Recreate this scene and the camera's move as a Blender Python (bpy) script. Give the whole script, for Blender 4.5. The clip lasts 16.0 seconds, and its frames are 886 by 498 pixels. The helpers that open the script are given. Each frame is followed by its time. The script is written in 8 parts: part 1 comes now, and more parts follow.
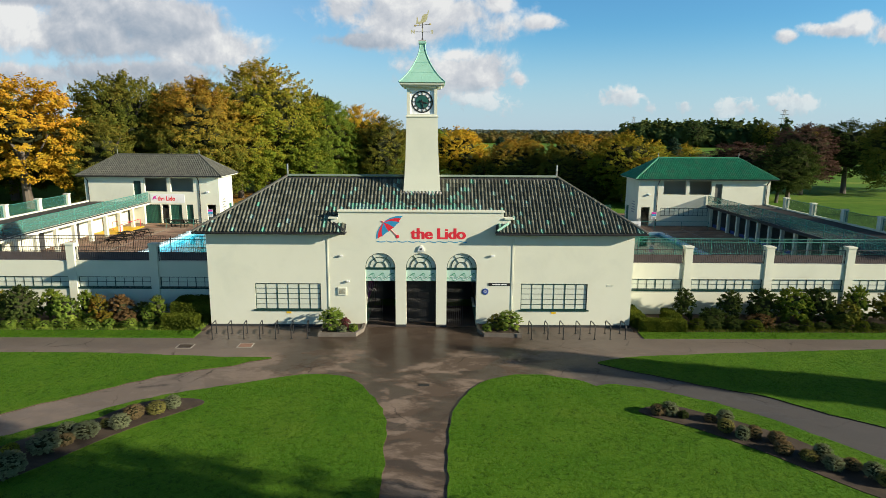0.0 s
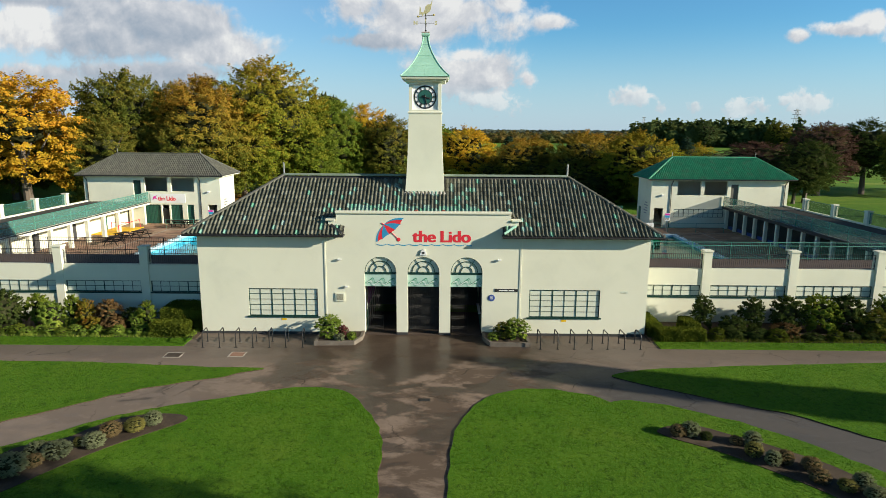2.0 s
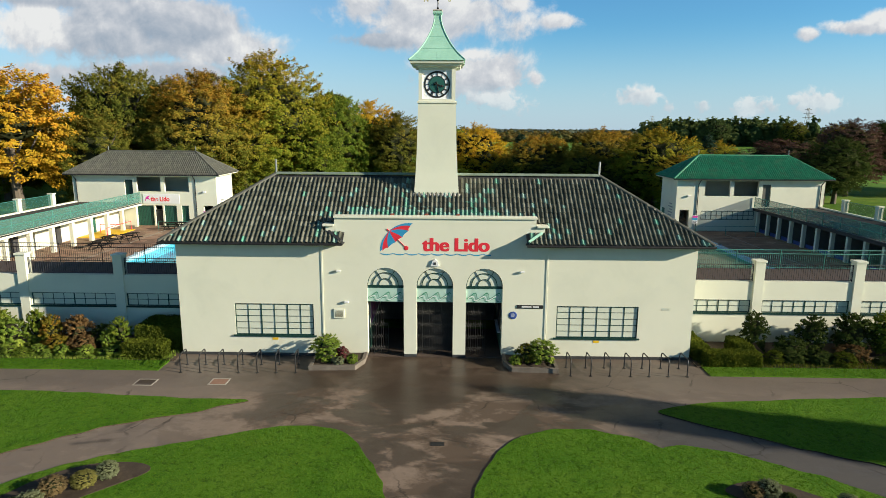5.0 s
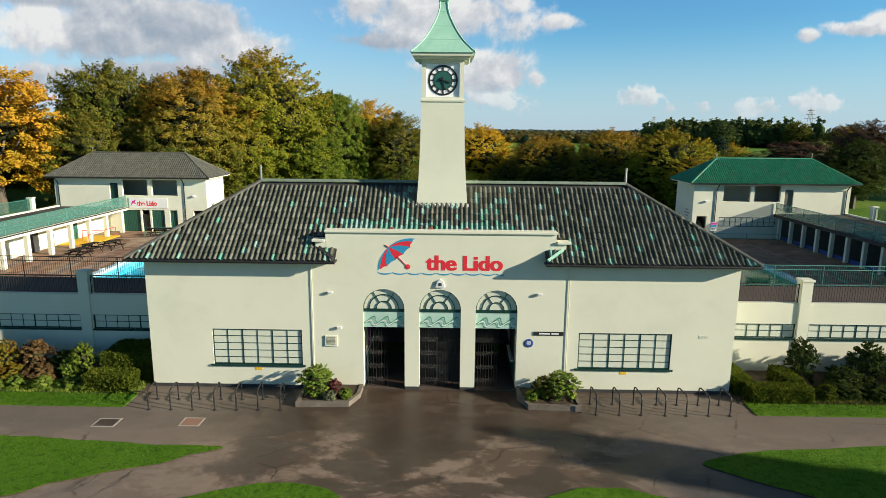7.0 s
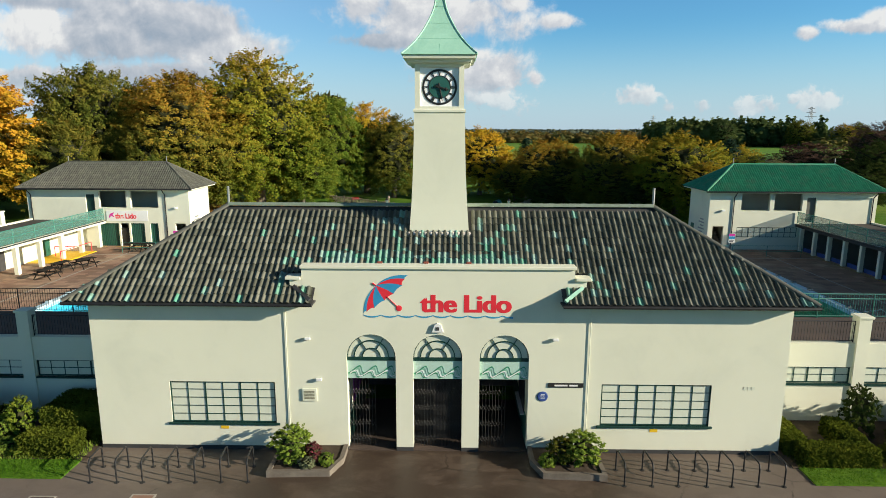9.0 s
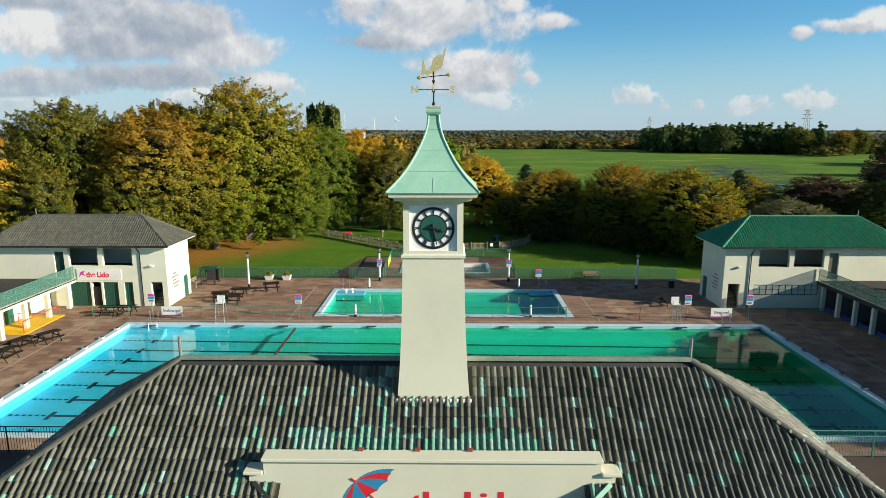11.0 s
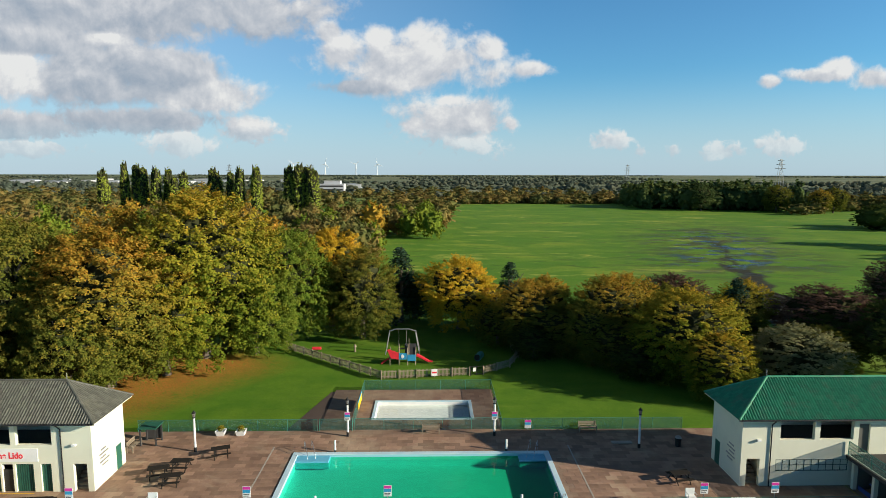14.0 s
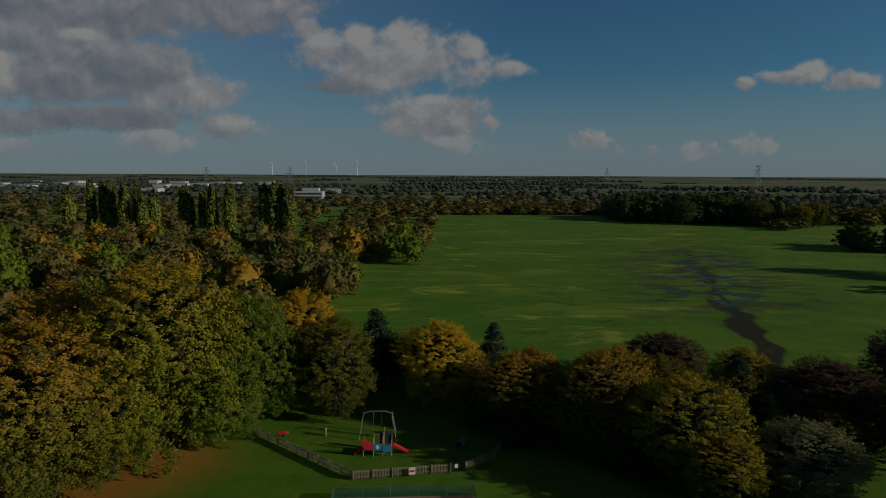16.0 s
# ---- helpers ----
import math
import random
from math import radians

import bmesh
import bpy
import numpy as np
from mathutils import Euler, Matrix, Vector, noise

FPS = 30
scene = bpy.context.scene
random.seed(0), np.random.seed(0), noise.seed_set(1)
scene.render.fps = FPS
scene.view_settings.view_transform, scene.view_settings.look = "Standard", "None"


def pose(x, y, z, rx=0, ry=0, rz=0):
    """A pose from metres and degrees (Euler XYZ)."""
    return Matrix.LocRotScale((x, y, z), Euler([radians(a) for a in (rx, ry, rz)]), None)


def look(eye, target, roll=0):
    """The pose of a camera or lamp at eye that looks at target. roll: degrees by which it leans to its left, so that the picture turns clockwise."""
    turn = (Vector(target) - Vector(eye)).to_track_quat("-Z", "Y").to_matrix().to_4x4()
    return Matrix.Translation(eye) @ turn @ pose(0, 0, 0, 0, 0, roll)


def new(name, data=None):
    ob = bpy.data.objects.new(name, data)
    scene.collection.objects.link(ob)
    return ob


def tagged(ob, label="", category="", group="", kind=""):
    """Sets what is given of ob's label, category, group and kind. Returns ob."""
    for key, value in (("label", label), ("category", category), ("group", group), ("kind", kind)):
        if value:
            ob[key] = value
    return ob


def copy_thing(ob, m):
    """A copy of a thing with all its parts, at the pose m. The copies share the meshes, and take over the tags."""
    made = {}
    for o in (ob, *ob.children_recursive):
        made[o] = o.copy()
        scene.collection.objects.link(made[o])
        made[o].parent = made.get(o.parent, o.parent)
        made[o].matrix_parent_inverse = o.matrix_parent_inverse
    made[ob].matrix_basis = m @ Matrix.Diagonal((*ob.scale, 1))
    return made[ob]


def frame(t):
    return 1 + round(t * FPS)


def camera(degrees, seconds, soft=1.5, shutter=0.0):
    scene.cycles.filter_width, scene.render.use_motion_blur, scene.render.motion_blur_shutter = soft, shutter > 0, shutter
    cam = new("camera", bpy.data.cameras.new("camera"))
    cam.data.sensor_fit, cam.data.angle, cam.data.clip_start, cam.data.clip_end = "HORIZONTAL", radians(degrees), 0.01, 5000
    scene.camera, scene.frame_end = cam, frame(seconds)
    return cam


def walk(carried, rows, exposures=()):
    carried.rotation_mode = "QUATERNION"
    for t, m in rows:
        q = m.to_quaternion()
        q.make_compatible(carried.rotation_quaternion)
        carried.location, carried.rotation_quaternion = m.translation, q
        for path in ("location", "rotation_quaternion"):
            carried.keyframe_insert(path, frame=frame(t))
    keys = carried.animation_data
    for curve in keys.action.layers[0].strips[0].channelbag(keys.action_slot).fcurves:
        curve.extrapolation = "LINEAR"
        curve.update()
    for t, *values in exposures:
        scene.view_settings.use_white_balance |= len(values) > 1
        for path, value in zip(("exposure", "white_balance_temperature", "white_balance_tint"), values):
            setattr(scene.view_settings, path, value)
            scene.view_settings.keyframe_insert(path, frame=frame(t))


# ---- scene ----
cam = camera(71.4, 16.0, soft=0.42)
PATH = [
    (0, (0.898, -34.385, 11.372), (0.918, -32.422, 10.988), 0.4),
    (0.5, (1.034, -34.048, 11.358), (1.04, -32.085, 10.974), 0.4),
    (1, (1.142, -33.622, 11.335), (1.143, -31.66, 10.951), 0.4),
    (1.5, (1.176, -33.05, 11.289), (1.176, -31.087, 10.904), 0.4),
    (2, (1.179, -32.436, 11.196), (1.171, -30.473, 10.812), 0.4),
    (2.5, (1.146, -31.776, 11.152), (1.132, -29.814, 10.767), 0.4),
    (3, (1.119, -31.135, 11.026), (1.096, -29.172, 10.641), 0.4),
    (5.5, (0.691, -27.198, 10.841), (0.66, -25.235, 10.455), 0.4),
    (6, (0.586, -26.287, 10.844), (0.556, -24.325, 10.459), 0.5),
    (6.5, (0.533, -25.376, 10.917), (0.501, -23.414, 10.529), 0.5),
    (7, (0.499, -24.461, 10.9), (0.467, -22.498, 10.515), 0.5),
    (7.5, (0.504, -23.479, 10.927), (0.472, -21.517, 10.541), 0.5),
    (8, (0.505, -22.469, 10.916), (0.472, -20.507, 10.531), 0.4),
    (10.5, (0.504, -16.83, 14.28), (0.478, -14.869, 13.895), -0.05),
    (11, (0.476, -15.516, 15.744), (0.455, -13.553, 15.36), 0.0),
    (11.5, (0.502, -14.371, 17.141), (0.489, -12.408, 16.756), 0.0),
    (12, (0.477, -13.057, 18.337), (0.47, -11.084, 18.012), 0.1),
    (12.5, (0.577, -11.592, 19.531), (0.576, -9.607, 19.285), 0.1),
    (13, (0.539, -10.176, 20.736), (0.553, -8.191, 20.489), 0.1),
    (13.5, (0.625, -8.716, 22.067), (0.651, -6.731, 21.818), 0.1),
    (14, (0.812, -7.216, 23.952), (0.851, -5.232, 23.704), 0.1),
    (14.5, (0.948, -5.494, 25.983), (1.001, -3.511, 25.734), 0.1),
    (15, (1.063, -3.737, 28.107), (1.133, -1.754, 27.857), 0.1),
    (15.5, (1.116, -1.628, 30.054), (1.206, 0.354, 29.803), 0.3),
    (16, (1.17, 0.47, 32.08), (1.272, 2.452, 31.83), 0.3),
]
walk(cam, [(t, look(eye, target, roll)) for t, eye, target, roll in PATH], [(0, 0.18), (9.3, 0.18), (10.5, 0.04), (11.4, 0.2), (12.4, 0.1), (14.6, 0.14), (15, -0.12), (15.5, -0.87), (16, -1.82)])

# ---- world, sun and exposure ----
SUN_AZ, SUN_EL = radians(72.5), radians(18.2)      # from the view's back towards its right
TO_SUN = Vector((math.sin(SUN_AZ) * math.cos(SUN_EL), -math.cos(SUN_AZ) * math.cos(SUN_EL), math.sin(SUN_EL)))
sun = new("sun", bpy.data.lights.new("sun", "SUN"))
sun.data.energy, sun.data.angle, sun.data.color = 7.5, radians(0.53), (1.0, 0.90, 0.72)
sun.matrix_world = look(TO_SUN * 50, (0, 0, 0))

world = bpy.data.worlds.new("sky")
scene.world = world
world.use_nodes = True


class Nodes:
    """Short calls for building a node tree."""

    def __init__(self, tree):
        self.tree = tree
        tree.nodes.clear()

    def put(self, kind, **links):
        n = self.tree.nodes.new("ShaderNode" + kind)
        for key, v in links.items():
            self.feed(n.inputs[int(key[3:])], v)
        return n

    def feed(self, socket, v):
        if isinstance(v, bpy.types.NodeSocket):
            self.tree.links.new(v, socket)
        else:
            socket.default_value = v

    def math(self, op, a, b=0.0, c=0.0, clamp=False):
        n = self.put("Math")
        n.operation, n.use_clamp = op, clamp
        for i, v in enumerate((a, b, c)):
            self.feed(n.inputs[i], v)
        return n.outputs[0]

    def vec(self, op, a, b=(0, 0, 0)):
        n = self.put("VectorMath")
        n.operation = op
        self.feed(n.inputs[0], a)
        self.feed(n.inputs[1], b)
        return n.outputs["Value"] if op == "LENGTH" else n.outputs[0]

    def mix(self, f, a, b, mode="MIX"):
        n = self.put("Mix")
        n.data_type, n.blend_type = "RGBA", mode
        self.feed(n.inputs[0], f)
        for i, v in ((6, a), (7, b)):
            self.feed(n.inputs[i], (*v, 1.0) if isinstance(v, tuple) and len(v) == 3 else v)
        return n.outputs[2]

    def noise(self, vector, scale, detail=3.0, rough=0.55, distort=0.0):
        n = self.put("TexNoise")
        self.feed(n.inputs["Vector"], vector)
        n.inputs["Scale"].default_value, n.inputs["Detail"].default_value = scale, detail
        n.inputs["Roughness"].default_value, n.inputs["Distortion"].default_value = rough, distort
        return n.outputs["Fac"]

    def ramp(self, f, *stops):
        n = self.put("ValToRGB")
        e = n.color_ramp.elements
        while len(e) < len(stops):
            e.new(0.5)
        for el, (p, c) in zip(e, stops):
            el.position, el.color = p, (*c, 1.0) if isinstance(c, tuple) else (c, c, c, 1.0)
        self.feed(n.inputs[0], f)
        return n.outputs[0]

    def span(self, v, a, b, c=0.0, d=1.0, smooth=False):
        n = self.put("MapRange")
        n.interpolation_type = "SMOOTHSTEP" if smooth else "LINEAR"
        for i, q in enumerate((v, a, b, c, d)):
            self.feed(n.inputs[i], q)
        return n.outputs[0]


SKY, CLOUD = 0.094, 0.82
w = Nodes(world.node_tree)
sky = w.put("TexSky")
sky.sky_type, sky.sun_disc, sky.sun_elevation, sky.sun_rotation = "NISHITA", False, SUN_EL, math.pi - SUN_AZ
sky.altitude, sky.air_density, sky.dust_density, sky.ozone_density = 50, 1.0, 0.3, 3.0
way = w.put("TexCoord").outputs["Generated"]
sep = w.put("SeparateXYZ", in_0=way)
dx, dy, dz = sep.outputs
ahead = w.math("MAXIMUM", w.math("ABSOLUTE", dy), 0.08)
flat = w.put("CombineXYZ", in_0=w.math("DIVIDE", dx, ahead), in_1=w.math("DIVIDE", dz, ahead), in_2=w.math("MULTIPLY", dy, 0.3)).outputs[0]
lump = w.noise(flat, 8.0, 9.0, 0.60, 0.25)
curd = w.noise(flat, 30.0, 7.0, 0.62, 0.3)
# clouds: middle and half size, as slopes across and up, and how brightly they are lit
BANK = ((-0.49, 0.252, 0.30, 0.052, 0.45), (-0.27, 0.238, 0.05, 0.040, 0.55), (-0.655, 0.155, 0.095, 0.040, 0.95), (-0.515, 0.204, 0.045, 0.013, 0.95), (-0.53, 0.150, 0.14, 0.045, 0.40), (-0.42, 0.150, 0.10, 0.040, 0.35), (-0.345, 0.118, 0.085, 0.030, 0.75), (-0.66, 0.071, 0.12, 0.020, 0.35), (-0.46, 0.080, 0.15, 0.019, 0.30), (-0.40, 0.043, 0.055, 0.020, 0.80), (-0.29, 0.066, 0.055, 0.024, 0.70), (-0.65, 0.036, 0.09, 0.012, 0.65), (-0.62, 0.20, 0.16, 0.030, 0.45))
CUMULUS = ((-0.158, 0.215, 0.022, 0.019, 0.8), (-0.140, 0.186, 0.042, 0.034, 0.8), (-0.080, 0.203, 0.028, 0.026, 0.95), (-0.003, 0.203, 0.050, 0.038, 1.0), (0.090, 0.190, 0.034, 0.026, 0.95), (-0.022, 0.168, 0.165, 0.052, 0.74), (-0.112, 0.134, 0.075, 0.014, 0.25), (0.167, 0.162, 0.044, 0.015, 0.75), (0.043, 0.080, 0.105, 0.050, 0.60), (0.034, 0.112, 0.042, 0.014, 0.95), (-0.022, 0.070, 0.04, 0.028, 0.8), (0.062, 0.046, 0.062, 0.018, 0.85), (0.126, 0.074, 0.024, 0.022, 0.8))
SCRAPS = ((0.657, 0.164, 0.040, 0.021, 0.9), (0.62, 0.155, 0.072, 0.013, 0.75), (0.712, 0.150, 0.05, 0.020, 0.8), (0.543, 0.145, 0.022, 0.012, 0.7), (0.295, 0.047, 0.042, 0.018, 0.9), (0.337, 0.034, 0.016, 0.013, 0.8), (0.392, 0.034, 0.012, 0.015, 0.8), (0.474, 0.034, 0.042, 0.016, 0.85), (0.557, 0.043, 0.038, 0.019, 0.85))
field, glow = None, None
for cx, cy, rx, ry, lightness in BANK + CUMULUS + SCRAPS:
    p = w.vec("MULTIPLY", w.vec("SUBTRACT", flat, (cx, cy, 0.0)), (1 / rx, 1 / ry, 0.0))
    f = w.math("SUBTRACT", 1.0, w.vec("LENGTH", p))
    q = w.put("SeparateXYZ", in_0=p)
    lit = w.math("ADD", w.math("MULTIPLY_ADD", q.outputs[1], 0.22, lightness), w.math("MULTIPLY", q.outputs[0], 0.06))
    if field is None:
        field, glow = f, lit
        continue
    share = w.span(w.math("SUBTRACT", f, field), -0.4, 0.4, smooth=True)
    blend = w.put("Mix", in_0=share, in_2=glow, in_3=lit)
    glow = blend.outputs[0]
    field = w.math("SMOOTH_MAX", field, f, 0.30)
wide = w.math("SUBTRACT", w.noise(flat, 1.6, 2.0), 0.95)
wisp = w.math("MULTIPLY", w.math("SUBTRACT", w.noise(flat, 55.0, 5.0, 0.6, 0.6), 0.55), w.span(dz, 0.04, 0.10, 2.2, 0.0))
field = w.math("ADD", w.math("MAXIMUM", field, w.math("ADD", w.math("MULTIPLY", wide, 4.0), 0.6)), w.math("MULTIPLY", w.span(dy, -0.1, 0.2, 1.0, 0.0), -1.5))
grain = w.math("ADD", w.math("MULTIPLY", w.math("SUBTRACT", lump, 0.5), 2.3), w.math("MULTIPLY", w.math("SUBTRACT", curd, 0.5), 1.0))
dense = w.span(w.math("ADD", w.math("ADD", w.math("ADD", field, w.span(w.math("DIVIDE", dx, ahead), -0.1, -0.4, 0.0, 0.22)), wisp), grain), -0.14, 0.42, smooth=True)
above = w.noise(w.vec("ADD", flat, (0.009, 0.016, 0.0)), 8.0, 7.0, 0.60, 0.25)
relief = w.math("ADD", w.math("MULTIPLY", w.math("SUBTRACT", lump, above), 2.6), w.math("MULTIPLY", w.math("SUBTRACT", curd, 0.5), 0.45))
cloud = w.ramp(w.math("ADD", glow, relief), (0.0, (0.36, 0.43, 0.52)), (0.35, (0.50, 0.545, 0.61)), (0.68, (0.68, 0.70, 0.735)), (0.95, (0.90, 0.90, 0.885)))
haze = w.span(dz, 0.0, 0.16, 1.0, 0.0, smooth=True)
hue = w.mix(w.span(dz, 0.36, 0.62, smooth=True), (0.69, 1.24, 1.48), (0.27, 0.35, 0.41))      # deeper towards the zenith
air = w.mix(w.math("MULTIPLY", haze, 0.72), w.vec("MULTIPLY", sky.outputs[0], hue), (4.9, 6.1, 7.5))
thin = w.math("MULTIPLY", w.span(w.math("DIVIDE", dx, ahead), 0.15, -0.55), w.span(dy, 0.0, 0.3, 0.0, 0.42))      # a thin veil among the bank of clouds
air = w.mix(thin, air, (4.7, 5.7, 6.6))
tone = w.mix(w.math("MULTIPLY", dense, w.span(dz, 0.0, 0.07, 0.20, 0.96)), air, w.vec("MULTIPLY", cloud, (CLOUD / SKY,) * 3))
bg = w.put("Background", in_0=tone, in_1=SKY)
w.put("OutputWorld", in_0=bg.outputs[0])

# ---- materials ----


def surface(name, a, b, scale=1.0, rough=0.8, bump=0.2, fine=25.0, metal=0.0, stain=None, stain_scale=0.35, stain_amount=0.4, island=0.0, spec=0.3, piece=0.0, stretch=(1, 1, 1)):
    """A weathered surface: two tones at a broad scale, fine grain and relief, and stains of their own shape."""
    m = bpy.data.materials.new(name)
    m.use_nodes = True
    n = Nodes(m.node_tree)
    at = n.vec("MULTIPLY", n.put("TexCoord").outputs["Object"], stretch)
    broad, grain = n.noise(at, scale, 4.0), n.noise(at, fine, 3.0, 0.6)
    f = n.math("ADD", n.math("MULTIPLY", broad, 0.65), n.math("MULTIPLY", grain, 0.35))
    colour = n.mix(n.span(f, 0.33, 0.67), a, b)
    if stain:
        spot = n.span(n.noise(at, stain_scale, 5.0, 0.65, 0.6), 0.52, 0.72)
        colour = n.mix(n.math("MULTIPLY", spot, stain_amount), colour, stain)
    if island:
        r = n.put("NewGeometry").outputs["Random Per Island"]
        colour = n.mix(1.0, colour, n.put("CombineColor", in_0=n.span(r, 0, 1, 1 - island, 1 + island), in_1=n.span(r, 0, 1, 1 - island, 1 + island), in_2=n.span(r, 0, 1, 1 - island, 1 + island)).outputs[0], "MULTIPLY")
    if piece:
        r = n.put("ObjectInfo").outputs["Random"]
        v = n.span(r, 0, 1, 1 - piece, 1 + piece)
        colour = n.mix(1.0, colour, n.put("CombineColor", in_0=v, in_1=v, in_2=v).outputs[0], "MULTIPLY")
    p = n.put("BsdfPrincipled")
    n.feed(p.inputs["Base Color"], colour)
    n.feed(p.inputs["Roughness"], n.span(f, 0.3, 0.7, max(rough - 0.1, 0.02), min(rough + 0.1, 1)))
    p.inputs["Metallic"].default_value, p.inputs["Specular IOR Level"].default_value = metal, spec
    if bump:
        u = n.put("Bump")
        u.inputs["Strength"].default_value, u.inputs["Distance"].default_value = bump, 0.02
        n.feed(u.inputs["Height"], f)
        n.feed(p.inputs["Normal"], u.outputs[0])
    n.put("OutputMaterial", in_0=p.outputs[0])
    return m


def leafy(name, *tones, patch=4.0, through_light=0.30, top=0.0):
    """Foliage: tones picked leaf by leaf and drifting from bough to bough."""
    m = bpy.data.materials.new(name)
    m.use_nodes = True
    n = Nodes(m.node_tree)
    at = n.put("TexCoord").outputs["Object"]
    r = n.put("NewGeometry").outputs["Random Per Island"]
    f = n.math("ADD", n.math("MULTIPLY", r, 0.30), n.math("MULTIPLY", n.span(n.noise(at, patch, 4.0, 0.6), 0.35, 0.65), 0.70 - top))
    if top:      # the tops turn first; dark low tones also paint shade under the crown
        f = n.math("ADD", f, n.math("MULTIPLY", n.span(n.put("SeparateXYZ", in_0=at).outputs[2], 0.3, 2.0), top))
    colour = n.ramp(f, *[(i / max(len(tones) - 1, 1), t) for i, t in enumerate(tones)])
    d = n.put("BsdfDiffuse", in_0=colour)
    t = n.put("BsdfTranslucent", in_0=colour)
    s = n.put("MixShader", in_0=through_light, in_1=d.outputs[0], in_2=t.outputs[0])
    n.put("OutputMaterial", in_0=s.outputs[0])
    return m


RENDER = surface("cream_render", (0.725, 0.725, 0.58), (0.67, 0.675, 0.54), 0.5, 0.85, 0.25, 45, stain=(0.50, 0.52, 0.43), stain_scale=0.5, stain_amount=0.22)
WHITE = surface("white_paint", (0.80, 0.80, 0.78), (0.70, 0.71, 0.69), 1.5, 0.6, 0.08, 30, stain=(0.55, 0.55, 0.50), stain_amount=0.2)
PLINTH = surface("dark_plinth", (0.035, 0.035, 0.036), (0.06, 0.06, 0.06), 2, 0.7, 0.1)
FRAME = surface("dark_green_frame", (0.008, 0.036, 0.030), (0.014, 0.052, 0.042), 4, 0.4, 0.05)
GREEN = surface("green_paint", (0.02, 0.10, 0.07), (0.03, 0.13, 0.09), 3, 0.45, 0.08)
RAILGREEN = surface("rail_green", (0.045, 0.185, 0.145), (0.06, 0.225, 0.18), 3, 0.45, 0.05)
BLACK = surface("black_metal", (0.012, 0.012, 0.013), (0.03, 0.03, 0.03), 5, 0.45, 0.05)
STEEL = surface("bright_steel", (0.55, 0.56, 0.57), (0.45, 0.46, 0.47), 6, 0.3, 0.03, metal=0.9)
GALV = surface("galvanised", (0.38, 0.39, 0.38), (0.28, 0.29, 0.28), 6, 0.5, 0.05, metal=0.6)
COPPER = surface("verdigris_copper", (0.27, 0.52, 0.40), (0.35, 0.60, 0.47), 0.8, 0.6, 0.1, 14, stain=(0.13, 0.36, 0.27), stain_scale=0.9, stain_amount=0.35, stretch=(1, 1, 0.4))
RIDGE = surface("weathered_ridge", (0.15, 0.20, 0.155), (0.25, 0.30, 0.24), 1.2, 0.75, 0.2, 12, stain=(0.12, 0.12, 0.09), stain_scale=0.8, stain_amount=0.6)
COPPERDARK = surface("verdigris_roll", (0.12, 0.36, 0.26), (0.2, 0.45, 0.34), 2, 0.6, 0.1)
GILT = surface("weathered_gilt", (0.55, 0.40, 0.12), (0.65, 0.50, 0.2), 6, 0.4, 0.05, metal=0.5)
DULLGILT = surface("dull_gilt", (0.52, 0.47, 0.26), (0.62, 0.56, 0.33), 6, 0.5, 0.05, metal=0.15)
RED = surface("red_paint", (0.74, 0.035, 0.055), (0.66, 0.03, 0.045), 3, 0.5, 0.03)
BLUE = surface("blue_paint", (0.03, 0.25, 0.47), (0.04, 0.30, 0.52), 3, 0.5, 0.03)
PURPLE = surface("purple_print", (0.28, 0.03, 0.30), (0.35, 0.04, 0.36), 3, 0.5, 0.02)
MAGENTA = surface("magenta_print", (0.65, 0.05, 0.35), (0.6, 0.04, 0.3), 3, 0.5, 0.02)
YELLOW = surface("yellow_paint", (0.75, 0.48, 0.02), (0.68, 0.42, 0.02), 3, 0.6, 0.05)
TEXTGREY = surface("dark_lettering", (0.06, 0.06, 0.07), (0.08, 0.08, 0.09), 3, 0.6, 0.0)
WOOD = surface("weathered_timber", (0.21, 0.17, 0.12), (0.30, 0.25, 0.18), 3, 0.8, 0.2, 30, piece=0.15)
# indoor shade put into the colour of ceilings, bay walls and partitions
ROOM_SHADE = surface("dim_interior", (0.10, 0.10, 0.09), (0.14, 0.14, 0.12), 1, 0.9, 0.1)


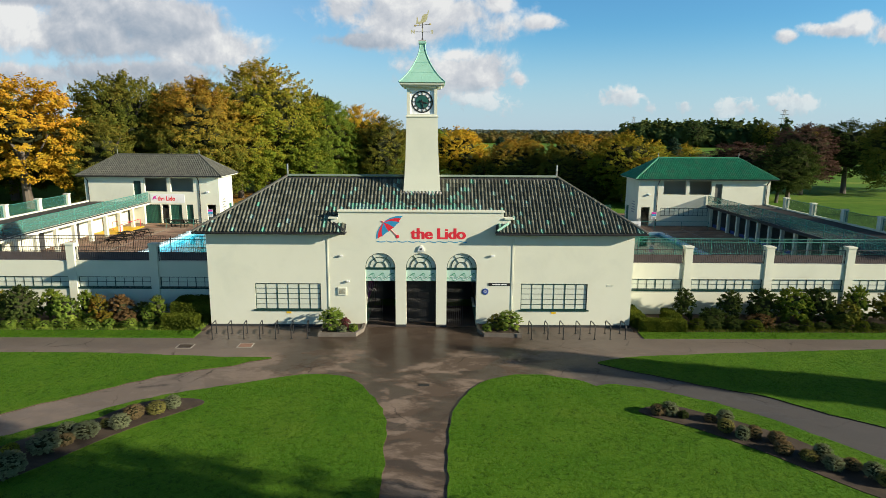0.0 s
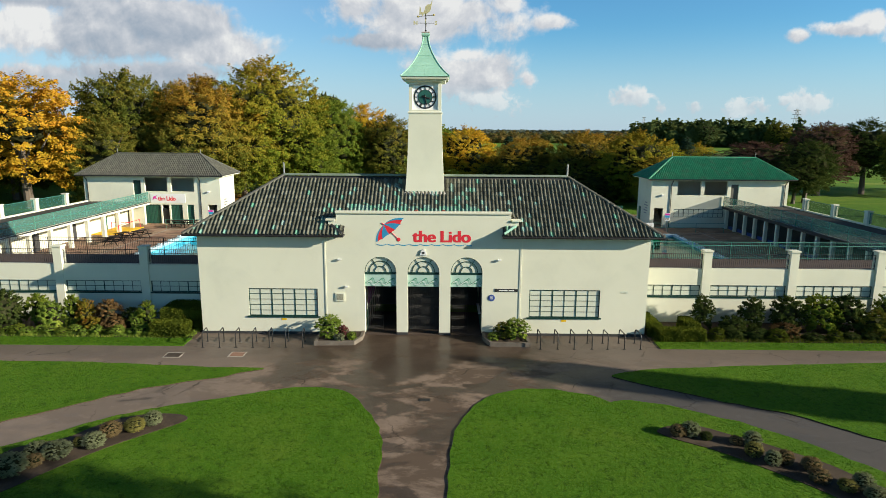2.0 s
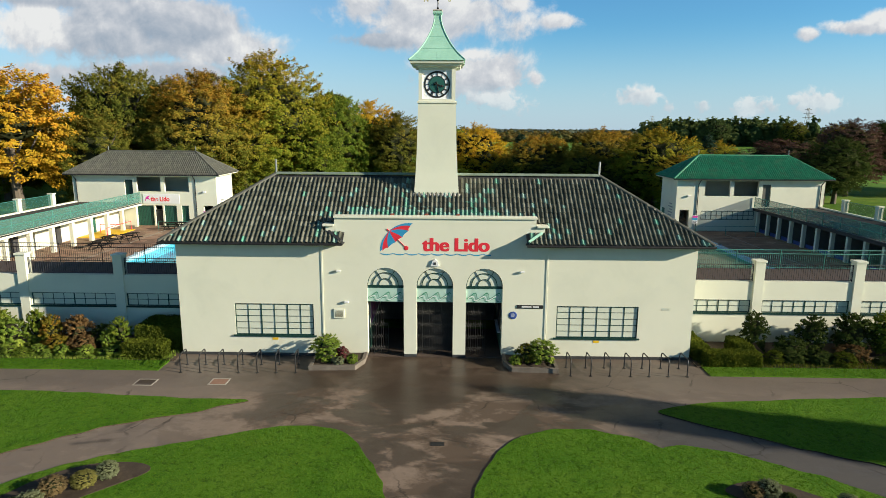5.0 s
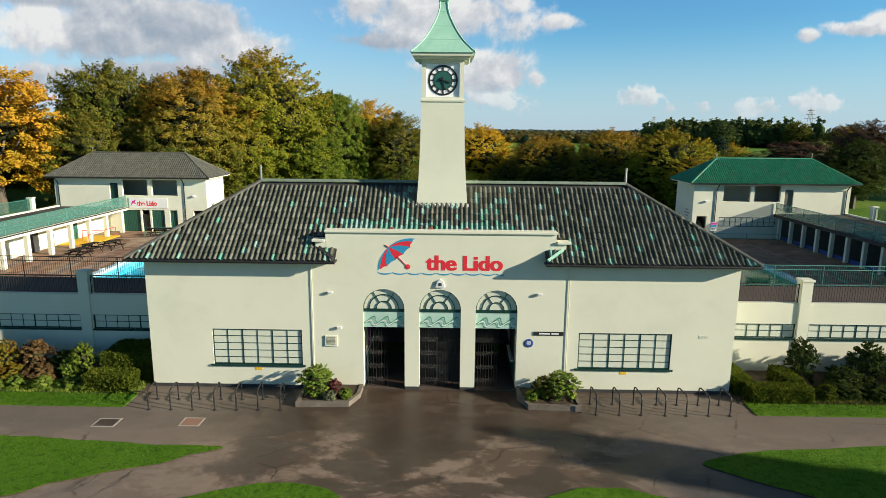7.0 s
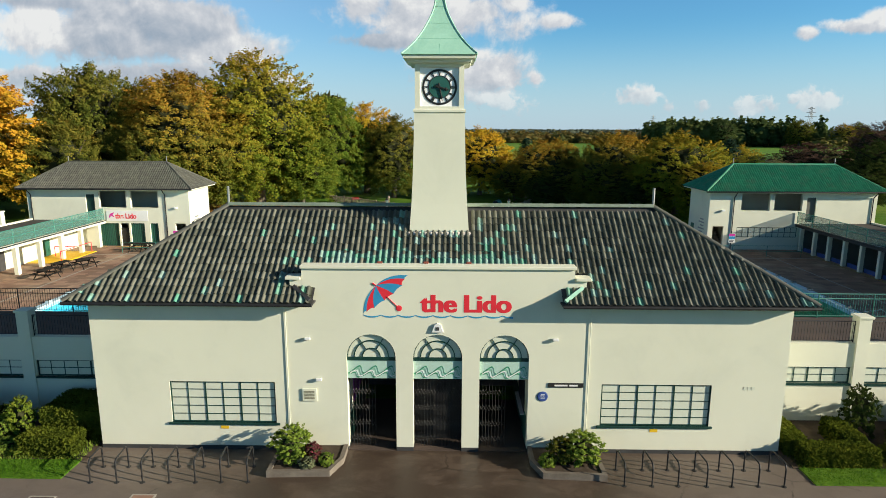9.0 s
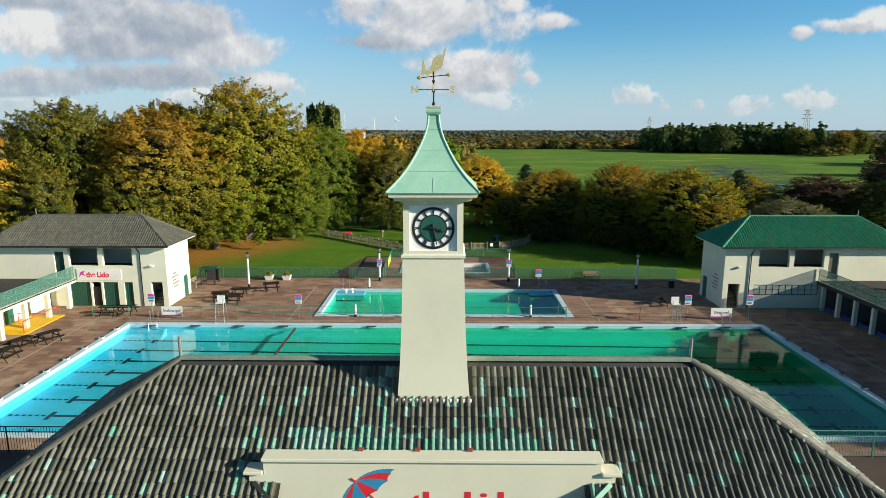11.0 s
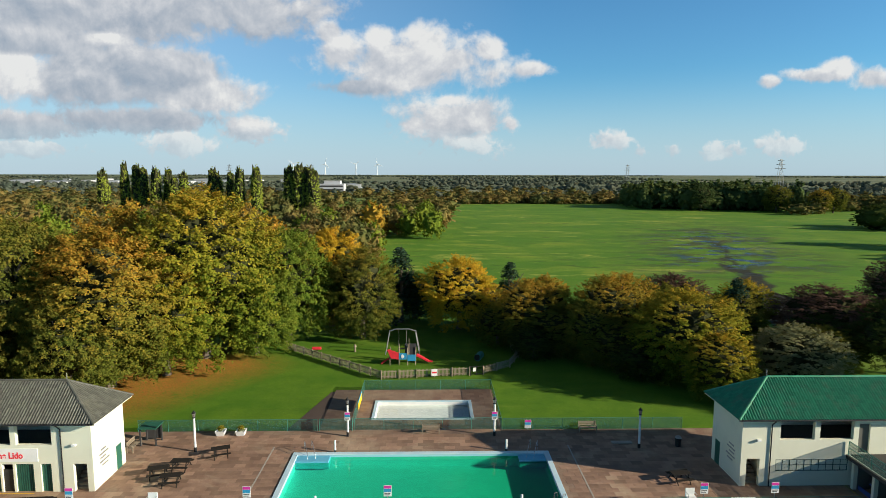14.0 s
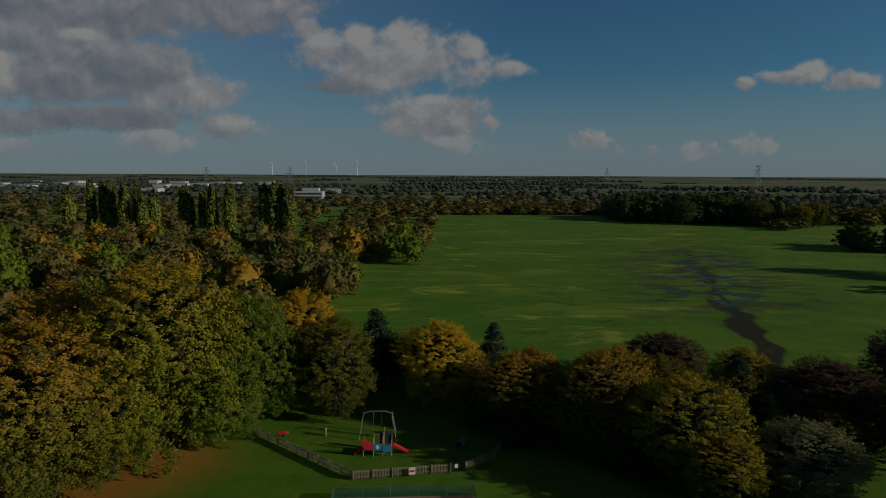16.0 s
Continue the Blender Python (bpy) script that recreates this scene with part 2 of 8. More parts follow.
def make_asphalt():
    """Old brown-grey asphalt: pale patches of dry wear and painted sun dapples, dark damp ones that shine a little,
    grit and hairline cracks.
    """
    m = bpy.data.materials.new("worn_asphalt")
    m.use_nodes = True
    n = Nodes(m.node_tree)
    at = n.put("TexCoord").outputs["Object"]
    grit, mid = n.noise(at, 55, 4, 0.7), n.noise(at, 1.8, 5, 0.65)
    sp = n.put("SeparateXYZ", in_0=at)
    far_off = n.span(n.math("ABSOLUTE", sp.outputs[0]), 5.5, 10.0)      # the slanting paths drain and dry first
    # pale patches: dry wear, with sun dapples put into the same colour
    wear_dapple = n.span(n.noise(n.vec("MULTIPLY", at, (0.8, 1.35, 1)), 0.42, 7, 0.68, 0.4), 0.46, 0.56)
    damp = n.span(n.noise(n.vec("ADD", n.vec("MULTIPLY", at, (0.75, 1.25, 1)), (9, 4, 0)), 0.34, 7, 0.66, 0.4), 0.475, 0.545, smooth=True)
    damp = n.math("MULTIPLY", damp, n.span(far_off, 0, 1, 1.0, 0.35))
    foot = n.math("ADD", sp.outputs[1], n.math("MULTIPLY", n.math("SUBTRACT", mid, 0.5), 3.0))      # wet along the foot of the wall
    damp = n.math("MAXIMUM", damp, n.math("MULTIPLY", n.span(foot, -4.9, -3.2, 0.0, 0.85), n.span(far_off, 0, 1, 1.0, 0.8)))
    wear_dapple = n.math("MINIMUM", n.math("ADD", wear_dapple, n.math("MULTIPLY", far_off, 0.45)), 1.0)
    c = n.mix(wear_dapple, (0.105, 0.073, 0.050), (0.275, 0.205, 0.155))
    c = n.mix(n.math("MULTIPLY", n.span(mid, 0.35, 0.65), 0.35), c, (0.095, 0.070, 0.052))
    c = n.mix(n.math("MULTIPLY", damp, 0.85), c, (0.034, 0.023, 0.017))
    c = n.mix(n.math("MULTIPLY", grit, 0.35), c, (0.12, 0.092, 0.070))
    c = n.mix(n.math("MULTIPLY", far_off, 0.45), c, (0.20, 0.168, 0.142))
    east_dark = n.math("MULTIPLY", n.span(n.math("ADD", sp.outputs[0], n.math("MULTIPLY", sp.outputs[1], 0.6)), 2.2, 3.6), n.span(sp.outputs[1], -5.3, -6.6))      # darker, greyer asphalt on the eastern path
    c = n.mix(n.math("MULTIPLY", east_dark, 0.85), c, n.mix(grit, (0.045, 0.045, 0.046), (0.085, 0.082, 0.080)))
    crack = n.put("TexVoronoi", in_0=n.vec("ADD", at, n.vec("MULTIPLY", n.put("CombineXYZ", in_0=mid, in_1=grit, in_2=0.0).outputs[0], (0.6, 0.3, 0.0))))
    crack.feature, crack.inputs["Scale"].default_value = "DISTANCE_TO_EDGE", 0.33
    seam = n.math("MULTIPLY", n.span(crack.outputs["Distance"], 0.004, 0.014, 1.0, 0.0), n.span(n.noise(at, 0.5, 3), 0.5, 0.62))
    c = n.mix(n.math("MULTIPLY", seam, 0.7), c, (0.03, 0.024, 0.018))
    p = n.put("BsdfPrincipled")
    n.feed(p.inputs["Base Color"], c)
    n.feed(p.inputs["Roughness"], n.span(damp, 0, 1, 0.85, 0.30))
    p.inputs["Specular IOR Level"].default_value = 0.25
    u = n.put("Bump")
    u.inputs["Strength"].default_value, u.inputs["Distance"].default_value = 0.25, 0.01
    n.feed(u.inputs["Height"], grit)
    n.feed(p.inputs["Normal"], u.outputs[0])
    n.put("OutputMaterial", in_0=p.outputs[0])
    return m


ASPHALT = make_asphalt()


def make_turf():
    """Mown grass: springy tufts a hand wide with dark gaps between, over broad lusher and drier patches."""
    m = bpy.data.materials.new("mown_grass")
    m.use_nodes = True
    n = Nodes(m.node_tree)
    at = n.put("TexCoord").outputs["Object"]
    tuft = n.noise(at, 4.2, 6, 0.72, 0.4)
    blade = n.noise(at, 26, 4, 0.7)
    c = n.mix(n.span(n.noise(at, 0.5, 4, 0.6), 0.35, 0.65), (0.053, 0.146, 0.008), (0.080, 0.176, 0.012))
    c = n.mix(n.math("MULTIPLY", n.span(n.noise(at, 0.22, 5, 0.65, 0.6), 0.52, 0.68), 0.5), c, (0.115, 0.190, 0.018))
    # hollows between tufts darkened, their shade put into the colour
    c = n.mix(n.span(tuft, 0.50, 0.36, 0.0, 0.80), c, (0.018, 0.060, 0.004))
    c = n.mix(n.span(blade, 0.50, 0.66, 0.0, 0.60), c, (0.150, 0.245, 0.026))
    p = n.put("BsdfPrincipled")
    n.feed(p.inputs["Base Color"], c)
    p.inputs["Roughness"].default_value, p.inputs["Specular IOR Level"].default_value = 0.95, 0.1
    u = n.put("Bump")
    u.inputs["Strength"].default_value, u.inputs["Distance"].default_value = 0.75, 0.06
    n.feed(u.inputs["Height"], n.math("ADD", tuft, n.math("MULTIPLY", blade, 0.25)))
    n.feed(p.inputs["Normal"], u.outputs[0])
    n.put("OutputMaterial", in_0=p.outputs[0])
    return m


TURF = make_turf()
EARTH = surface("bed_soil", (0.036, 0.026, 0.017), (0.080, 0.058, 0.040), 1.5, 0.95, 0.9, 20, stain=(0.15, 0.11, 0.075), stain_scale=0.9, stain_amount=0.5)
COPING = surface("pool_coping", (0.40, 0.58, 0.66), (0.56, 0.68, 0.72), 0.8, 0.5, 0.08)
STEPBLUE = surface("step_blue_paint", (0.10, 0.38, 0.55), (0.14, 0.45, 0.62), 1.5, 0.5, 0.05)
POOLBLUE = surface("pool_lining", (0.30, 0.60, 0.72), (0.36, 0.66, 0.76), 0.3, 0.5, 0.03)
LANE = surface("lane_marking", (0.012, 0.02, 0.03), (0.02, 0.03, 0.04), 3, 0.6, 0.02)
BARK = surface("bark", (0.10, 0.08, 0.06), (0.18, 0.15, 0.115), 2, 0.9, 0.6, 14, stretch=(1, 1, 0.3))
PANE = surface("window_back", (0.66, 0.69, 0.56), (0.60, 0.63, 0.52), 1.5, 0.45, 0.02, spec=0.35)
DECKING = surface("terrace_tiles", (0.060, 0.044, 0.036), (0.092, 0.067, 0.055), 1.2, 0.8, 0.15)


def make_paving():
    m = bpy.data.materials.new("pool_deck_paving")
    m.use_nodes = True
    n = Nodes(m.node_tree)
    at = n.put("TexCoord").outputs["Object"]
    b = n.put("TexBrick")
    b.offset = 0.5
    n.feed(b.inputs["Vector"], at)
    for key, v in (("Color1", (0.22, 0.128, 0.088, 1)), ("Color2", (0.33, 0.212, 0.142, 1)), ("Mortar", (0.12, 0.085, 0.066, 1)), ("Scale", 1.0), ("Mortar Size", 0.008), ("Brick Width", 0.9), ("Row Height", 0.6), ("Bias", -0.2)):
        b.inputs[key].default_value = v
    blot = n.span(n.noise(at, 0.22, 6.0, 0.62, 0.5), 0.42, 0.7)
    c = n.mix(n.math("MULTIPLY", blot, 0.7), b.outputs[0], (0.42, 0.33, 0.225))
    dark = n.span(n.noise(n.vec("ADD", at, (40, 7, 0)), 0.13, 5.0, 0.6, 0.4), 0.5, 0.72)
    c = n.mix(n.math("MULTIPLY", dark, 0.5), c, (0.09, 0.06, 0.05))
    grain = n.noise(at, 22, 3)
    c = n.mix(n.math("MULTIPLY", grain, 0.35), c, (0.10, 0.075, 0.065))
    p = n.put("BsdfPrincipled")
    n.feed(p.inputs["Base Color"], c)
    n.feed(p.inputs["Roughness"], n.span(dark, 0, 1, 0.75, 0.45))
    p.inputs["Specular IOR Level"].default_value = 0.25
    u = n.put("Bump")
    u.inputs["Strength"].default_value, u.inputs["Distance"].default_value = 0.3, 0.01
    n.feed(u.inputs["Height"], n.math("SUBTRACT", grain, b.outputs["Fac"]))
    n.feed(p.inputs["Normal"], u.outputs[0])
    n.put("OutputMaterial", in_0=p.outputs[0])
    return m


PAVING = make_paving()


def make_water(name, shallow, deep, x0, x1):
    """Clear water over the painted basin: a tint that strengthens towards the deep end, under a rippled gloss."""
    m = bpy.data.materials.new(name)
    m.use_nodes = True
    n = Nodes(m.node_tree)
    at = n.put("TexCoord").outputs["Object"]
    x = n.put("SeparateXYZ", in_0=at).outputs[0]
    f = n.math("ADD", n.span(x, x0, x1), n.math("MULTIPLY", n.math("SUBTRACT", n.noise(at, 0.15, 3), 0.5), 0.25))
    tint = n.mix(n.math("MINIMUM", n.math("MAXIMUM", f, 0.0), 1.0), shallow, deep)
    dapple = n.span(n.noise(n.vec("MULTIPLY", at, (1.0, 1.6, 1.0)), 1.6, 4, 0.6, 0.8), 0.38, 0.62, 0.90, 1.0)
    tint = n.mix(1.0, tint, n.put("CombineColor", in_0=dapple, in_1=dapple, in_2=dapple).outputs[0], "MULTIPLY")
    t = n.put("BsdfTransparent", in_0=tint)
    u = n.put("Bump")
    u.inputs["Strength"].default_value, u.inputs["Distance"].default_value = 0.22, 0.012
    n.feed(u.inputs["Height"], n.noise(at, 3.0, 4, 0.55, 0.4))
    g = n.put("BsdfGlossy")
    g.inputs["Roughness"].default_value = 0.03
    n.feed(g.inputs["Normal"], u.outputs[0])
    fr = n.put("Fresnel")
    fr.inputs["IOR"].default_value = 1.33
    n.feed(fr.inputs["Normal"], u.outputs[0])
    s = n.put("MixShader", in_0=fr.outputs[0], in_1=t.outputs[0], in_2=g.outputs[0])
    n.put("OutputMaterial", in_0=s.outputs[0])
    return m


WATER = make_water("pool_water", (0.11, 0.76, 1.0), (0.013, 0.71, 0.315), -24, -5)
WATER2 = make_water("warm_pool_water", (0.05, 0.76, 0.42), (0.018, 0.64, 0.26), -10, 10)
WATER3 = make_water("paddling_water", (0.9, 0.97, 0.97), (0.75, 0.9, 0.92), -4, 5)


def make_mesh_panel(name, lo, hi, tone):
    """Fine green wire mesh, seen as a half-clear sheet."""
    m = bpy.data.materials.new(name)
    m.use_nodes = True
    n = Nodes(m.node_tree)
    at = n.put("TexCoord").outputs["Object"]
    p = n.put("BsdfPrincipled", in_0=(*tone, 1))
    t = n.put("BsdfTransparent", in_0=(1, 1, 1, 1))
    s = n.put("MixShader", in_0=n.span(n.noise(at, 3.0, 3), 0.3, 0.7, lo, hi), in_1=t.outputs[0], in_2=p.outputs[0])
    n.put("OutputMaterial", in_0=s.outputs[0])
    return m


WIRE, WIRE_CLOSE = make_mesh_panel("green_wire_mesh", 0.24, 0.38, (0.035, 0.135, 0.105)), make_mesh_panel("close_green_mesh", 0.36, 0.50, (0.10, 0.245, 0.20))


def make_tiles(name, tones, green, separate):
    """Clay pantiles: each tile its own tone, some glazed green or washed pale by the copper above."""
    m = bpy.data.materials.new(name)
    m.use_nodes = True
    n = Nodes(m.node_tree)
    at = n.put("TexCoord").outputs["Object"]
    r = n.put("ObjectInfo").outputs["Random"] if separate else n.put("NewGeometry").outputs["Random Per Island"]
    base = n.ramp(r, *[(i / (len(tones) - 1), t) for i, t in enumerate(tones)])
    base = n.mix(n.math("MULTIPLY", n.noise(at, 18, 4), 0.5), base, tones[0])
    lichen = n.span(n.noise(at, 1.2, 5, 0.65), 0.5, 0.75)
    base = n.mix(n.math("MULTIPLY", lichen, 0.45), base, (0.17, 0.17, 0.12))
    if green:
        r2 = n.math("FRACT", n.math("MULTIPLY", r, 37.7))
        where = n.put("SeparateXYZ", in_0=(at if not separate else n.put("NewGeometry").outputs["Position"]))
        near = n.span(n.math("ABSOLUTE", where.outputs[0]), 1.0, 6.5, 0.30, 0.05)
        low = n.span(where.outputs[2], 5.8, 7.4, 2.1, 0.45)
        fringe = n.math("MULTIPLY", n.span(where.outputs[2], 6.98, 7.22, 0.85, 0.0), n.span(n.math("ABSOLUTE", n.math("ADD", where.outputs[0], 0.4)), 2.9, 4.6, 1.0, 0.0))      # washed by the drips off the copper
        hit = n.math("LESS_THAN", r2, n.math("MAXIMUM", fringe, n.math("MULTIPLY", near, low)))
        pale = n.mix(n.math("FRACT", n.math("MULTIPLY", r, 91.3)), (0.09, 0.33, 0.22), (0.27, 0.40, 0.36))
        base = n.mix(n.math("MULTIPLY", hit, n.span(n.noise(at, 7, 3), 0.25, 0.6, 0.35, 0.95)), base, pale)
    p = n.put("BsdfPrincipled")
    n.feed(p.inputs["Base Color"], base)
    p.inputs["Roughness"].default_value = 0.6
    u = n.put("Bump")
    u.inputs["Strength"].default_value, u.inputs["Distance"].default_value = 0.3, 0.01
    n.feed(u.inputs["Height"], n.noise(at, 30, 3))
    n.feed(p.inputs["Normal"], u.outputs[0])
    n.put("OutputMaterial", in_0=p.outputs[0])
    return m


CLAY = ((0.050, 0.053, 0.038), (0.105, 0.108, 0.080), (0.20, 0.20, 0.155))
TILE, TILE_ONE = make_tiles("pantiles", CLAY, True, False), make_tiles("pantile_single", CLAY, True, True)
TILE_GREY = make_tiles("grey_pantiles", ((0.070, 0.071, 0.057), (0.100, 0.100, 0.082), (0.138, 0.136, 0.112)), False, False)
TILE_GREEN = make_tiles("green_pantiles", ((0.019, 0.21, 0.110), (0.026, 0.265, 0.135), (0.036, 0.32, 0.168)), False, False)

GOLD = leafy("gold_leaves", (0.22, 0.20, 0.020), (0.44, 0.34, 0.026), (0.62, 0.39, 0.034), (0.60, 0.30, 0.030), top=0.25)
AMBER = leafy("amber_leaves", (0.25, 0.19, 0.020), (0.46, 0.305, 0.027), (0.61, 0.33, 0.032), (0.57, 0.24, 0.028), top=0.25)
GOLDGREEN = leafy("gold_green_leaves", (0.054, 0.096, 0.011), (0.146, 0.184, 0.019), (0.33, 0.275, 0.030), (0.57, 0.30, 0.036), top=0.47)
RUST = leafy("rust_leaves", (0.050, 0.076, 0.013), (0.140, 0.155, 0.023), (0.33, 0.235, 0.033), (0.56, 0.25, 0.036), top=0.48)
OLIVE = leafy("olive_leaves", (0.040, 0.062, 0.012), (0.098, 0.122, 0.020), (0.185, 0.172, 0.028), (0.31, 0.21, 0.034), top=0.28)
LEAFGREEN = leafy("green_leaves", (0.046, 0.092, 0.013), (0.105, 0.163, 0.021), (0.185, 0.232, 0.029), (0.26, 0.245, 0.035), top=0.15)
DARKGREEN = leafy("dark_green_leaves", (0.028, 0.045, 0.014), (0.055, 0.080, 0.020), (0.095, 0.115, 0.028))
PLUM = leafy("plum_leaves", (0.072, 0.041, 0.034), (0.126, 0.074, 0.055), (0.186, 0.120, 0.074))
WILLOW = leafy("grey_willow_leaves", (0.144, 0.161, 0.073), (0.241, 0.241, 0.113), (0.337, 0.305, 0.144))
CONIFER = leafy("conifer_needles", (0.022, 0.046, 0.028), (0.04, 0.075, 0.045), (0.06, 0.10, 0.06))
SILVER = leafy("silver_leaves", (0.13, 0.15, 0.075), (0.21, 0.235, 0.125), (0.31, 0.33, 0.20))
MIXED = leafy("mixed_wood_leaves", (0.072, 0.091, 0.034), (0.124, 0.137, 0.044), (0.182, 0.156, 0.049), (0.260, 0.176, 0.055), (0.130, 0.156, 0.047), patch=0.06)
# near-black core colour that paints the shade deep inside crowns and shrubs
HEART_SHADE = surface("inner_twigs", (0.026, 0.030, 0.014), (0.046, 0.048, 0.022), 3, 0.98, 0.3, spec=0.0)
# distance haze is mixed into these leaf tones: paler and bluer
FARWOOD_HAZY = leafy("far_wood_leaves", (0.070, 0.095, 0.070), (0.105, 0.125, 0.090), (0.15, 0.15, 0.10), patch=0.02)
POPLARLEAF = leafy("poplar_leaves", (0.16, 0.21, 0.035), (0.30, 0.36, 0.055), (0.44, 0.46, 0.075))
COPSE = leafy("copse_leaves", (0.054, 0.087, 0.033), (0.099, 0.135, 0.044), (0.171, 0.189, 0.054), patch=0.05)

# ---- shapes ----


def part(name, bm, material, parent=None, label=""):
    """Links a bmesh as one mesh object, under a thing or a part."""
    me = bpy.data.meshes.new(name)
    bm.to_mesh(me)
    bm.free()
    me.materials.append(material)
    ob = new(name, me)
    if parent:
        ob.parent = parent
    if label:
        ob["label"] = label
    return ob


def thing(name, label, category, group="", kind="", at=(0, 0, 0), turn=0):
    ob = new(name)
    ob.empty_display_size = 0.3
    ob.matrix_basis = pose(*at, 0, 0, turn)
    return tagged(ob, label, category, group, kind)


def raw(name, verts, faces, material, parent=None, label="", smooth=False):
    me = bpy.data.meshes.new(name)
    me.from_pydata([tuple(v) for v in verts], [], [tuple(f) for f in faces])
    if smooth:
        me.polygons.foreach_set("use_smooth", [True] * len(me.polygons))
    me.update()
    me.materials.append(material)
    ob = new(name, me)
    if parent:
        ob.parent = parent
    if label:
        ob["label"] = label
    return ob


def box(bm, x0, x1, y0, y1, z0, z1, bevel=0.0):
    v = [bm.verts.new((x, y, z)) for z in (z0, z1) for y in (y0, y1) for x in (x0, x1)]
    made = [bm.faces.new([v[i] for i in f]) for f in ((0, 2, 3, 1), (4, 5, 7, 6), (0, 1, 5, 4), (2, 6, 7, 3), (0, 4, 6, 2), (1, 3, 7, 5))]
    if bevel:
        edges = list({e for f in made for e in f.edges})
        bmesh.ops.bevel(bm, geom=edges, offset=bevel, segments=2, affect="EDGES", profile=0.5)
    return bm


def boxes(*list_of):
    bm = bmesh.new()
    for b in list_of:
        box(bm, *b)
    return bm


def tube(bm, a, b, r, r2=None, seg=8):
    """A round bar from a to b."""
    a, b = Vector(a), Vector(b)
    r2 = r if r2 is None else r2
    q = (b - a).to_track_quat("Z", "Y").to_matrix()
    ring = [[bm.verts.new(p + q @ Vector((math.cos(t) * k, math.sin(t) * k, 0))) for t in (2 * math.pi * i / seg for i in range(seg))] for p, k in ((a, r), (b, r2))]
    for i in range(seg):
        j = (i + 1) % seg
        bm.faces.new((ring[0][i], ring[0][j], ring[1][j], ring[1][i]))
    bm.faces.new(ring[0][::-1])
    bm.faces.new(ring[1])
    return bm


def bars(*rods, seg=8):
    bm = bmesh.new()
    for a, b, r in rods:
        tube(bm, a, b, r, seg=seg)
    return bm


def bent(points, r, seg=8):
    """One round bar swept along a line of points."""
    bm = bmesh.new()
    pts = [Vector(p) for p in points]
    side = None
    rings = []
    for i, p in enumerate(pts):
        d = (pts[min(i + 1, len(pts) - 1)] - pts[max(i - 1, 0)]).normalized()
        side = d.orthogonal().normalized() if side is None else (side - d * side.dot(d)).normalized()
        up = d.cross(side)
        rings.append([bm.verts.new(p + (side * math.cos(2 * math.pi * k / seg) + up * math.sin(2 * math.pi * k / seg)) * r) for k in range(seg)])
    for a, b in zip(rings, rings[1:]):
        for k in range(seg):
            bm.faces.new((a[k], a[(k + 1) % seg], b[(k + 1) % seg], b[k]))
    bm.faces.new(rings[0][::-1])
    bm.faces.new(rings[-1])
    return bm


def lathe(bm, profile, centre=(0, 0), seg=20):
    rings = [[bm.verts.new((centre[0] + r * math.cos(2 * math.pi * i / seg), centre[1] + r * math.sin(2 * math.pi * i / seg), z)) for i in range(seg)] for r, z in profile]
    for lo, hi in zip(rings, rings[1:]):
        for i in range(seg):
            bm.faces.new((lo[i], lo[(i + 1) % seg], hi[(i + 1) % seg], hi[i]))
    bm.faces.new(rings[0][::-1])
    bm.faces.new(rings[-1])
    return bm


def extrude_outline(bm, outline, thick, plane="xz", base=0.0):
    """A flat outline made solid; plane xz faces the viewer's side (thickness along y), xy lies (thickness along z)."""
    def at(p, q):
        return (p[0], base + q, p[1]) if plane == "xz" else (p[0], p[1], base + q)
    a = [bm.verts.new(at(p, 0)) for p in outline]
    b = [bm.verts.new(at(p, thick)) for p in outline]
    bm.faces.new(a)
    bm.faces.new(b[::-1])
    for i in range(len(outline)):
        j = (i + 1) % len(outline)
        bm.faces.new((a[j], a[i], b[i], b[j]))
    bmesh.ops.recalc_face_normals(bm, faces=bm.faces)
    return bm


def pierced(x0, x1, y0, y1, z0, z1, rects=(), arches=()):
    """A wall along x with openings through it: rects (xa, xb, za, zb), arches (middle, half width, spring height, floor)."""
    bm = bmesh.new()
    cuts = {x0, x1}
    for a, b, *_ in rects:
        cuts |= {a, b}
    steps = 14
    for c, r, *_ in arches:
        cuts |= {c - r * math.cos(math.pi * i / steps) for i in range(steps + 1)}
    cuts = sorted(round(c, 5) for c in cuts if x0 - 1e-6 <= c <= x1 + 1e-6)
    for a, b in zip(cuts, cuts[1:]):
        if b - a < 1e-4:
            continue
        m = (a + b) / 2
        solid = [(z0, z0, z1, z1)]
        for xa, xb, za, zb in rects:
            if xa < m < xb:
                solid = [(z0, z0, za, za)] * (za > z0 + 1e-4) + [s for s in solid if s[0] > z0] + [(zb, zb, z1, z1)] * (zb < z1 - 1e-4)
        for c, r, spring, floor in arches:
            if abs(m - c) < r:
                ha, hb = (spring + math.sqrt(max(r * r - (q - c) ** 2, 0)) for q in (a, b))
                solid = [(ha, hb, z1, z1)]
        for la, lb, ha, hb in solid:
            v = [bm.verts.new(p) for p in ((a, y0, la), (b, y0, lb), (b, y0, hb), (a, y0, ha), (a, y1, la), (b, y1, lb), (b, y1, hb), (a, y1, ha))]
            for f in ((0, 1, 2, 3), (5, 4, 7, 6), (0, 4, 5, 1), (3, 2, 6, 7)):
                bm.faces.new([v[i] for i in f])
            for f, q in (((4, 0, 3, 7), a), ((1, 5, 6, 2), b)):
                edge = q in (cuts[0], cuts[-1]) or any(abs(q - e) < 1e-4 for r_ in rects for e in r_[:2]) or any(abs(abs(q - c[0]) - c[1]) < 1e-4 for c in arches)
                if edge:
                    bm.faces.new([v[i] for i in f])
    bmesh.ops.remove_doubles(bm, verts=bm.verts, dist=1e-4)
    return bm


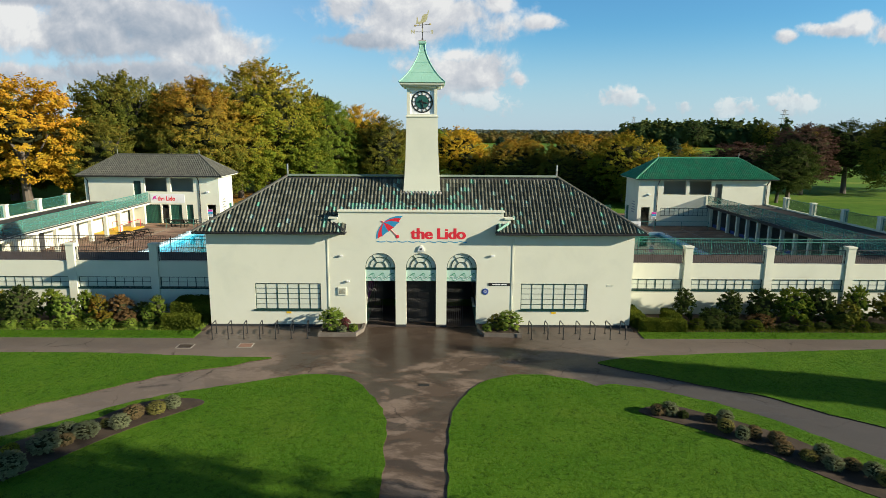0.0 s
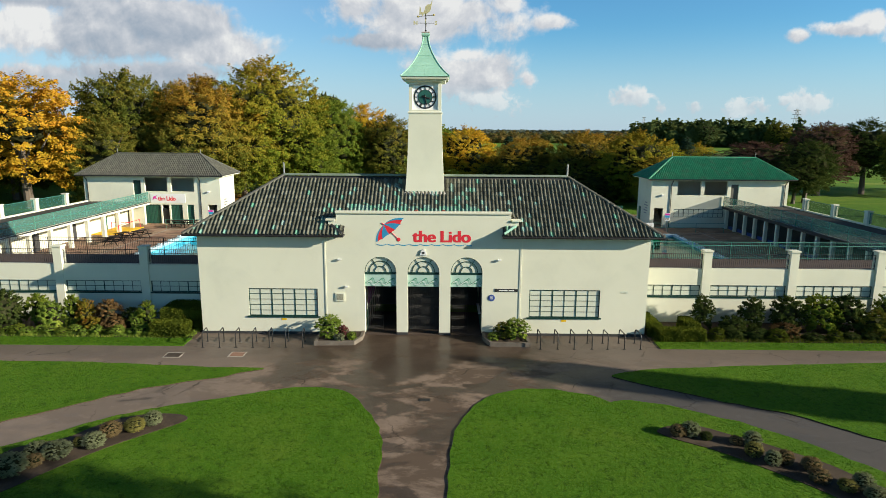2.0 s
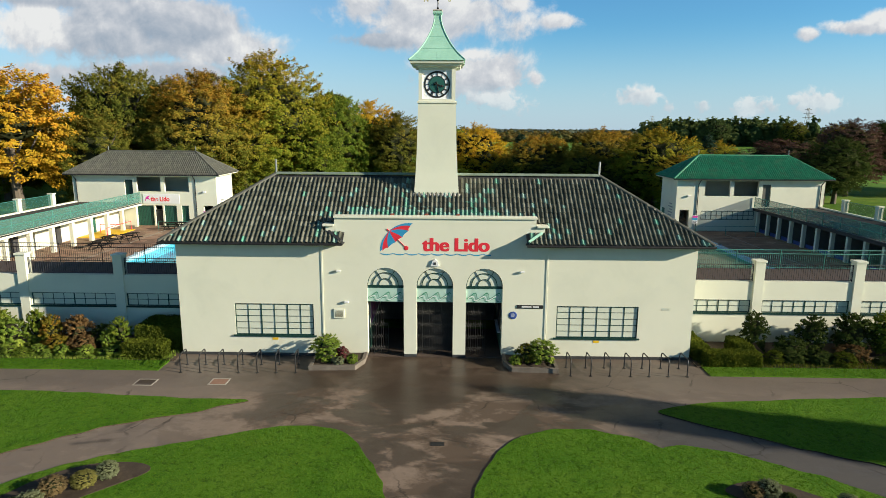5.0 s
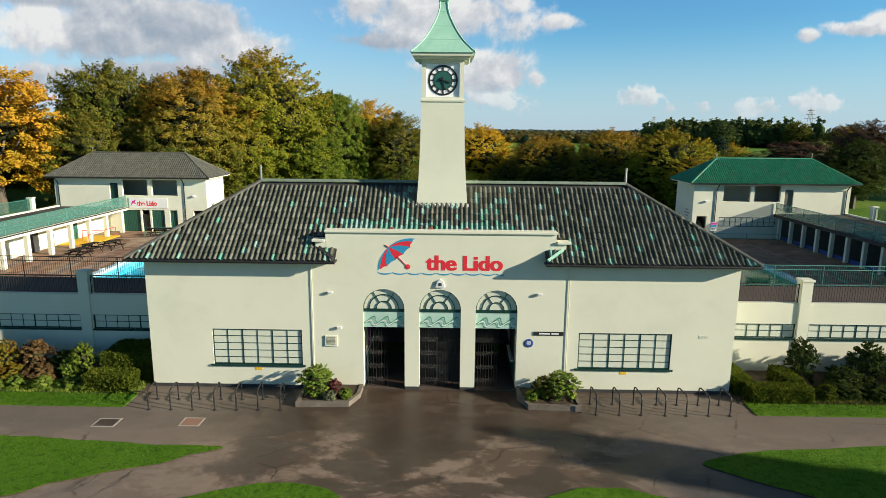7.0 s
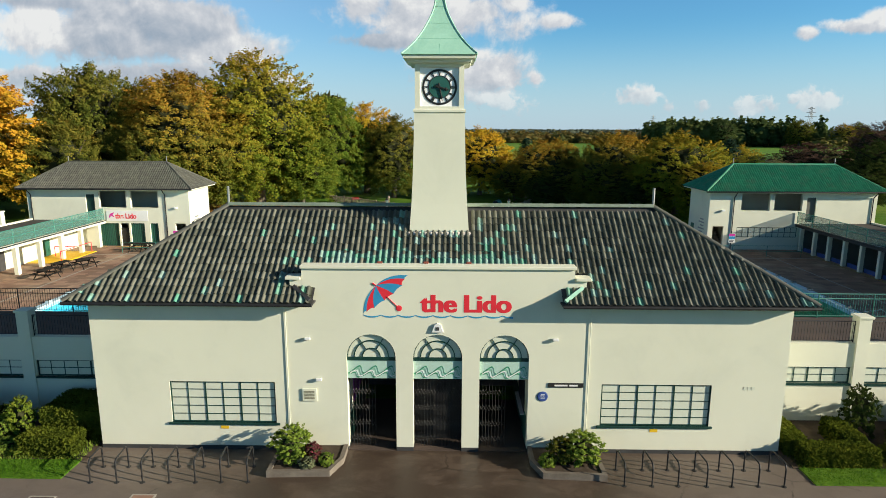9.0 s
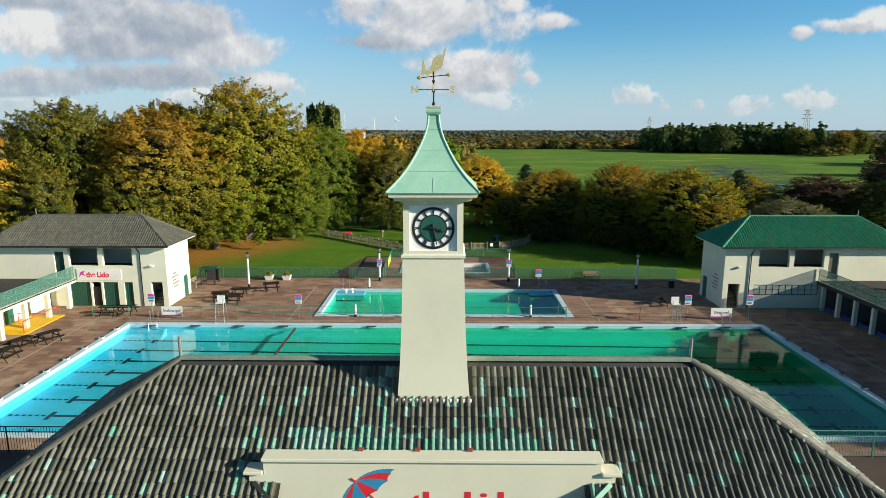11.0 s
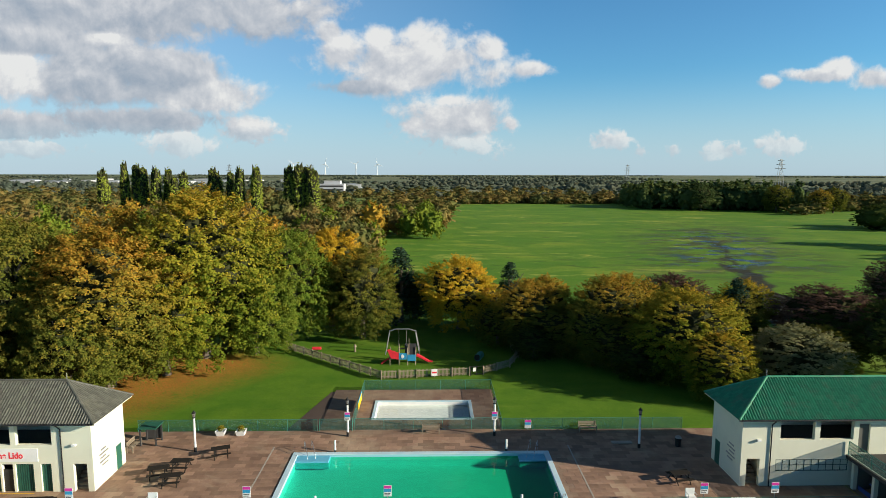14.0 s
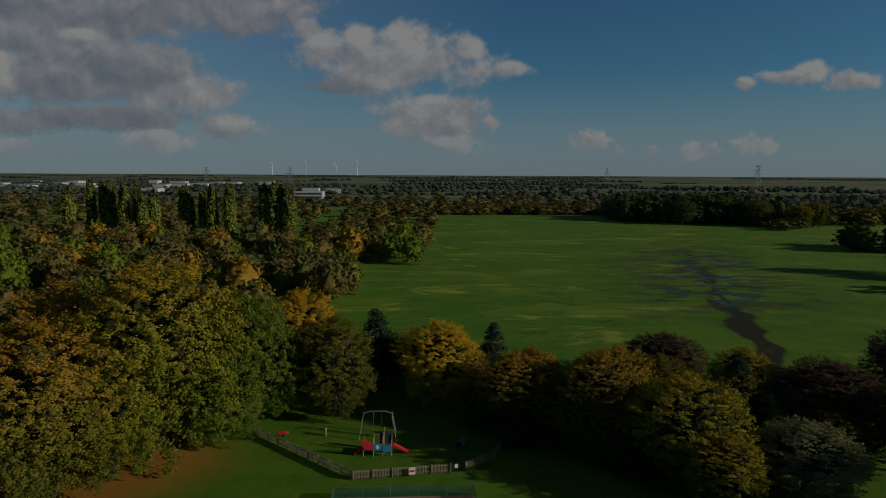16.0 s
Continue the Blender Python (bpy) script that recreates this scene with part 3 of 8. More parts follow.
def sheet(x_cuts, y_cuts, keep, z, thick=0.0):
    """A level sheet cut by lines, keeping the cells that keep(x, y) allows."""
    bm = bmesh.new()
    vs = {}

    def v(x, y):
        if (x, y) not in vs:
            vs[x, y] = bm.verts.new((x, y, z))
        return vs[x, y]
    for a, b in zip(x_cuts, x_cuts[1:]):
        for c, d in zip(y_cuts, y_cuts[1:]):
            if keep((a + b) / 2, (c + d) / 2):
                bm.faces.new((v(a, c), v(b, c), v(b, d), v(a, d)))
    if thick:
        done = bmesh.ops.extrude_face_region(bm, geom=bm.faces[:])
        bmesh.ops.translate(bm, verts=[g for g in done["geom"] if isinstance(g, bmesh.types.BMVert)], vec=(0, 0, -thick))
        bmesh.ops.recalc_face_normals(bm, faces=bm.faces)
    return bm


def curve_through(points, closed=True, per=6):
    """A smooth line through a few corner points."""
    out, n = [], len(points)
    for i in range(n if closed else n - 1):
        p = [Vector(points[(i + k) % n] if closed else points[min(max(i + k, 0), n - 1)]) for k in (-1, 0, 1, 2)]
        for s in range(per):
            t = s / per
            out.append(0.5 * ((2 * p[1]) + (p[2] - p[0]) * t + (2 * p[0] - 5 * p[1] + 4 * p[2] - p[3]) * t * t + (3 * p[1] - p[0] - 3 * p[2] + p[3]) * t ** 3))
    return out


def lettering(words, size, material, m, parent=None, thick=0.012, wide=1.0, bold=0.0):
    """Words in the built-in letters as a mesh part."""
    cu = bpy.data.curves.new("words", "FONT")
    cu.body, cu.size, cu.extrude, cu.align_x, cu.align_y, cu.offset = words, size, thick, "CENTER", "CENTER", bold
    ob = bpy.data.objects.new("words", cu)
    scene.collection.objects.link(ob)
    me = bpy.data.meshes.new_from_object(ob.evaluated_get(bpy.context.evaluated_depsgraph_get()))
    bpy.data.objects.remove(ob)
    me.transform(m @ Matrix.Diagonal((wide, 1, 1, 1)))
    me.materials.clear()
    me.materials.append(material)
    out = new("lettering", me)
    if parent:
        out.parent = parent
    return out


FACING = pose(0, 0, 0, 90, 0, 0)      # letters that face the entrance side

# ---- the ground ----
DECK = 0.38      # the pool deck and the park beyond lie a little above the forecourt
POOL = (-25.0, 25.0, 13.4, 31.25)
POOL2 = (-10.35, 10.35, 34.05, 42.05)
POOL3 = (-4.65, 4.65, 49.6, 54.0)


def in_pool(x, y, grow=0.0):
    return any(a - grow < x < b + grow and c - grow < y < d + grow for a, b, c, d in (POOL, POOL2, POOL3))


xs = sorted({-4800, -1500, -500, -150, -60, 60, 150, 500, 1500, 4800, *[v for p in (POOL, POOL2, POOL3) for v in p[:2]]})
ys = sorted({-4800, -1500, -400, -100, 4.0, 6.8, 100, 250, 500, 1000, 2000, 4850, *[v for p in (POOL, POOL2, POOL3) for v in p[2:]]})


def lifted(bm):
    """Raises the sheet behind the entrance to the pool deck's level."""
    for v in bm.verts:
        if v.co.y > 5:
            v.co.z += DECK
    return bm


def make_park():
    """Park grass: darker rough turf, pale dry strips and fallen leaves in drifts, dull farmland far away."""
    m = bpy.data.materials.new("park_grass")
    m.use_nodes = True
    n = Nodes(m.node_tree)
    at = n.put("TexCoord").outputs["Object"]
    c = n.mix(n.span(n.noise(at, 0.09, 6, 0.6), 0.35, 0.65), (0.105, 0.210, 0.015), (0.158, 0.262, 0.020))
    dry = n.span(n.noise(n.vec("MULTIPLY", at, (0.45, 1.2, 1)), 0.035, 6, 0.66, 0.6), 0.54, 0.66)
    c = n.mix(n.math("MULTIPLY", dry, 0.7), c, (0.30, 0.36, 0.035))
    strip = n.span(n.noise(n.vec("MULTIPLY", at, (0.42, 1.1, 1)), 0.045, 7, 0.74, 1.2), 0.56, 0.60)
    c = n.mix(n.math("MULTIPLY", strip, 0.85), c, (0.40, 0.42, 0.07))
    lush = n.span(n.noise(n.vec("MULTIPLY", at, (0.6, 1.1, 1)), 0.05, 7, 0.74, 0.9), 0.47, 0.55)
    c = n.mix(n.math("MULTIPLY", lush, 0.85), c, (0.082, 0.200, 0.012))
    rut = n.span(n.noise(n.vec("MULTIPLY", n.vec("ADD", at, (60, 20, 0)), (0.35, 1.6, 1)), 0.12, 7, 0.72, 1.5), 0.585, 0.62)
    c = n.mix(n.math("MULTIPLY", rut, 0.7), c, (0.060, 0.085, 0.018))
    away = n.put("SeparateXYZ", in_0=at).outputs[1]
    c = n.mix(n.span(away, 115, 80, 0.0, 0.72), c, n.mix(n.span(n.noise(at, 0.35, 5, 0.65), 0.35, 0.65), (0.062, 0.150, 0.008), (0.120, 0.220, 0.014)))      # the deeper green park lawn
    fine = n.noise(at, 9.0, 4, 0.7)
    c = n.mix(n.math("MULTIPLY", n.span(fine, 0.4, 0.62), 0.5), c, (0.04, 0.115, 0.008))
    sp = n.put("SeparateXYZ", in_0=at)
    # leaf fall below the big beeches
    across = n.math("ADD", n.math("MULTIPLY", n.math("ADD", sp.outputs[0], 34.0), 0.826), n.math("MULTIPLY", n.math("SUBTRACT", sp.outputs[1], 53.0), -0.565))
    along_ = n.math("ADD", n.math("MULTIPLY", n.math("ADD", sp.outputs[0], 34.0), 0.565), n.math("MULTIPLY", n.math("SUBTRACT", sp.outputs[1], 53.0), 0.826))
    drift = n.math("MULTIPLY", n.span(across, 9.0, 1.0), n.math("MULTIPLY", n.span(across, -14.0, -6.0), n.math("MULTIPLY", n.span(along_, -12, -4), n.span(along_, 24, 18))))
    leaf = n.math("MULTIPLY", drift, n.math("MULTIPLY", n.span(n.math("ADD", n.noise(at, 0.55, 5, 0.7), n.math("MULTIPLY", drift, 0.2)), 0.34, 0.56), n.span(n.noise(at, 6.5, 5, 0.8), 0.38, 0.52)))
    c = n.mix(n.math("MULTIPLY", leaf, 0.95), c, n.mix(n.span(n.noise(at, 11, 3, 0.7), 0.4, 0.6), (0.26, 0.085, 0.022), (0.55, 0.21, 0.04)))
    # the worn, wet track across the field
    bend = n.math("ADD", n.math("MULTIPLY", n.math("SUBTRACT", sp.outputs[1], 96.0), 0.345), 61.2)
    off = n.math("ABSOLUTE", n.math("SUBTRACT", n.math("ADD", sp.outputs[0], n.math("MULTIPLY", n.math("SUBTRACT", n.noise(at, 0.05, 3), 0.5), 14.0)), bend))
    along = n.math("MULTIPLY", n.span(sp.outputs[1], 80, 86), n.span(sp.outputs[1], 192, 262, 1.0, 0.0))
    mud = n.math("MULTIPLY", n.math("MULTIPLY", n.span(off, 2.2, 3.4, 1.0, 0.0), along), n.span(n.noise(n.vec("MULTIPLY", at, (1.6, 0.5, 1)), 0.22, 5, 0.75), n.span(sp.outputs[1], 118, 150, 0.30, 0.44), n.span(sp.outputs[1], 118, 150, 0.40, 0.52)))
    c = n.mix(n.math("MULTIPLY", mud, 0.95), c, (0.028, 0.020, 0.014))
    blot = n.math("MULTIPLY", n.span(n.noise(n.vec("MULTIPLY", at, (0.5, 1.0, 1)), 0.13, 6, 0.75), 0.49, 0.54), n.math("MULTIPLY", n.span(off, 6, 38, 1.0, 0.0), n.math("MULTIPLY", n.span(sp.outputs[1], 110, 150), n.span(sp.outputs[1], 230, 300, 1.0, 0.0))))
    c = n.mix(n.math("MULTIPLY", blot, 0.85), c, (0.050, 0.048, 0.026))
    pool_ = n.math("MULTIPLY", n.span(n.noise(n.vec("MULTIPLY", at, (0.6, 1.0, 1)), 0.20, 4, 0.6), 0.55, 0.57), n.math("MULTIPLY", n.span(off, 5, 30, 1.0, 0.0), n.math("MULTIPLY", n.span(sp.outputs[1], 125, 150), n.span(sp.outputs[1], 225, 260, 1.0, 0.0))))      # standing rain
    c = n.mix(pool_, c, (0.03, 0.028, 0.022))
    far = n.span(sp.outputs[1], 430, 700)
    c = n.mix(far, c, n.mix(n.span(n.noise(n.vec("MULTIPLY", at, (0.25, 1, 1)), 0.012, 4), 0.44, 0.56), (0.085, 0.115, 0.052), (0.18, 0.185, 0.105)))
    p = n.put("BsdfPrincipled")
    n.feed(p.inputs["Base Color"], c)
    n.feed(p.inputs["Roughness"], n.math("SUBTRACT", n.span(mud, 0, 1, 0.95, 0.8), n.math("MULTIPLY", pool_, 0.75)))
    p.inputs["Specular IOR Level"].default_value = 0.15
    u = n.put("Bump")
    u.inputs["Strength"].default_value, u.inputs["Distance"].default_value = 0.6, 0.08
    n.feed(u.inputs["Height"], fine)
    n.feed(p.inputs["Normal"], u.outputs[0])
    n.put("OutputMaterial", in_0=p.outputs[0])
    return m


PARK = make_park()
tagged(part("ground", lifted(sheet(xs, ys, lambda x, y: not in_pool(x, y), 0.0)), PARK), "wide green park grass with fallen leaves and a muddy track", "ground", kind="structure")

# forecourt and paths
bm = sheet([-60, -35, -13, 13, 35, 60], [-70, -40, -20, -2.0, -1.95, -1.5, 2.6], lambda x, y: y < -1.95 or abs(x) < 13 or x > 0 and y < -1.5, 0.02)
tagged(part("road", bm, ASPHALT), "worn brown-grey asphalt forecourt and paths with damp patches", "road", kind="structure")


def lawn(name, outline, label):
    edge = curve_through([(x, y, 0) for x, y in outline], per=10)
    ring = []
    for i, p in enumerate(edge):
        ring.append((p.x + 0.10 * noise.noise((p.x * 1.3, p.y * 1.3, 3.0)), p.y + 0.10 * noise.noise((p.x * 1.3, p.y * 1.3, 9.0))))
    bm = bmesh.new()
    top = [bm.verts.new((x, y, 0.06)) for x, y in ring]
    low = [bm.verts.new((x * 1.0, y, 0.0)) for x, y in ring]
    f = bm.faces.new(top)
    if f.normal.z < 0:
        f.normal_flip()
    for i in range(len(ring)):
        j = (i + 1) % len(ring)
        bm.faces.new((low[i], low[j], top[j], top[i])).material_index = 1
    bmesh.ops.recalc_face_normals(bm, faces=bm.faces)
    bmesh.ops.triangulate(bm, faces=bm.faces)
    ob = part(name, bm, TURF)
    ob.data.materials.append(EARTH)      # the cut edge shows soil
    tagged(ob, label, "lawn", "front lawns", kind="structure")
    return ring


LAWN_A = lawn("lawn", [(-0.88, -17), (-0.86, -15.3), (-0.94, -14.2), (-1.0, -13), (-1.05, -12.1), (-1.25, -11), (-1.65, -9.95), (-2.2, -8.8), (-2.7, -7.95), (-3.3, -7.45), (-4.1, -7.24), (-5.1, -7.2), (-6.1, -7.45), (-7.4, -8.0), (-8.4, -8.45), (-9.7, -8.95), (-10.8, -9.5), (-11.6, -9.95), (-12.45, -10.7), (-13.9, -12.05), (-15.3, -13.15), (-21, -18), (-26, -30), (-14, -40), (-1.0, -38), (-0.9, -28)], "mown bright green lawn beside the central path")
LAWN_B = lawn("lawn", [(1.29, -17), (1.3, -15), (1.34, -13.8), (1.43, -12.5), (1.6, -11), (2.0, -9.8), (2.6, -8.55), (3.05, -7.98), (3.65, -7.58), (4.4, -7.25), (5.5, -7.1), (6.35, -7.3), (7.2, -7.65), (7.75, -8.0), (8.1, -8.42), (8.4, -8.3), (9.2, -8.25), (10.5, -8.75), (11.4, -9.3), (12.4, -9.9), (13.3, -10.62), (14.8, -12.2), (16.4, -14.36), (18.2, -17), (22, -22), (26, -30), (14, -40), (1.3, -38), (1.2, -28)], "mown bright green lawn beside the central path")
LAWN_C = lawn("lawn", [(-7.35, -5.1), (-8.35, -5.65), (-9.3, -6.33), (-10.3, -6.72), (-11.5, -7.3), (-12.4, -7.9), (-13.4, -8.65), (-14.2, -9.35), (-15, -10), (-16.5, -11.34), (-22, -17), (-40, -22), (-42, -4.4), (-24, -4.45), (-18.5, -4.4), (-15.6, -4.5), (-12.6, -4.72), (-9.7, -4.98)], "mown green lawn between the forecourt road and the slanting path")
LAWN_D = lawn("lawn", [(8.95, -5.55), (9.4, -6.1), (10.3, -6.76), (11.1, -7.17), (11.8, -7.6), (13.1, -8.4), (14, -8.85), (15.1, -9.4), (15.9, -10.2), (16.7, -10.9), (18.4, -12.3), (24, -17), (40, -22), (42, -3.0), (24.6, -3.6), (22.5, -3.74), (19.4, -3.94), (16.7, -4.2), (13.4, -4.5), (11.1, -4.75), (9.95, -5.1)], "mown green lawn between the forecourt road and the slanting path")
for s in (-1, 1):
    bm = boxes((min(s * 12.4, s * 45), max(s * 12.4, s * 45), -2.08 + 0.13 * (s > 0), -0.92, 0, 0.06))
    tagged(part("grass_verge", bm, TURF), "narrow strip of mown grass along the planted border", "grass", "border verges", "structure")
    bm = boxes((min(s * 12.2, s * 45), max(s * 12.2, s * 45), -0.92, 2.63, 0, 0.05))
    tagged(part("planting_border", bm, EARTH), "dark soil border below the changing block wall", "flower bed", "soil borders", "structure")

# pool deck
px = sorted({-40.5, 40.5, *[v for p in (POOL, POOL2) for v in p[:2]], -9.5, 7.4, *POOL3[:2]})
py = sorted({7.2, 47.0, 57.6, *[v for p in (POOL, POOL2, POOL3) for v in p[2:]]})
tagged(part("pavement", sheet(px, py, lambda x, y: not in_pool(x, y) and (y < 47 or -9.5 < x < 7.4), DECK + 0.03, 0.03), PAVING), "weathered red-brown paved pool deck with pale patches and stains", "paving", kind="structure")


def pool(name, rect, depth0, depth1, water, level, label, rim=0.42, lane=False):
    """A lined basin whose floor falls from one end to the other, with a pale rim and its water."""
    x0, x1, y0, y1 = rect
    t = thing(name, label, "swimming pool", at=(0, 0, DECK))
    bm = bmesh.new()
    v = [bm.verts.new(p) for p in ((x0, y0, -depth0), (x1, y0, -depth1), (x1, y1, -depth1), (x0, y1, -depth0), (x0, y0, 0.02), (x1, y0, 0.02), (x1, y1, 0.02), (x0, y1, 0.02))]
    for f in ((0, 1, 2, 3), (0, 4, 5, 1), (1, 5, 6, 2), (2, 6, 7, 3), (3, 7, 4, 0)):
        bm.faces.new([v[i] for i in f])
    part("basin", bm, POOLBLUE, t, "pale blue painted basin")
    for n_, r in (("coping", (x0 - rim, x1 + rim, y1 - 0.02, y1 + rim, 0.0, 0.10)), ("coping", (x0 - rim, x1 + rim, y0 - rim, y0 + 0.02, 0.0, 0.10)), ("coping", (x0 - rim, x0 + 0.02, y0 + 0.02, y1 - 0.02, 0.0, 0.10)), ("coping", (x1 - 0.02, x1 + rim, y0 + 0.02, y1 - 0.02, 0.0, 0.10))):
        part(n_, box(bmesh.new(), *r, 0.02), COPING, t)
    bm = bmesh.new()
    bm.faces.new([bm.verts.new(p) for p in ((x0, y0, level), (x1, y0, level), (x1, y1, level), (x0, y1, level))])
    wet = part("water", bm, water, t, "still green-blue water")
    wet.visible_shadow = False
    return t


main_pool = pool("swimming_pool", POOL, 0.8, 1.3, WATER, -0.16, "long outdoor swimming pool, blue shallows turning emerald green")
for i in range(8):
    y = POOL[2] + 1.6 + i * 2.12
    zl, zr = -0.8 - 0.5 * 2.6 / 50, -0.8 - 0.5 * 47.4 / 50
    bm = bmesh.new()
    v = [bm.verts.new(p) for p in ((POOL[0] + 2.6, y - 0.13, zl + 0.012), (POOL[1] - 2.6, y - 0.13, zr + 0.012), (POOL[1] - 2.6, y + 0.13, zr + 0.012), (POOL[0] + 2.6, y + 0.13, zl + 0.012))]
    bm.faces.new(v)
    for s, zz in ((-1, zl), (1, zr)):
        xe = s * (25 - 2.6)
        bm.faces.new([bm.verts.new(p) for p in ((xe - 0.14, y - 0.5, zz + 0.02), (xe + 0.14, y - 0.5, zz + 0.02), (xe + 0.14, y + 0.5, zz + 0.02), (xe - 0.14, y + 0.5, zz + 0.02))])
        for k in range(6):
            xa = s * (25 - 2.2 + k * 0.38)
            za = -0.8 - 0.5 * (xa + 25) / 50 + 0.02
            bm.faces.new([bm.verts.new(p) for p in ((xa - 0.12, y - 0.09, za), (xa + 0.12, y - 0.09, za), (xa + 0.12, y + 0.09, za), (xa - 0.12, y + 0.09, za))])
    part("lane_line", bm, LANE, main_pool, "black lane line on the pool floor")
warm_pool = pool("teaching_pool", POOL2, 0.8, 1.1, WATER2, -0.16, "smaller outdoor pool with green water and pale rim")
paddling_pool = pool("paddling_pool", POOL3, 0.35, 0.5, WATER3, -0.32, "shallow empty-looking paddling pool with white lining", rim=0.3)
paddling_pool.children[0].data.materials[0] = WHITE

# ---- tiled roofs ----
TILE_W, TILE_L = 0.21, 0.335


def one_tile():
    """The rolled section of a pantile, its lip and its lift at the lower end."""
    prof = [(0.0, 0.0), (0.018, 0.045), (0.052, 0.074), (0.088, 0.066), (0.12, 0.015), (0.165, 0.0), (0.212, 0.006)]
    v, f = [], []
    n = len(prof)
    for along, lift in ((0.0, 0.034), (TILE_L + 0.06, 0.0)):
        v += [(x, along, z + lift) for x, z in prof]
    v += [(x, 0.0, z + 0.012) for x, z in prof]
    for i in range(n - 1):
        f += [(i, i + 1, n + i + 1, n + i), (2 * n + i, 2 * n + i + 1, i + 1, i)]
    return np.array(v), np.array(f)


def tile_spots(corner, across, upward, outline, cut=None):
    """Feet of the tiles on a slope given by its corner, its two directions and its outline in them."""
    out = []
    poly = outline

    def inside(px_, py_):
        c = False
        for i in range(len(poly)):
            (xa, ya), (xb, yb) = poly[i], poly[i - 1]
            if (ya > py_) != (yb > py_) and px_ < (xb - xa) * (py_ - ya) / (yb - ya) + xa:
                c = not c
        return c
    us, vs = [p[0] for p in poly], [p[1] for p in poly]
    for r in range(int((max(vs) - min(vs)) / TILE_L)):
        for k in range(int((max(us) - min(us)) / TILE_W)):
            u, v_ = min(us) + k * TILE_W, min(vs) + r * TILE_L
            if inside(u + TILE_W / 2, v_ + TILE_L * 0.55):
                p = corner + across * u + upward * v_
                if not cut or cut(p):
                    out.append(p)
    return out


def lay(name, spots, across, upward, material, parent, label=""):
    """All tiles of a slope as one mesh."""
    if not spots:
        return None
    tv, tf = one_tile()
    q = np.array(Matrix((across, upward, across.cross(upward))).transposed())
    base = tv @ q.T
    jit = np.random.default_rng(len(spots)).normal(0, 0.004, (len(spots), 3))
    verts = (np.array([tuple(s) for s in spots]) + jit)[:, None, :] + base[None]
    faces = tf[None] + (np.arange(len(spots)) * len(tv))[:, None, None]
    return tagged(raw(name, verts.reshape(-1, 3), faces.reshape(-1, 4), material, parent, label), kind="stuff")


def hip_roof(parent, x0, x1, y0, y1, ze, zr, ra, rb, material, ridge_material, cut=None, name="roof"):
    """A hipped roof: boarded slopes, tiles, ridge and hip caps. ra, rb: the ridge's ends along x."""
    ym = (y0 + y1) / 2
    c = [Vector(p) for p in ((x0, y0, ze), (x1, y0, ze), (x1, y1, ze), (x0, y1, ze), (ra, ym, zr), (rb, ym, zr))]
    faces = ((0, 1, 5, 4), (2, 3, 4, 5), (1, 2, 5), (3, 0, 4))
    laid = []
    for f in faces:
        across = (c[f[1]] - c[f[0]]).normalized()
        nrm = across.cross(c[f[2]] - c[f[0]]).normalized()
        upward = nrm.cross(across)
        outline = [((c[i] - c[f[0]]).dot(across), (c[i] - c[f[0]]).dot(upward)) for i in f]
        laid.append((tile_spots(c[f[0]] + nrm * 0.01, across, upward, outline, cut), across, upward))
    return c, laid


def caps(spine, r, piece, material, parent, name):
    """Half-round caps laid end to end along a ridge or hip."""
    a, b = spine
    n = max(1, int((b - a).length / piece))
    q = (b - a).to_track_quat("Y", "Z").to_matrix()
    prof = [(r * math.cos(t), r * math.sin(t) * 0.85) for t in (math.pi * i / 6 for i in range(7))]
    verts, faces = [], []
    for k in range(n):
        o = len(verts)
        for along, grow in ((k / n, 1.0), ((k + 1) / n - 0.012 * (1 / n), 1.07)):
            p = a.lerp(b, along)
            verts += [p + q @ Vector((x * grow, 0, z * grow)) for x, z in prof]
        faces += [(o + i + 1, o + i, o + 7 + i, o + 8 + i) for i in range(6)]
        faces += [tuple(o + i for i in range(7)), tuple(o + 13 - i for i in range(7))]
    return raw(name, verts, faces, material, parent)

# ---- entrance building ----
hall = thing("entrance_building", "cream rendered entrance hall with hipped pantile roof and three arches", "building")
ARCH_X, ARCH_R, SPRING = (-2.33, 0.0, 2.33), 0.86, 3.54
WIN = ((-9.52, -5.76, 1.05, 2.6), (5.76, 9.6, 1.08, 2.63))
part("front_wall", pierced(-12.15, 12.15, 0, 0.38, 0.30, 5.62, rects=[(*w_,) for w_ in WIN] + [(c - ARCH_R, c + ARCH_R, 0.30, SPRING) for c in ARCH_X], arches=[(c, ARCH_R, SPRING, 0.3) for c in ARCH_X]), RENDER, hall)
cut = [-12.15] + [v for c in ARCH_X for v in (c - ARCH_R, c + ARCH_R)] + [12.15]
for a, b in zip(cut[::2], cut[1::2]):
    part("wall_foot", boxes((a, b, 0.0, 0.38, 0.16, 0.30)), RENDER, hall)
    part("plinth", boxes((a - 0.0, b, -0.02, 0.38, 0, 0.16)), PLINTH, hall, "black painted plinth")
part("parapet", boxes((-4.66, 4.66, 0.0, 0.38, 5.62, 6.74), (-5.07, -4.66, 0.002, 0.378, 5.62, 6.35), (4.66, 5.07, 0.002, 0.378, 5.62, 6.35)), RENDER, hall)
part("coping", box(bmesh.new(), -4.70, 4.70, -0.08, 0.46, 6.74, 6.84, 0.015), RENDER, hall)
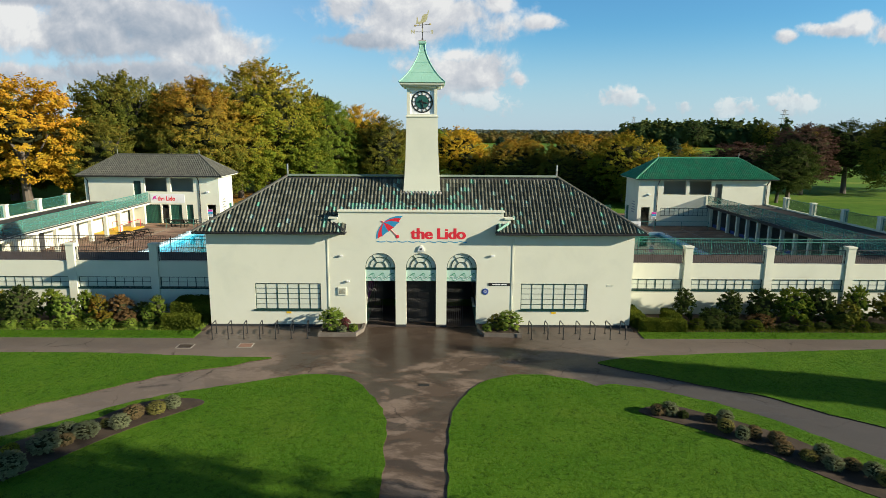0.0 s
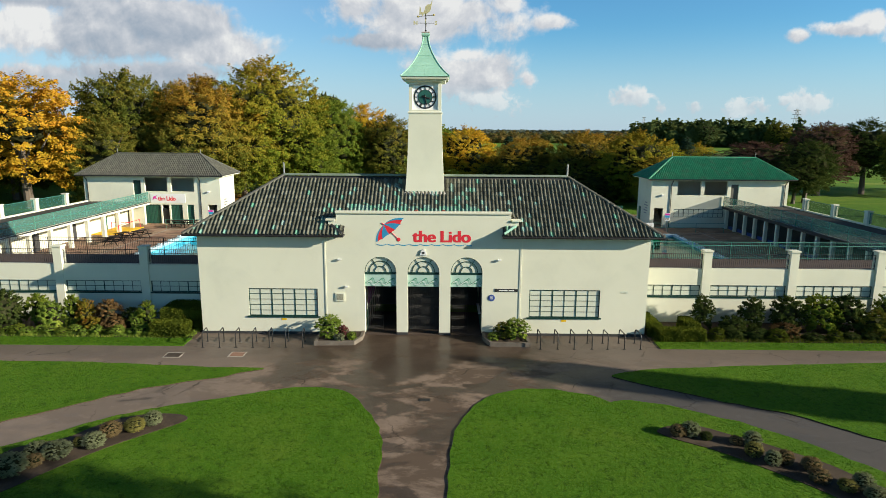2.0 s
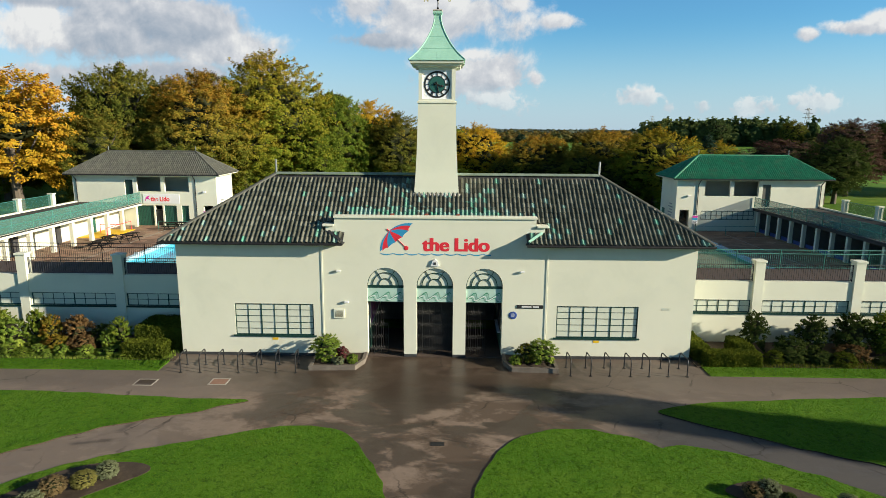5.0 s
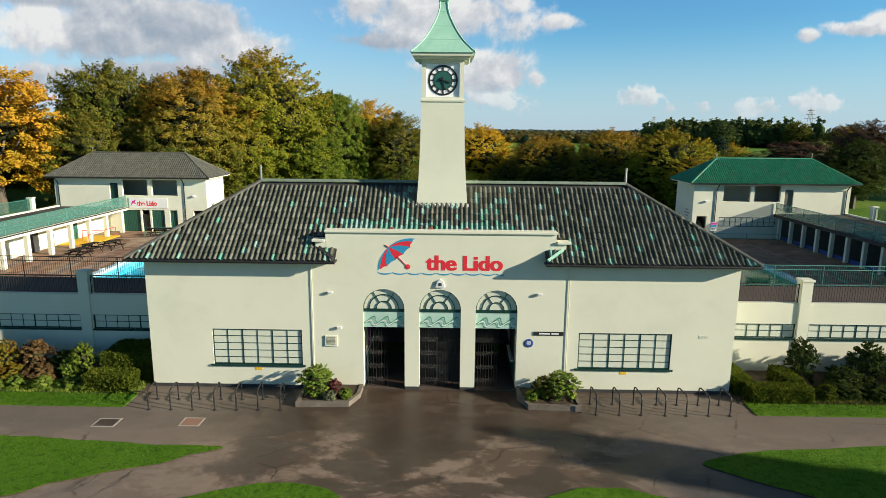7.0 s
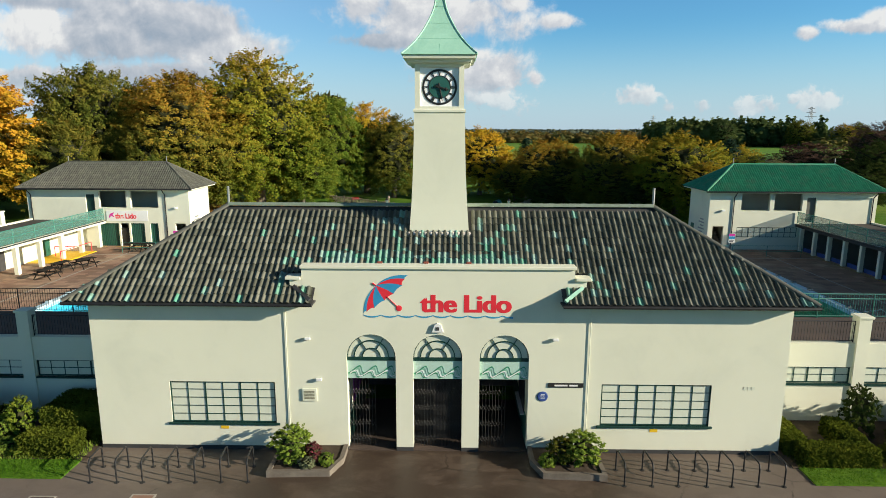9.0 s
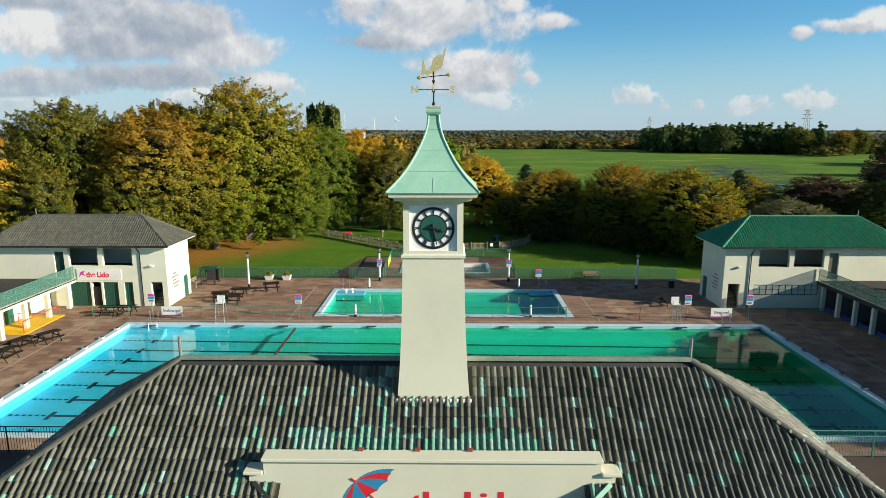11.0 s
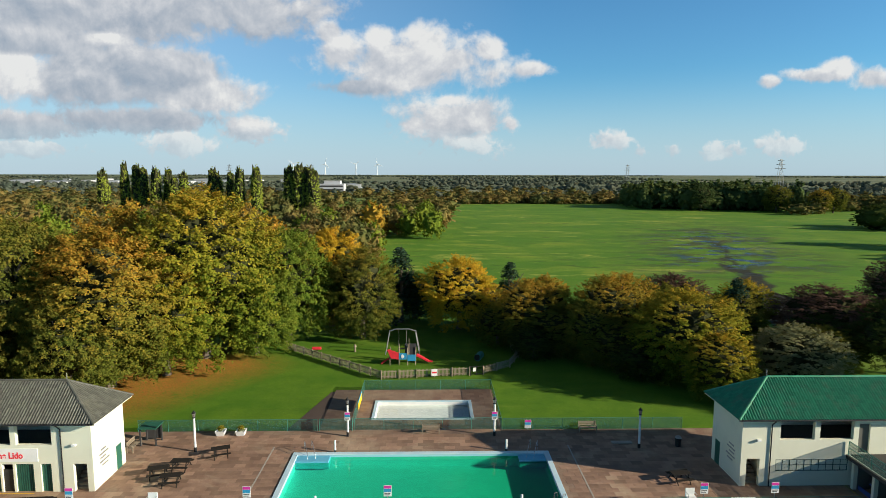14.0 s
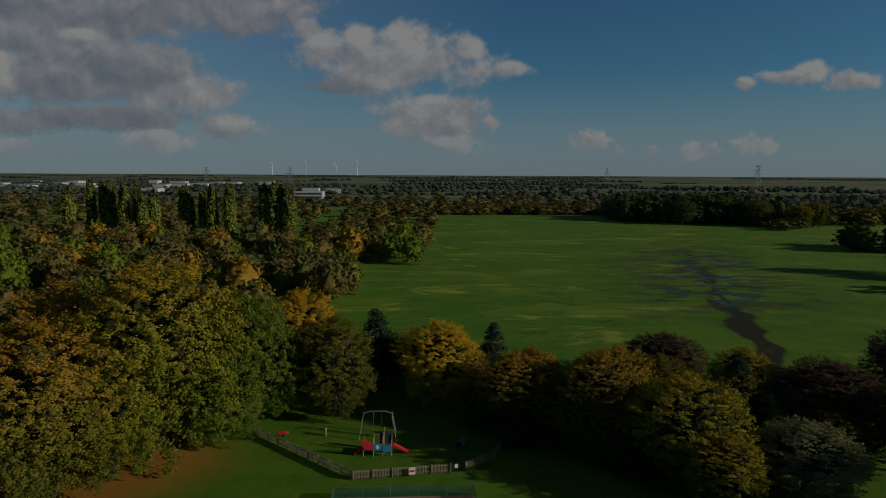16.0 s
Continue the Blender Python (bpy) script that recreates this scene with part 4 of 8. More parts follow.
for s in (-1, 1):
    part("coping", box(bmesh.new(), s * 4.95 - 0.26, s * 4.95 + 0.26, -0.09, 0.47, 6.35, 6.45, 0.015), RENDER, hall)
    # lead-dressed upstand where the eaves die against the parapet
    part("lead_strip", bars((Vector((s * 4.28, -0.50, 5.76)), Vector((s * 4.92, -0.06, 6.12)), 0.085), seg=4), COPPER if s > 0 else PLINTH, hall, "pale verdigris lead over the eaves end" if s > 0 else "dark lead over the eaves end")
    part("downpipe", bars(((s * 5.27, -0.035, 0.1), (s * 5.27, -0.035, 5.5), 0.014)), RENDER, hall)
    part("side_wall", boxes((min(s * 12.15, s * 11.8), max(s * 12.15, s * 11.8), 0.38, 6.3, 0, 5.62)), RENDER, hall)
part("back_wall", boxes((-11.8, 11.8, 5.95, 6.3, 0, 5.62)), RENDER, hall)
for x_ in (-2.02, -0.42, 1.06):
    part("clay_fragment", box(bmesh.new(), x_ - 0.09, x_ + 0.09, 0.36, 0.50, 6.835, 6.90, 0.02), surface("red_clay", (0.20, 0.055, 0.035), (0.28, 0.085, 0.055), 5, 0.8, 0.2) if x_ < -2 else bpy.data.materials["red_clay"], hall, "broken red clay tile behind the coping")
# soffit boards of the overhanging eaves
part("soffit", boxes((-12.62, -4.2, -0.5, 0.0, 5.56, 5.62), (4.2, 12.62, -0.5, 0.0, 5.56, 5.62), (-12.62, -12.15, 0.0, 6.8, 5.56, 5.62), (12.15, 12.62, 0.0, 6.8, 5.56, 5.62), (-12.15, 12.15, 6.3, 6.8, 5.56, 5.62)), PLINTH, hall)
RX, RY0, RY1, RZ0, RZ1, RID = 12.66, -0.56, 6.86, 5.64, 8.47, 8.14
RYM = (RY0 + RY1) / 2
tilt = (RZ1 - RZ0) / (RYM - RY0)
roof_base = [(-RX, RY0, RZ0), (-4.2, RY0, RZ0), (-4.2, 0.38, RZ0 + tilt * (0.38 - RY0)), (4.2, 0.38, RZ0 + tilt * (0.38 - RY0)), (4.2, RY0, RZ0), (RX, RY0, RZ0), (RX, RY1, RZ0), (-RX, RY1, RZ0), (-RID, RYM, RZ1), (RID, RYM, RZ1)]
roof = raw("roof", roof_base, [(0, 1, 2, 8), (2, 3, 9, 8), (3, 4, 5, 9), (6, 7, 8, 9), (5, 6, 9), (7, 0, 8)], PLINTH, hall)


def roof_clear(p):
    x, y = p.x + 0.1, p.y + 0.14
    if abs(x) < 4.25 and y < 0.48 or abs(x) < 5.1 and -0.12 < y < 0.48:
        return False
    return not (abs(x) < 1.12 and 2.12 < y < 4.4)


corners, laid = hip_roof(hall, -RX, RX, RY0, RY1, RZ0, RZ1, -RID, RID, TILE, TILE, roof_clear)
for k, (spots, across, upward) in enumerate(laid):
    if k == 0:
        near = [p for p in spots if abs(p.x) < 3.4 and p.y < 2.6]
        single = set(map(id, near[:300]))
        tv, tf = one_tile()
        q = np.array(Matrix((across, upward, across.cross(upward))).transposed())
        tile_mesh = bpy.data.meshes.new("roof_tile")
        tile_mesh.from_pydata((tv @ q.T).tolist(), [], tf.tolist())
        tile_mesh.materials.append(TILE_ONE)
        TILE_PIECES = [p for p in spots if id(p) in single]
        spots = [p for p in spots if id(p) not in single]
    lay("roof_tiles", spots, across, upward, TILE, roof)
caps((Vector((-RID, RYM, RZ1 + 0.03)), Vector((-1.0, RYM, RZ1 + 0.03))), 0.13, 0.41, RIDGE, roof, "ridge_tiles")
caps((Vector((1.0, RYM, RZ1 + 0.03)), Vector((RID, RYM, RZ1 + 0.03))), 0.13, 0.41, RIDGE, roof, "ridge_tiles")
for sx in (-1, 1):
    for ya in (RY0, RY1):
        caps((Vector((sx * RX, ya, RZ0 + 0.03)), Vector((sx * RID, RYM, RZ1 + 0.03))), 0.12, 0.41, TILE_GREY, roof, "hip_tiles")
    part("finial_post", bars(((sx * RID, RYM, RZ1), (sx * RID, RYM, RZ1 + 0.75), 0.05)), GALV, roof, "short grey vent post on the ridge end")
    part("gutter", bars(((sx * 4.2, RY0 - 0.04, 5.60), (sx * (RX + 0.03), RY0 - 0.04, 5.60), 0.06), ((sx * (RX + 0.03), RY0, 5.60), (sx * (RX + 0.03), RY1, 5.60), 0.06)), BLACK, hall, "black half-round gutter")


def window_grid(parent, x0, x1, y, z0, z1, cols, rows, heavy, name="window", bar=0.022, fr=0.045):
    """A steel window in an opening: frame, glazing bars, one pale pane, sill."""
    win = part(name, boxes((x0, x1, y + 0.052, y + 0.07, z0, z1)), PANE, parent, "pale reflecting panes")
    bm = boxes((x0, x1, y + 0.02, y + 0.05, z0, z0 + fr), (x0, x1, y + 0.02, y + 0.05, z1 - fr, z1), (x0, x0 + fr, y + 0.02, y + 0.05, z0 + fr, z1 - fr), (x1 - fr, x1, y + 0.02, y + 0.05, z0 + fr, z1 - fr))
    part("window_frame", bm, FRAME, win, "dark green steel frame")
    for i in range(1, cols):
        xx, h = x0 + (x1 - x0) * i / cols, fr * 0.55 if i % heavy == 0 else bar * 0.6
        part("mullion", boxes((xx - h, xx + h, y + 0.034, y + 0.05, z0 + fr, z1 - fr)), FRAME, win)
    for i in range(1, rows):
        zz = z0 + (z1 - z0) * i / rows
        part("glazing_bar", boxes((x0 + fr, x1 - fr, y + 0.038, y + 0.049, zz - bar * 0.6, zz + bar * 0.6)), FRAME, win)
    return win


for x0, x1, z0, z1 in WIN:
    win = window_grid(hall, x0, x1, 0.01, z0, z1, 6, 5, 2)
    part("window_sill", box(bmesh.new(), x0 - 0.12, x1 + 0.12, -0.06, 0.08, z0 - 0.08, z0, 0.01), FRAME, win, "dark green painted sill")
    part("vent_sticker", boxes(((x0 + x1) / 2 - 0.14, (x0 + x1) / 2 + 0.14, -0.012, 0.0, z0 - 0.24, z0 - 0.13)), YELLOW, hall, "small yellow notice below the sill")

# arches: fanlights, wave panels, lattice gates
for c in ARCH_X:
    pts = [(c + (ARCH_R + 0.02) * math.cos(math.pi * i / 20), SPRING + (ARCH_R + 0.02) * math.sin(math.pi * i / 20)) for i in range(21)]
    fan = part("fanlight", extrude_outline(bmesh.new(), pts, 0.02, base=0.10), PANE, hall, "half-round fanlight, pale panes")
    for rr in (ARCH_R - 0.02, 0.60, 0.31):
        arc = [((c + q * math.cos(math.pi * i / 16)), SPRING + 0.01 + q * math.sin(math.pi * i / 16)) for q, order in ((rr + 0.018, range(17)), (rr - 0.018, range(16, -1, -1))) for i in order]
        part("fanlight_bar", extrude_outline(bmesh.new(), arc, 0.03, base=0.065), FRAME, fan, "dark green arched bar")
    for ang in (58, 122):
        a = radians(ang)
        part("fanlight_bar", bars((Vector((c + 0.31 * math.cos(a), 0.08, SPRING + 0.31 * math.sin(a))), Vector((c + ARCH_R * math.cos(a), 0.08, SPRING + ARCH_R * math.sin(a))), 0.015), seg=6), FRAME, fan)
    part("transom", boxes((c - ARCH_R, c + ARCH_R, 0.08, 0.24, SPRING - 0.13, SPRING)), FRAME, hall, "dark green transom bar")
    panel = part("wave_panel", boxes((c - ARCH_R, c + ARCH_R, 0.10, 0.16, 2.74, SPRING - 0.13)), surface("mint_panel", (0.40, 0.58, 0.50), (0.46, 0.63, 0.54), 3, 0.5, 0.03) if c == ARCH_X[0] else bpy.data.materials["mint_panel"], hall, "mint panel painted with rolling waves")
    if c == ARCH_X[0]:
        surface("wave_green", (0.045, 0.23, 0.13), (0.07, 0.29, 0.17), 4, 0.5, 0.02)
        surface("wave_pale", (0.20, 0.42, 0.31), (0.26, 0.48, 0.36), 4, 0.5, 0.02)

    def swell(q, lag, rise, lo):
        """A point of a leaning wave line, by its way along the panel."""
        up = 0.5 - 0.5 * math.cos(2 * math.pi * (q + lag) / 0.56)
        return c - ARCH_R + 0.03 + min(q + 0.13 * up, 1.66), min(lo + rise * up, SPRING - 0.19)
    for mat_, lag, rise, lo, r_, y_ in (("wave_green", 0.0, 0.27, 2.93, 0.024, 0.096), ("wave_pale", 0.06, 0.25, 2.86, 0.036, 0.098), ("foam", 0.14, 0.22, 2.82, 0.020, 0.095), ("wave_green", 0.20, 0.17, 2.785, 0.022, 0.097)):
        pts = [swell(0.033 * i, lag, rise, lo) for i in range(51)]
        line = [(x_, z_ - r_) for x_, z_ in pts] + [(x_, z_ + r_) for x_, z_ in pts[::-1]]
        part("wave", extrude_outline(bmesh.new(), line, 0.012, base=y_ - 0.006), WHITE if mat_ == "foam" else bpy.data.materials[mat_], panel)
    gate = part("lattice_gate", bars(*[((c - ARCH_R + 0.03 + 0.115 * i, 0.30, 0.05), (c - ARCH_R + 0.03 + 0.115 * i, 0.30, 2.72), 0.007) for i in range(16 if c == 0 else 9)], seg=5), BLACK, hall, "black folding lattice gate, drawn shut" if c == 0 else "black folding lattice gate, half drawn")
    part("lattice", bars(*[((c - ARCH_R + 0.03 + 0.115 * i, 0.30, z_ + (0.12 if (i + d_) % 2 else -0.12)), (c - ARCH_R + 0.145 + 0.115 * i, 0.30, z_ + (-0.12 if (i + d_) % 2 else 0.12)), 0.005) for i in range(15 if c == 0 else 8) for z_ in (0.35, 0.95, 1.55, 2.15) for d_ in (0, 1)], seg=4), BLACK, gate)["kind"] = "stuff"
# vestibule behind the gates
for sx in (-1, 1):
    part("vestibule_wall", boxes((min(sx * 3.22, sx * 3.32), max(sx * 3.22, sx * 3.32), 0.38, 5.5, 0, 4.4)), RENDER, hall, "cream vestibule wall")
    part("dado", boxes((min(sx * 3.20, sx * 3.219), max(sx * 3.20, sx * 3.219), 0.40, 5.4, 0.04, 1.1)), GREEN, hall, "dark green painted dado")
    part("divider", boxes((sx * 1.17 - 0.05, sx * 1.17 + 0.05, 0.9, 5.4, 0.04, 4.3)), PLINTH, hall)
part("vestibule_ceiling", boxes((-3.3, 3.3, 0.38, 5.5, 4.3, 4.4)), ROOM_SHADE, hall)
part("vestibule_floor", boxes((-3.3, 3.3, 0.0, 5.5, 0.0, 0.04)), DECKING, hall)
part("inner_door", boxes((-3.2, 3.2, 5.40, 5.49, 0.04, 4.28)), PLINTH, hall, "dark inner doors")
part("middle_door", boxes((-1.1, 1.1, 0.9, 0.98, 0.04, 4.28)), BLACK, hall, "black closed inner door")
part("poster", boxes((-3.219, -3.195, 1.4, 5.0, 1.25, 2.75)), PURPLE, hall, "purple poster on the vestibule wall")
for k in range(4):
    part("text_bar", boxes((-3.195, -3.190, 1.9, 4.4 - 0.5 * (k % 2), 2.5 - 0.22 * k, 2.56 - 0.22 * k)), MAGENTA, hall)
part("hatch", boxes((3.19, 3.219, 1.1, 2.9, 1.0, 2.5)), PLINTH, hall, "dark hatch in the vestibule wall")
part("hatch_shelf", boxes((3.05, 3.219, 1.0, 3.0, 0.95, 1.0)), WHITE, hall)

# things on the front
t = thing("wall_sign", "the Lido sign in fat red letters over a blue wave line", "sign")
for k, dx_ in enumerate((-0.03, 0.03)):      # fat strokes: the letters laid twice, a little apart
    for word, x_ in (("the", 0.045), ("Lido", 1.705)):
        lettering(word, 0.87, RED, Matrix.Translation((x_ + dx_, -0.003 - 0.0012 * k, 5.49)) @ FACING, t, 0.003, 1.07, 0.014)
crests = [(-2.55 + 0.0286 * i, 5.105 - 0.085 * abs(math.sin(math.pi * 8.6 * i / 180)) ** 0.8, 0.012 + 0.030 * abs(math.sin(math.pi * 8.6 * i / 180))) for i in range(181)]
part("wave_line", extrude_outline(bmesh.new(), [(x_, z_ - 0.012) for x_, z_, w_ in crests] + [(x_, z_ + w_) for x_, z_, w_ in crests[::-1]], 0.008, base=-0.010), BLUE, t, "blue scalloped wave line")
umb = thing("umbrella_mark", "painted red and blue striped parasol sign", "sign")
tip, west_bow, east_bow = Vector((-2.108, 0, 6.151)), Vector((-2.56, 0, 5.75)), Vector((-1.67, 0, 6.59))
rim = [Vector((x_, 0, z_)) for x_, z_ in ((-2.55, 5.18), (-2.45, 5.215), (-2.18, 5.356), (-1.82, 5.63), (-1.51, 5.863), (-1.215, 6.165), (-1.12, 6.39), (-1.018, 6.517))]


def rib(k, n=6):
    """A rib of the parasol: bowed at the dome's edges, straight in the middle."""
    e, q = rim[k], k / 7
    bow = tip.lerp(e, 0.5).lerp(west_bow if q < 0.5 else east_bow, abs(2 * q - 1) ** 1.3)
    return [tip * (1 - u) ** 2 + bow * 2 * u * (1 - u) + e * u * u for u in (i / n for i in range(n + 1))]


for k in range(7):
    a, b = rib(k), rib(k + 1)
    dip = [a[-1].lerp(b[-1], u).lerp(tip, 0.22 * u * (1 - u)) for u in (0.25, 0.5, 0.75)]
    part("panel", extrude_outline(bmesh.new(), [(p.x, p.z) for p in a + dip + b[::-1][:-1]], 0.006, base=-0.007 - 0.0004 * k), BLUE if k % 2 == 0 else RED, umb)
part("stick", bars(((-1.74, -0.012, 5.76), (-1.37, -0.012, 5.39), 0.014)), RED, umb)
part("tip", bars((tip + Vector((0, -0.012, 0)), (-2.228, -0.012, 6.235), 0.022)), RED, umb)
bm = bmesh.new()
bmesh.ops.create_icosphere(bm, subdivisions=2, radius=0.11, matrix=Matrix.Translation((-1.335, -0.01, 5.349)) @ Matrix.Diagonal((1, 0.12, 1, 1)))
part("ball", bm, RED, umb)


def floodlight(x, z, name="wall_light"):
    t = thing(name, "small white floodlight on a wall bracket", "wall light", "front wall lights", at=(x, 0, z))
    part("bracket", bars(((0, 0, 0), (0, -0.05, 0.01), 0.015)), GALV, t)
    part("head", box(bmesh.new(), -0.12, 0.08, -0.12, -0.03, -0.04, 0.05, 0.015), WHITE, t)


for x, z in ((-4.5, 4.24), (4.1, 4.27), (-4.15, 2.74)):
    floodlight(x, z)
t = thing("alarm_box", "white triangular alarm sounder above the middle arch", "alarm box", at=(0, 0, 4.66))
part("body", extrude_outline(bmesh.new(), [(-0.2, -0.15), (0.2, -0.15), (0.1, 0.12), (0, 0.18), (-0.1, 0.12)], -0.07, base=0.0), WHITE, t)
part("shield", box(bmesh.new(), -0.06, 0.06, -0.085, -0.07, -0.08, 0.04, 0.006), PLINTH, t)
t = thing("meter_cabinet", "small cream louvred meter cabinet on the front wall", "cabinet", at=(-4.53, 0, 1.92))
part("body", box(bmesh.new(), -0.26, 0.26, -0.05, 0, 0, 0.46, 0.012), RENDER, t)
for k in range(6):
    part("slat", boxes((-0.18, 0.18, -0.062, -0.05, 0.08 + 0.055 * k, 0.112 + 0.055 * k)), surface("drab_louvre", (0.20, 0.19, 0.13), (0.26, 0.245, 0.17), 4, 0.7, 0.05) if k == 0 else bpy.data.materials["drab_louvre"], t)
t = thing("blue_plaque", "round blue commemorative plaque on the wall", "plaque", at=(3.7, 0, 2.16))
part("disc", lathe(bmesh.new(), ((0.17, 0), (0.19, 0.015), (0.16, 0.03))), surface("plaque_blue", (0.035, 0.075, 0.26), (0.05, 0.095, 0.30), 4, 0.4, 0.03), t).matrix_basis = pose(0, 0, 0, 90, 0, 0)
for k in range(4):
    part("text_line", boxes((-0.10 + 0.02 * abs(k - 1.5), 0.10 - 0.02 * abs(k - 1.5), -0.036, -0.030, 0.07 - 0.045 * k, 0.085 - 0.045 * k)), WHITE, t)
t = thing("name_sign", "black name board with white lettering bars", "sign", at=(4.5, 0, 2.50))
part("board", box(bmesh.new(), -0.62, 0.62, -0.03, 0, 0, 0.17, 0.01), BLACK, t)
for a, b in ((-0.40, 0.06), (0.12, 0.42)):
    part("text_bar", boxes((a, b, -0.036, -0.03, 0.055, 0.115)), WHITE, t)
t = thing("wall_vents", "pale vents set in the front wall", "vent", at=(10.7, 0, 2.47))
for k in range(3):
    part("vent", boxes((0.14 * k, 0.14 * k + 0.11, -0.01, 0, 0, 0.12)), PANE, t)


# ---- clock tower ----
TY = 3.15
tower = thing("clock_tower", "cream square clock tower with a flared copper cap", "clock tower", at=(0, TY, 0))


def loft(bm, levels):
    """A square stack: (half width, height) by (half width, height)."""
    rings = [[bm.verts.new((sx * h, sy * h, z)) for sx, sy in ((-1, -1), (1, -1), (1, 1), (-1, 1))] for h, z in levels]
    for lo, hi in zip(rings, rings[1:]):
        for i in range(4):
            bm.faces.new((lo[i], lo[(i + 1) % 4], hi[(i + 1) % 4], hi[i]))
    bm.faces.new(rings[0][::-1])
    bm.faces.new(rings[-1])
    return bm


part("shaft", loft(bmesh.new(), ((1.13, 6.6), (1.09, 7.75), (1.02, 8.7), (0.965, 9.8), (0.93, 11.0), (0.905, 12.0))), RENDER, tower)
part("ledge", loft(bmesh.new(), ((0.905, 11.98), (0.95, 12.0), (0.95, 12.08), (0.89, 12.12))), RENDER, tower)
# clock stage: four corner posts, rails, recessed white faces
for sx in (-1, 1):
    for sy in (-1, 1):
        part("corner_post", boxes((min(sx * 0.88, sx * 0.70), max(sx * 0.88, sx * 0.70), min(sy * 0.88, sy * 0.70), max(sy * 0.88, sy * 0.70), 12.1, 13.78)), RENDER, tower)
part("stage", boxes((-0.80, 0.80, -0.80, 0.80, 12.1, 13.78)), surface("clock_white", (0.90, 0.90, 0.90), (0.85, 0.85, 0.85), 2, 0.5, 0.02), tower, "white clock stage")
for sy in (-1, 1):
    a, d = min(sy * 0.88, sy * 0.79), max(sy * 0.88, sy * 0.79)
    for z0, z1 in ((13.55, 13.78), (12.1, 12.2)):
        part("rail", boxes((-0.70, 0.70, a, d, z0, z1)), RENDER, tower)
        part("rail", boxes((a, d, -0.70, 0.70, z0, z1)), RENDER, tower)
part("cornice", loft(bmesh.new(), ((0.90, 13.66), (1.10, 13.70), (1.14, 13.78), (1.26, 13.82), (1.28, 13.95))), RENDER, tower, "moulded cream cornice")
prof = []
for i in range(13):
    f = i / 12
    prof.append((0.15 + 1.17 * (1 - f) ** 2.1 + 0.045 * math.sin(math.pi * f) ** 3, 13.97 + 2.22 * f))
cap = part("cap", loft(bmesh.new(), [(1.30, 13.93), (1.33, 13.95)] + prof), COPPER, tower, "pale verdigris copper cap, swept up to a point")
for sx, sy in ((-1, -1), (1, -1), (1, 1), (-1, 1)):
    part("hip_roll", bent([Vector((sx * a[0], sy * a[0], a[1])) for a in prof], 0.032, 6), COPPER, cap)
for z_ in (14.52, 15.10, 15.71):
    h = np.interp(z_, [p[1] for p in prof], [p[0] for p in prof]) + 0.008
    part("seam", loft(bmesh.new(), ((h, z_), (h - 0.004, z_ + 0.010))), COPPERDARK, cap)
part("seam", bars(*[((0, -a[0] - 0.004, a[1]), (0, -b[0] - 0.004, b[1]), 0.005) for a, b in zip(prof[:3], prof[1:3])], seg=5), COPPERDARK, cap)
for i in range(12):
    part("mortar_fillet", lathe(bmesh.new(), ((0.075, 7.50), (0.09, 7.58), (0.07, 7.66), (0.02, 7.69)), (-1.10 + 0.2 * i, -1.16), 8), surface("pale_mortar", (0.60, 0.53, 0.47), (0.50, 0.44, 0.39), 4, 0.85, 0.2) if i == 0 else bpy.data.materials["pale_mortar"], tower, "pale mortar bedding at the tower foot")
part("knob", loft(bmesh.new(), ((0.15, 16.12), (0.20, 16.16), (0.225, 16.21), (0.225, 16.27), (0.205, 16.32))), COPPER, tower, "moulded green copper collar")
part("knob_top", loft(bmesh.new(), ((0.215, 16.325), (0.225, 16.34), (0.225, 16.38), (0.12, 16.40))), bpy.data.materials["pale_mortar"], tower, "pale weathered slab on the collar")


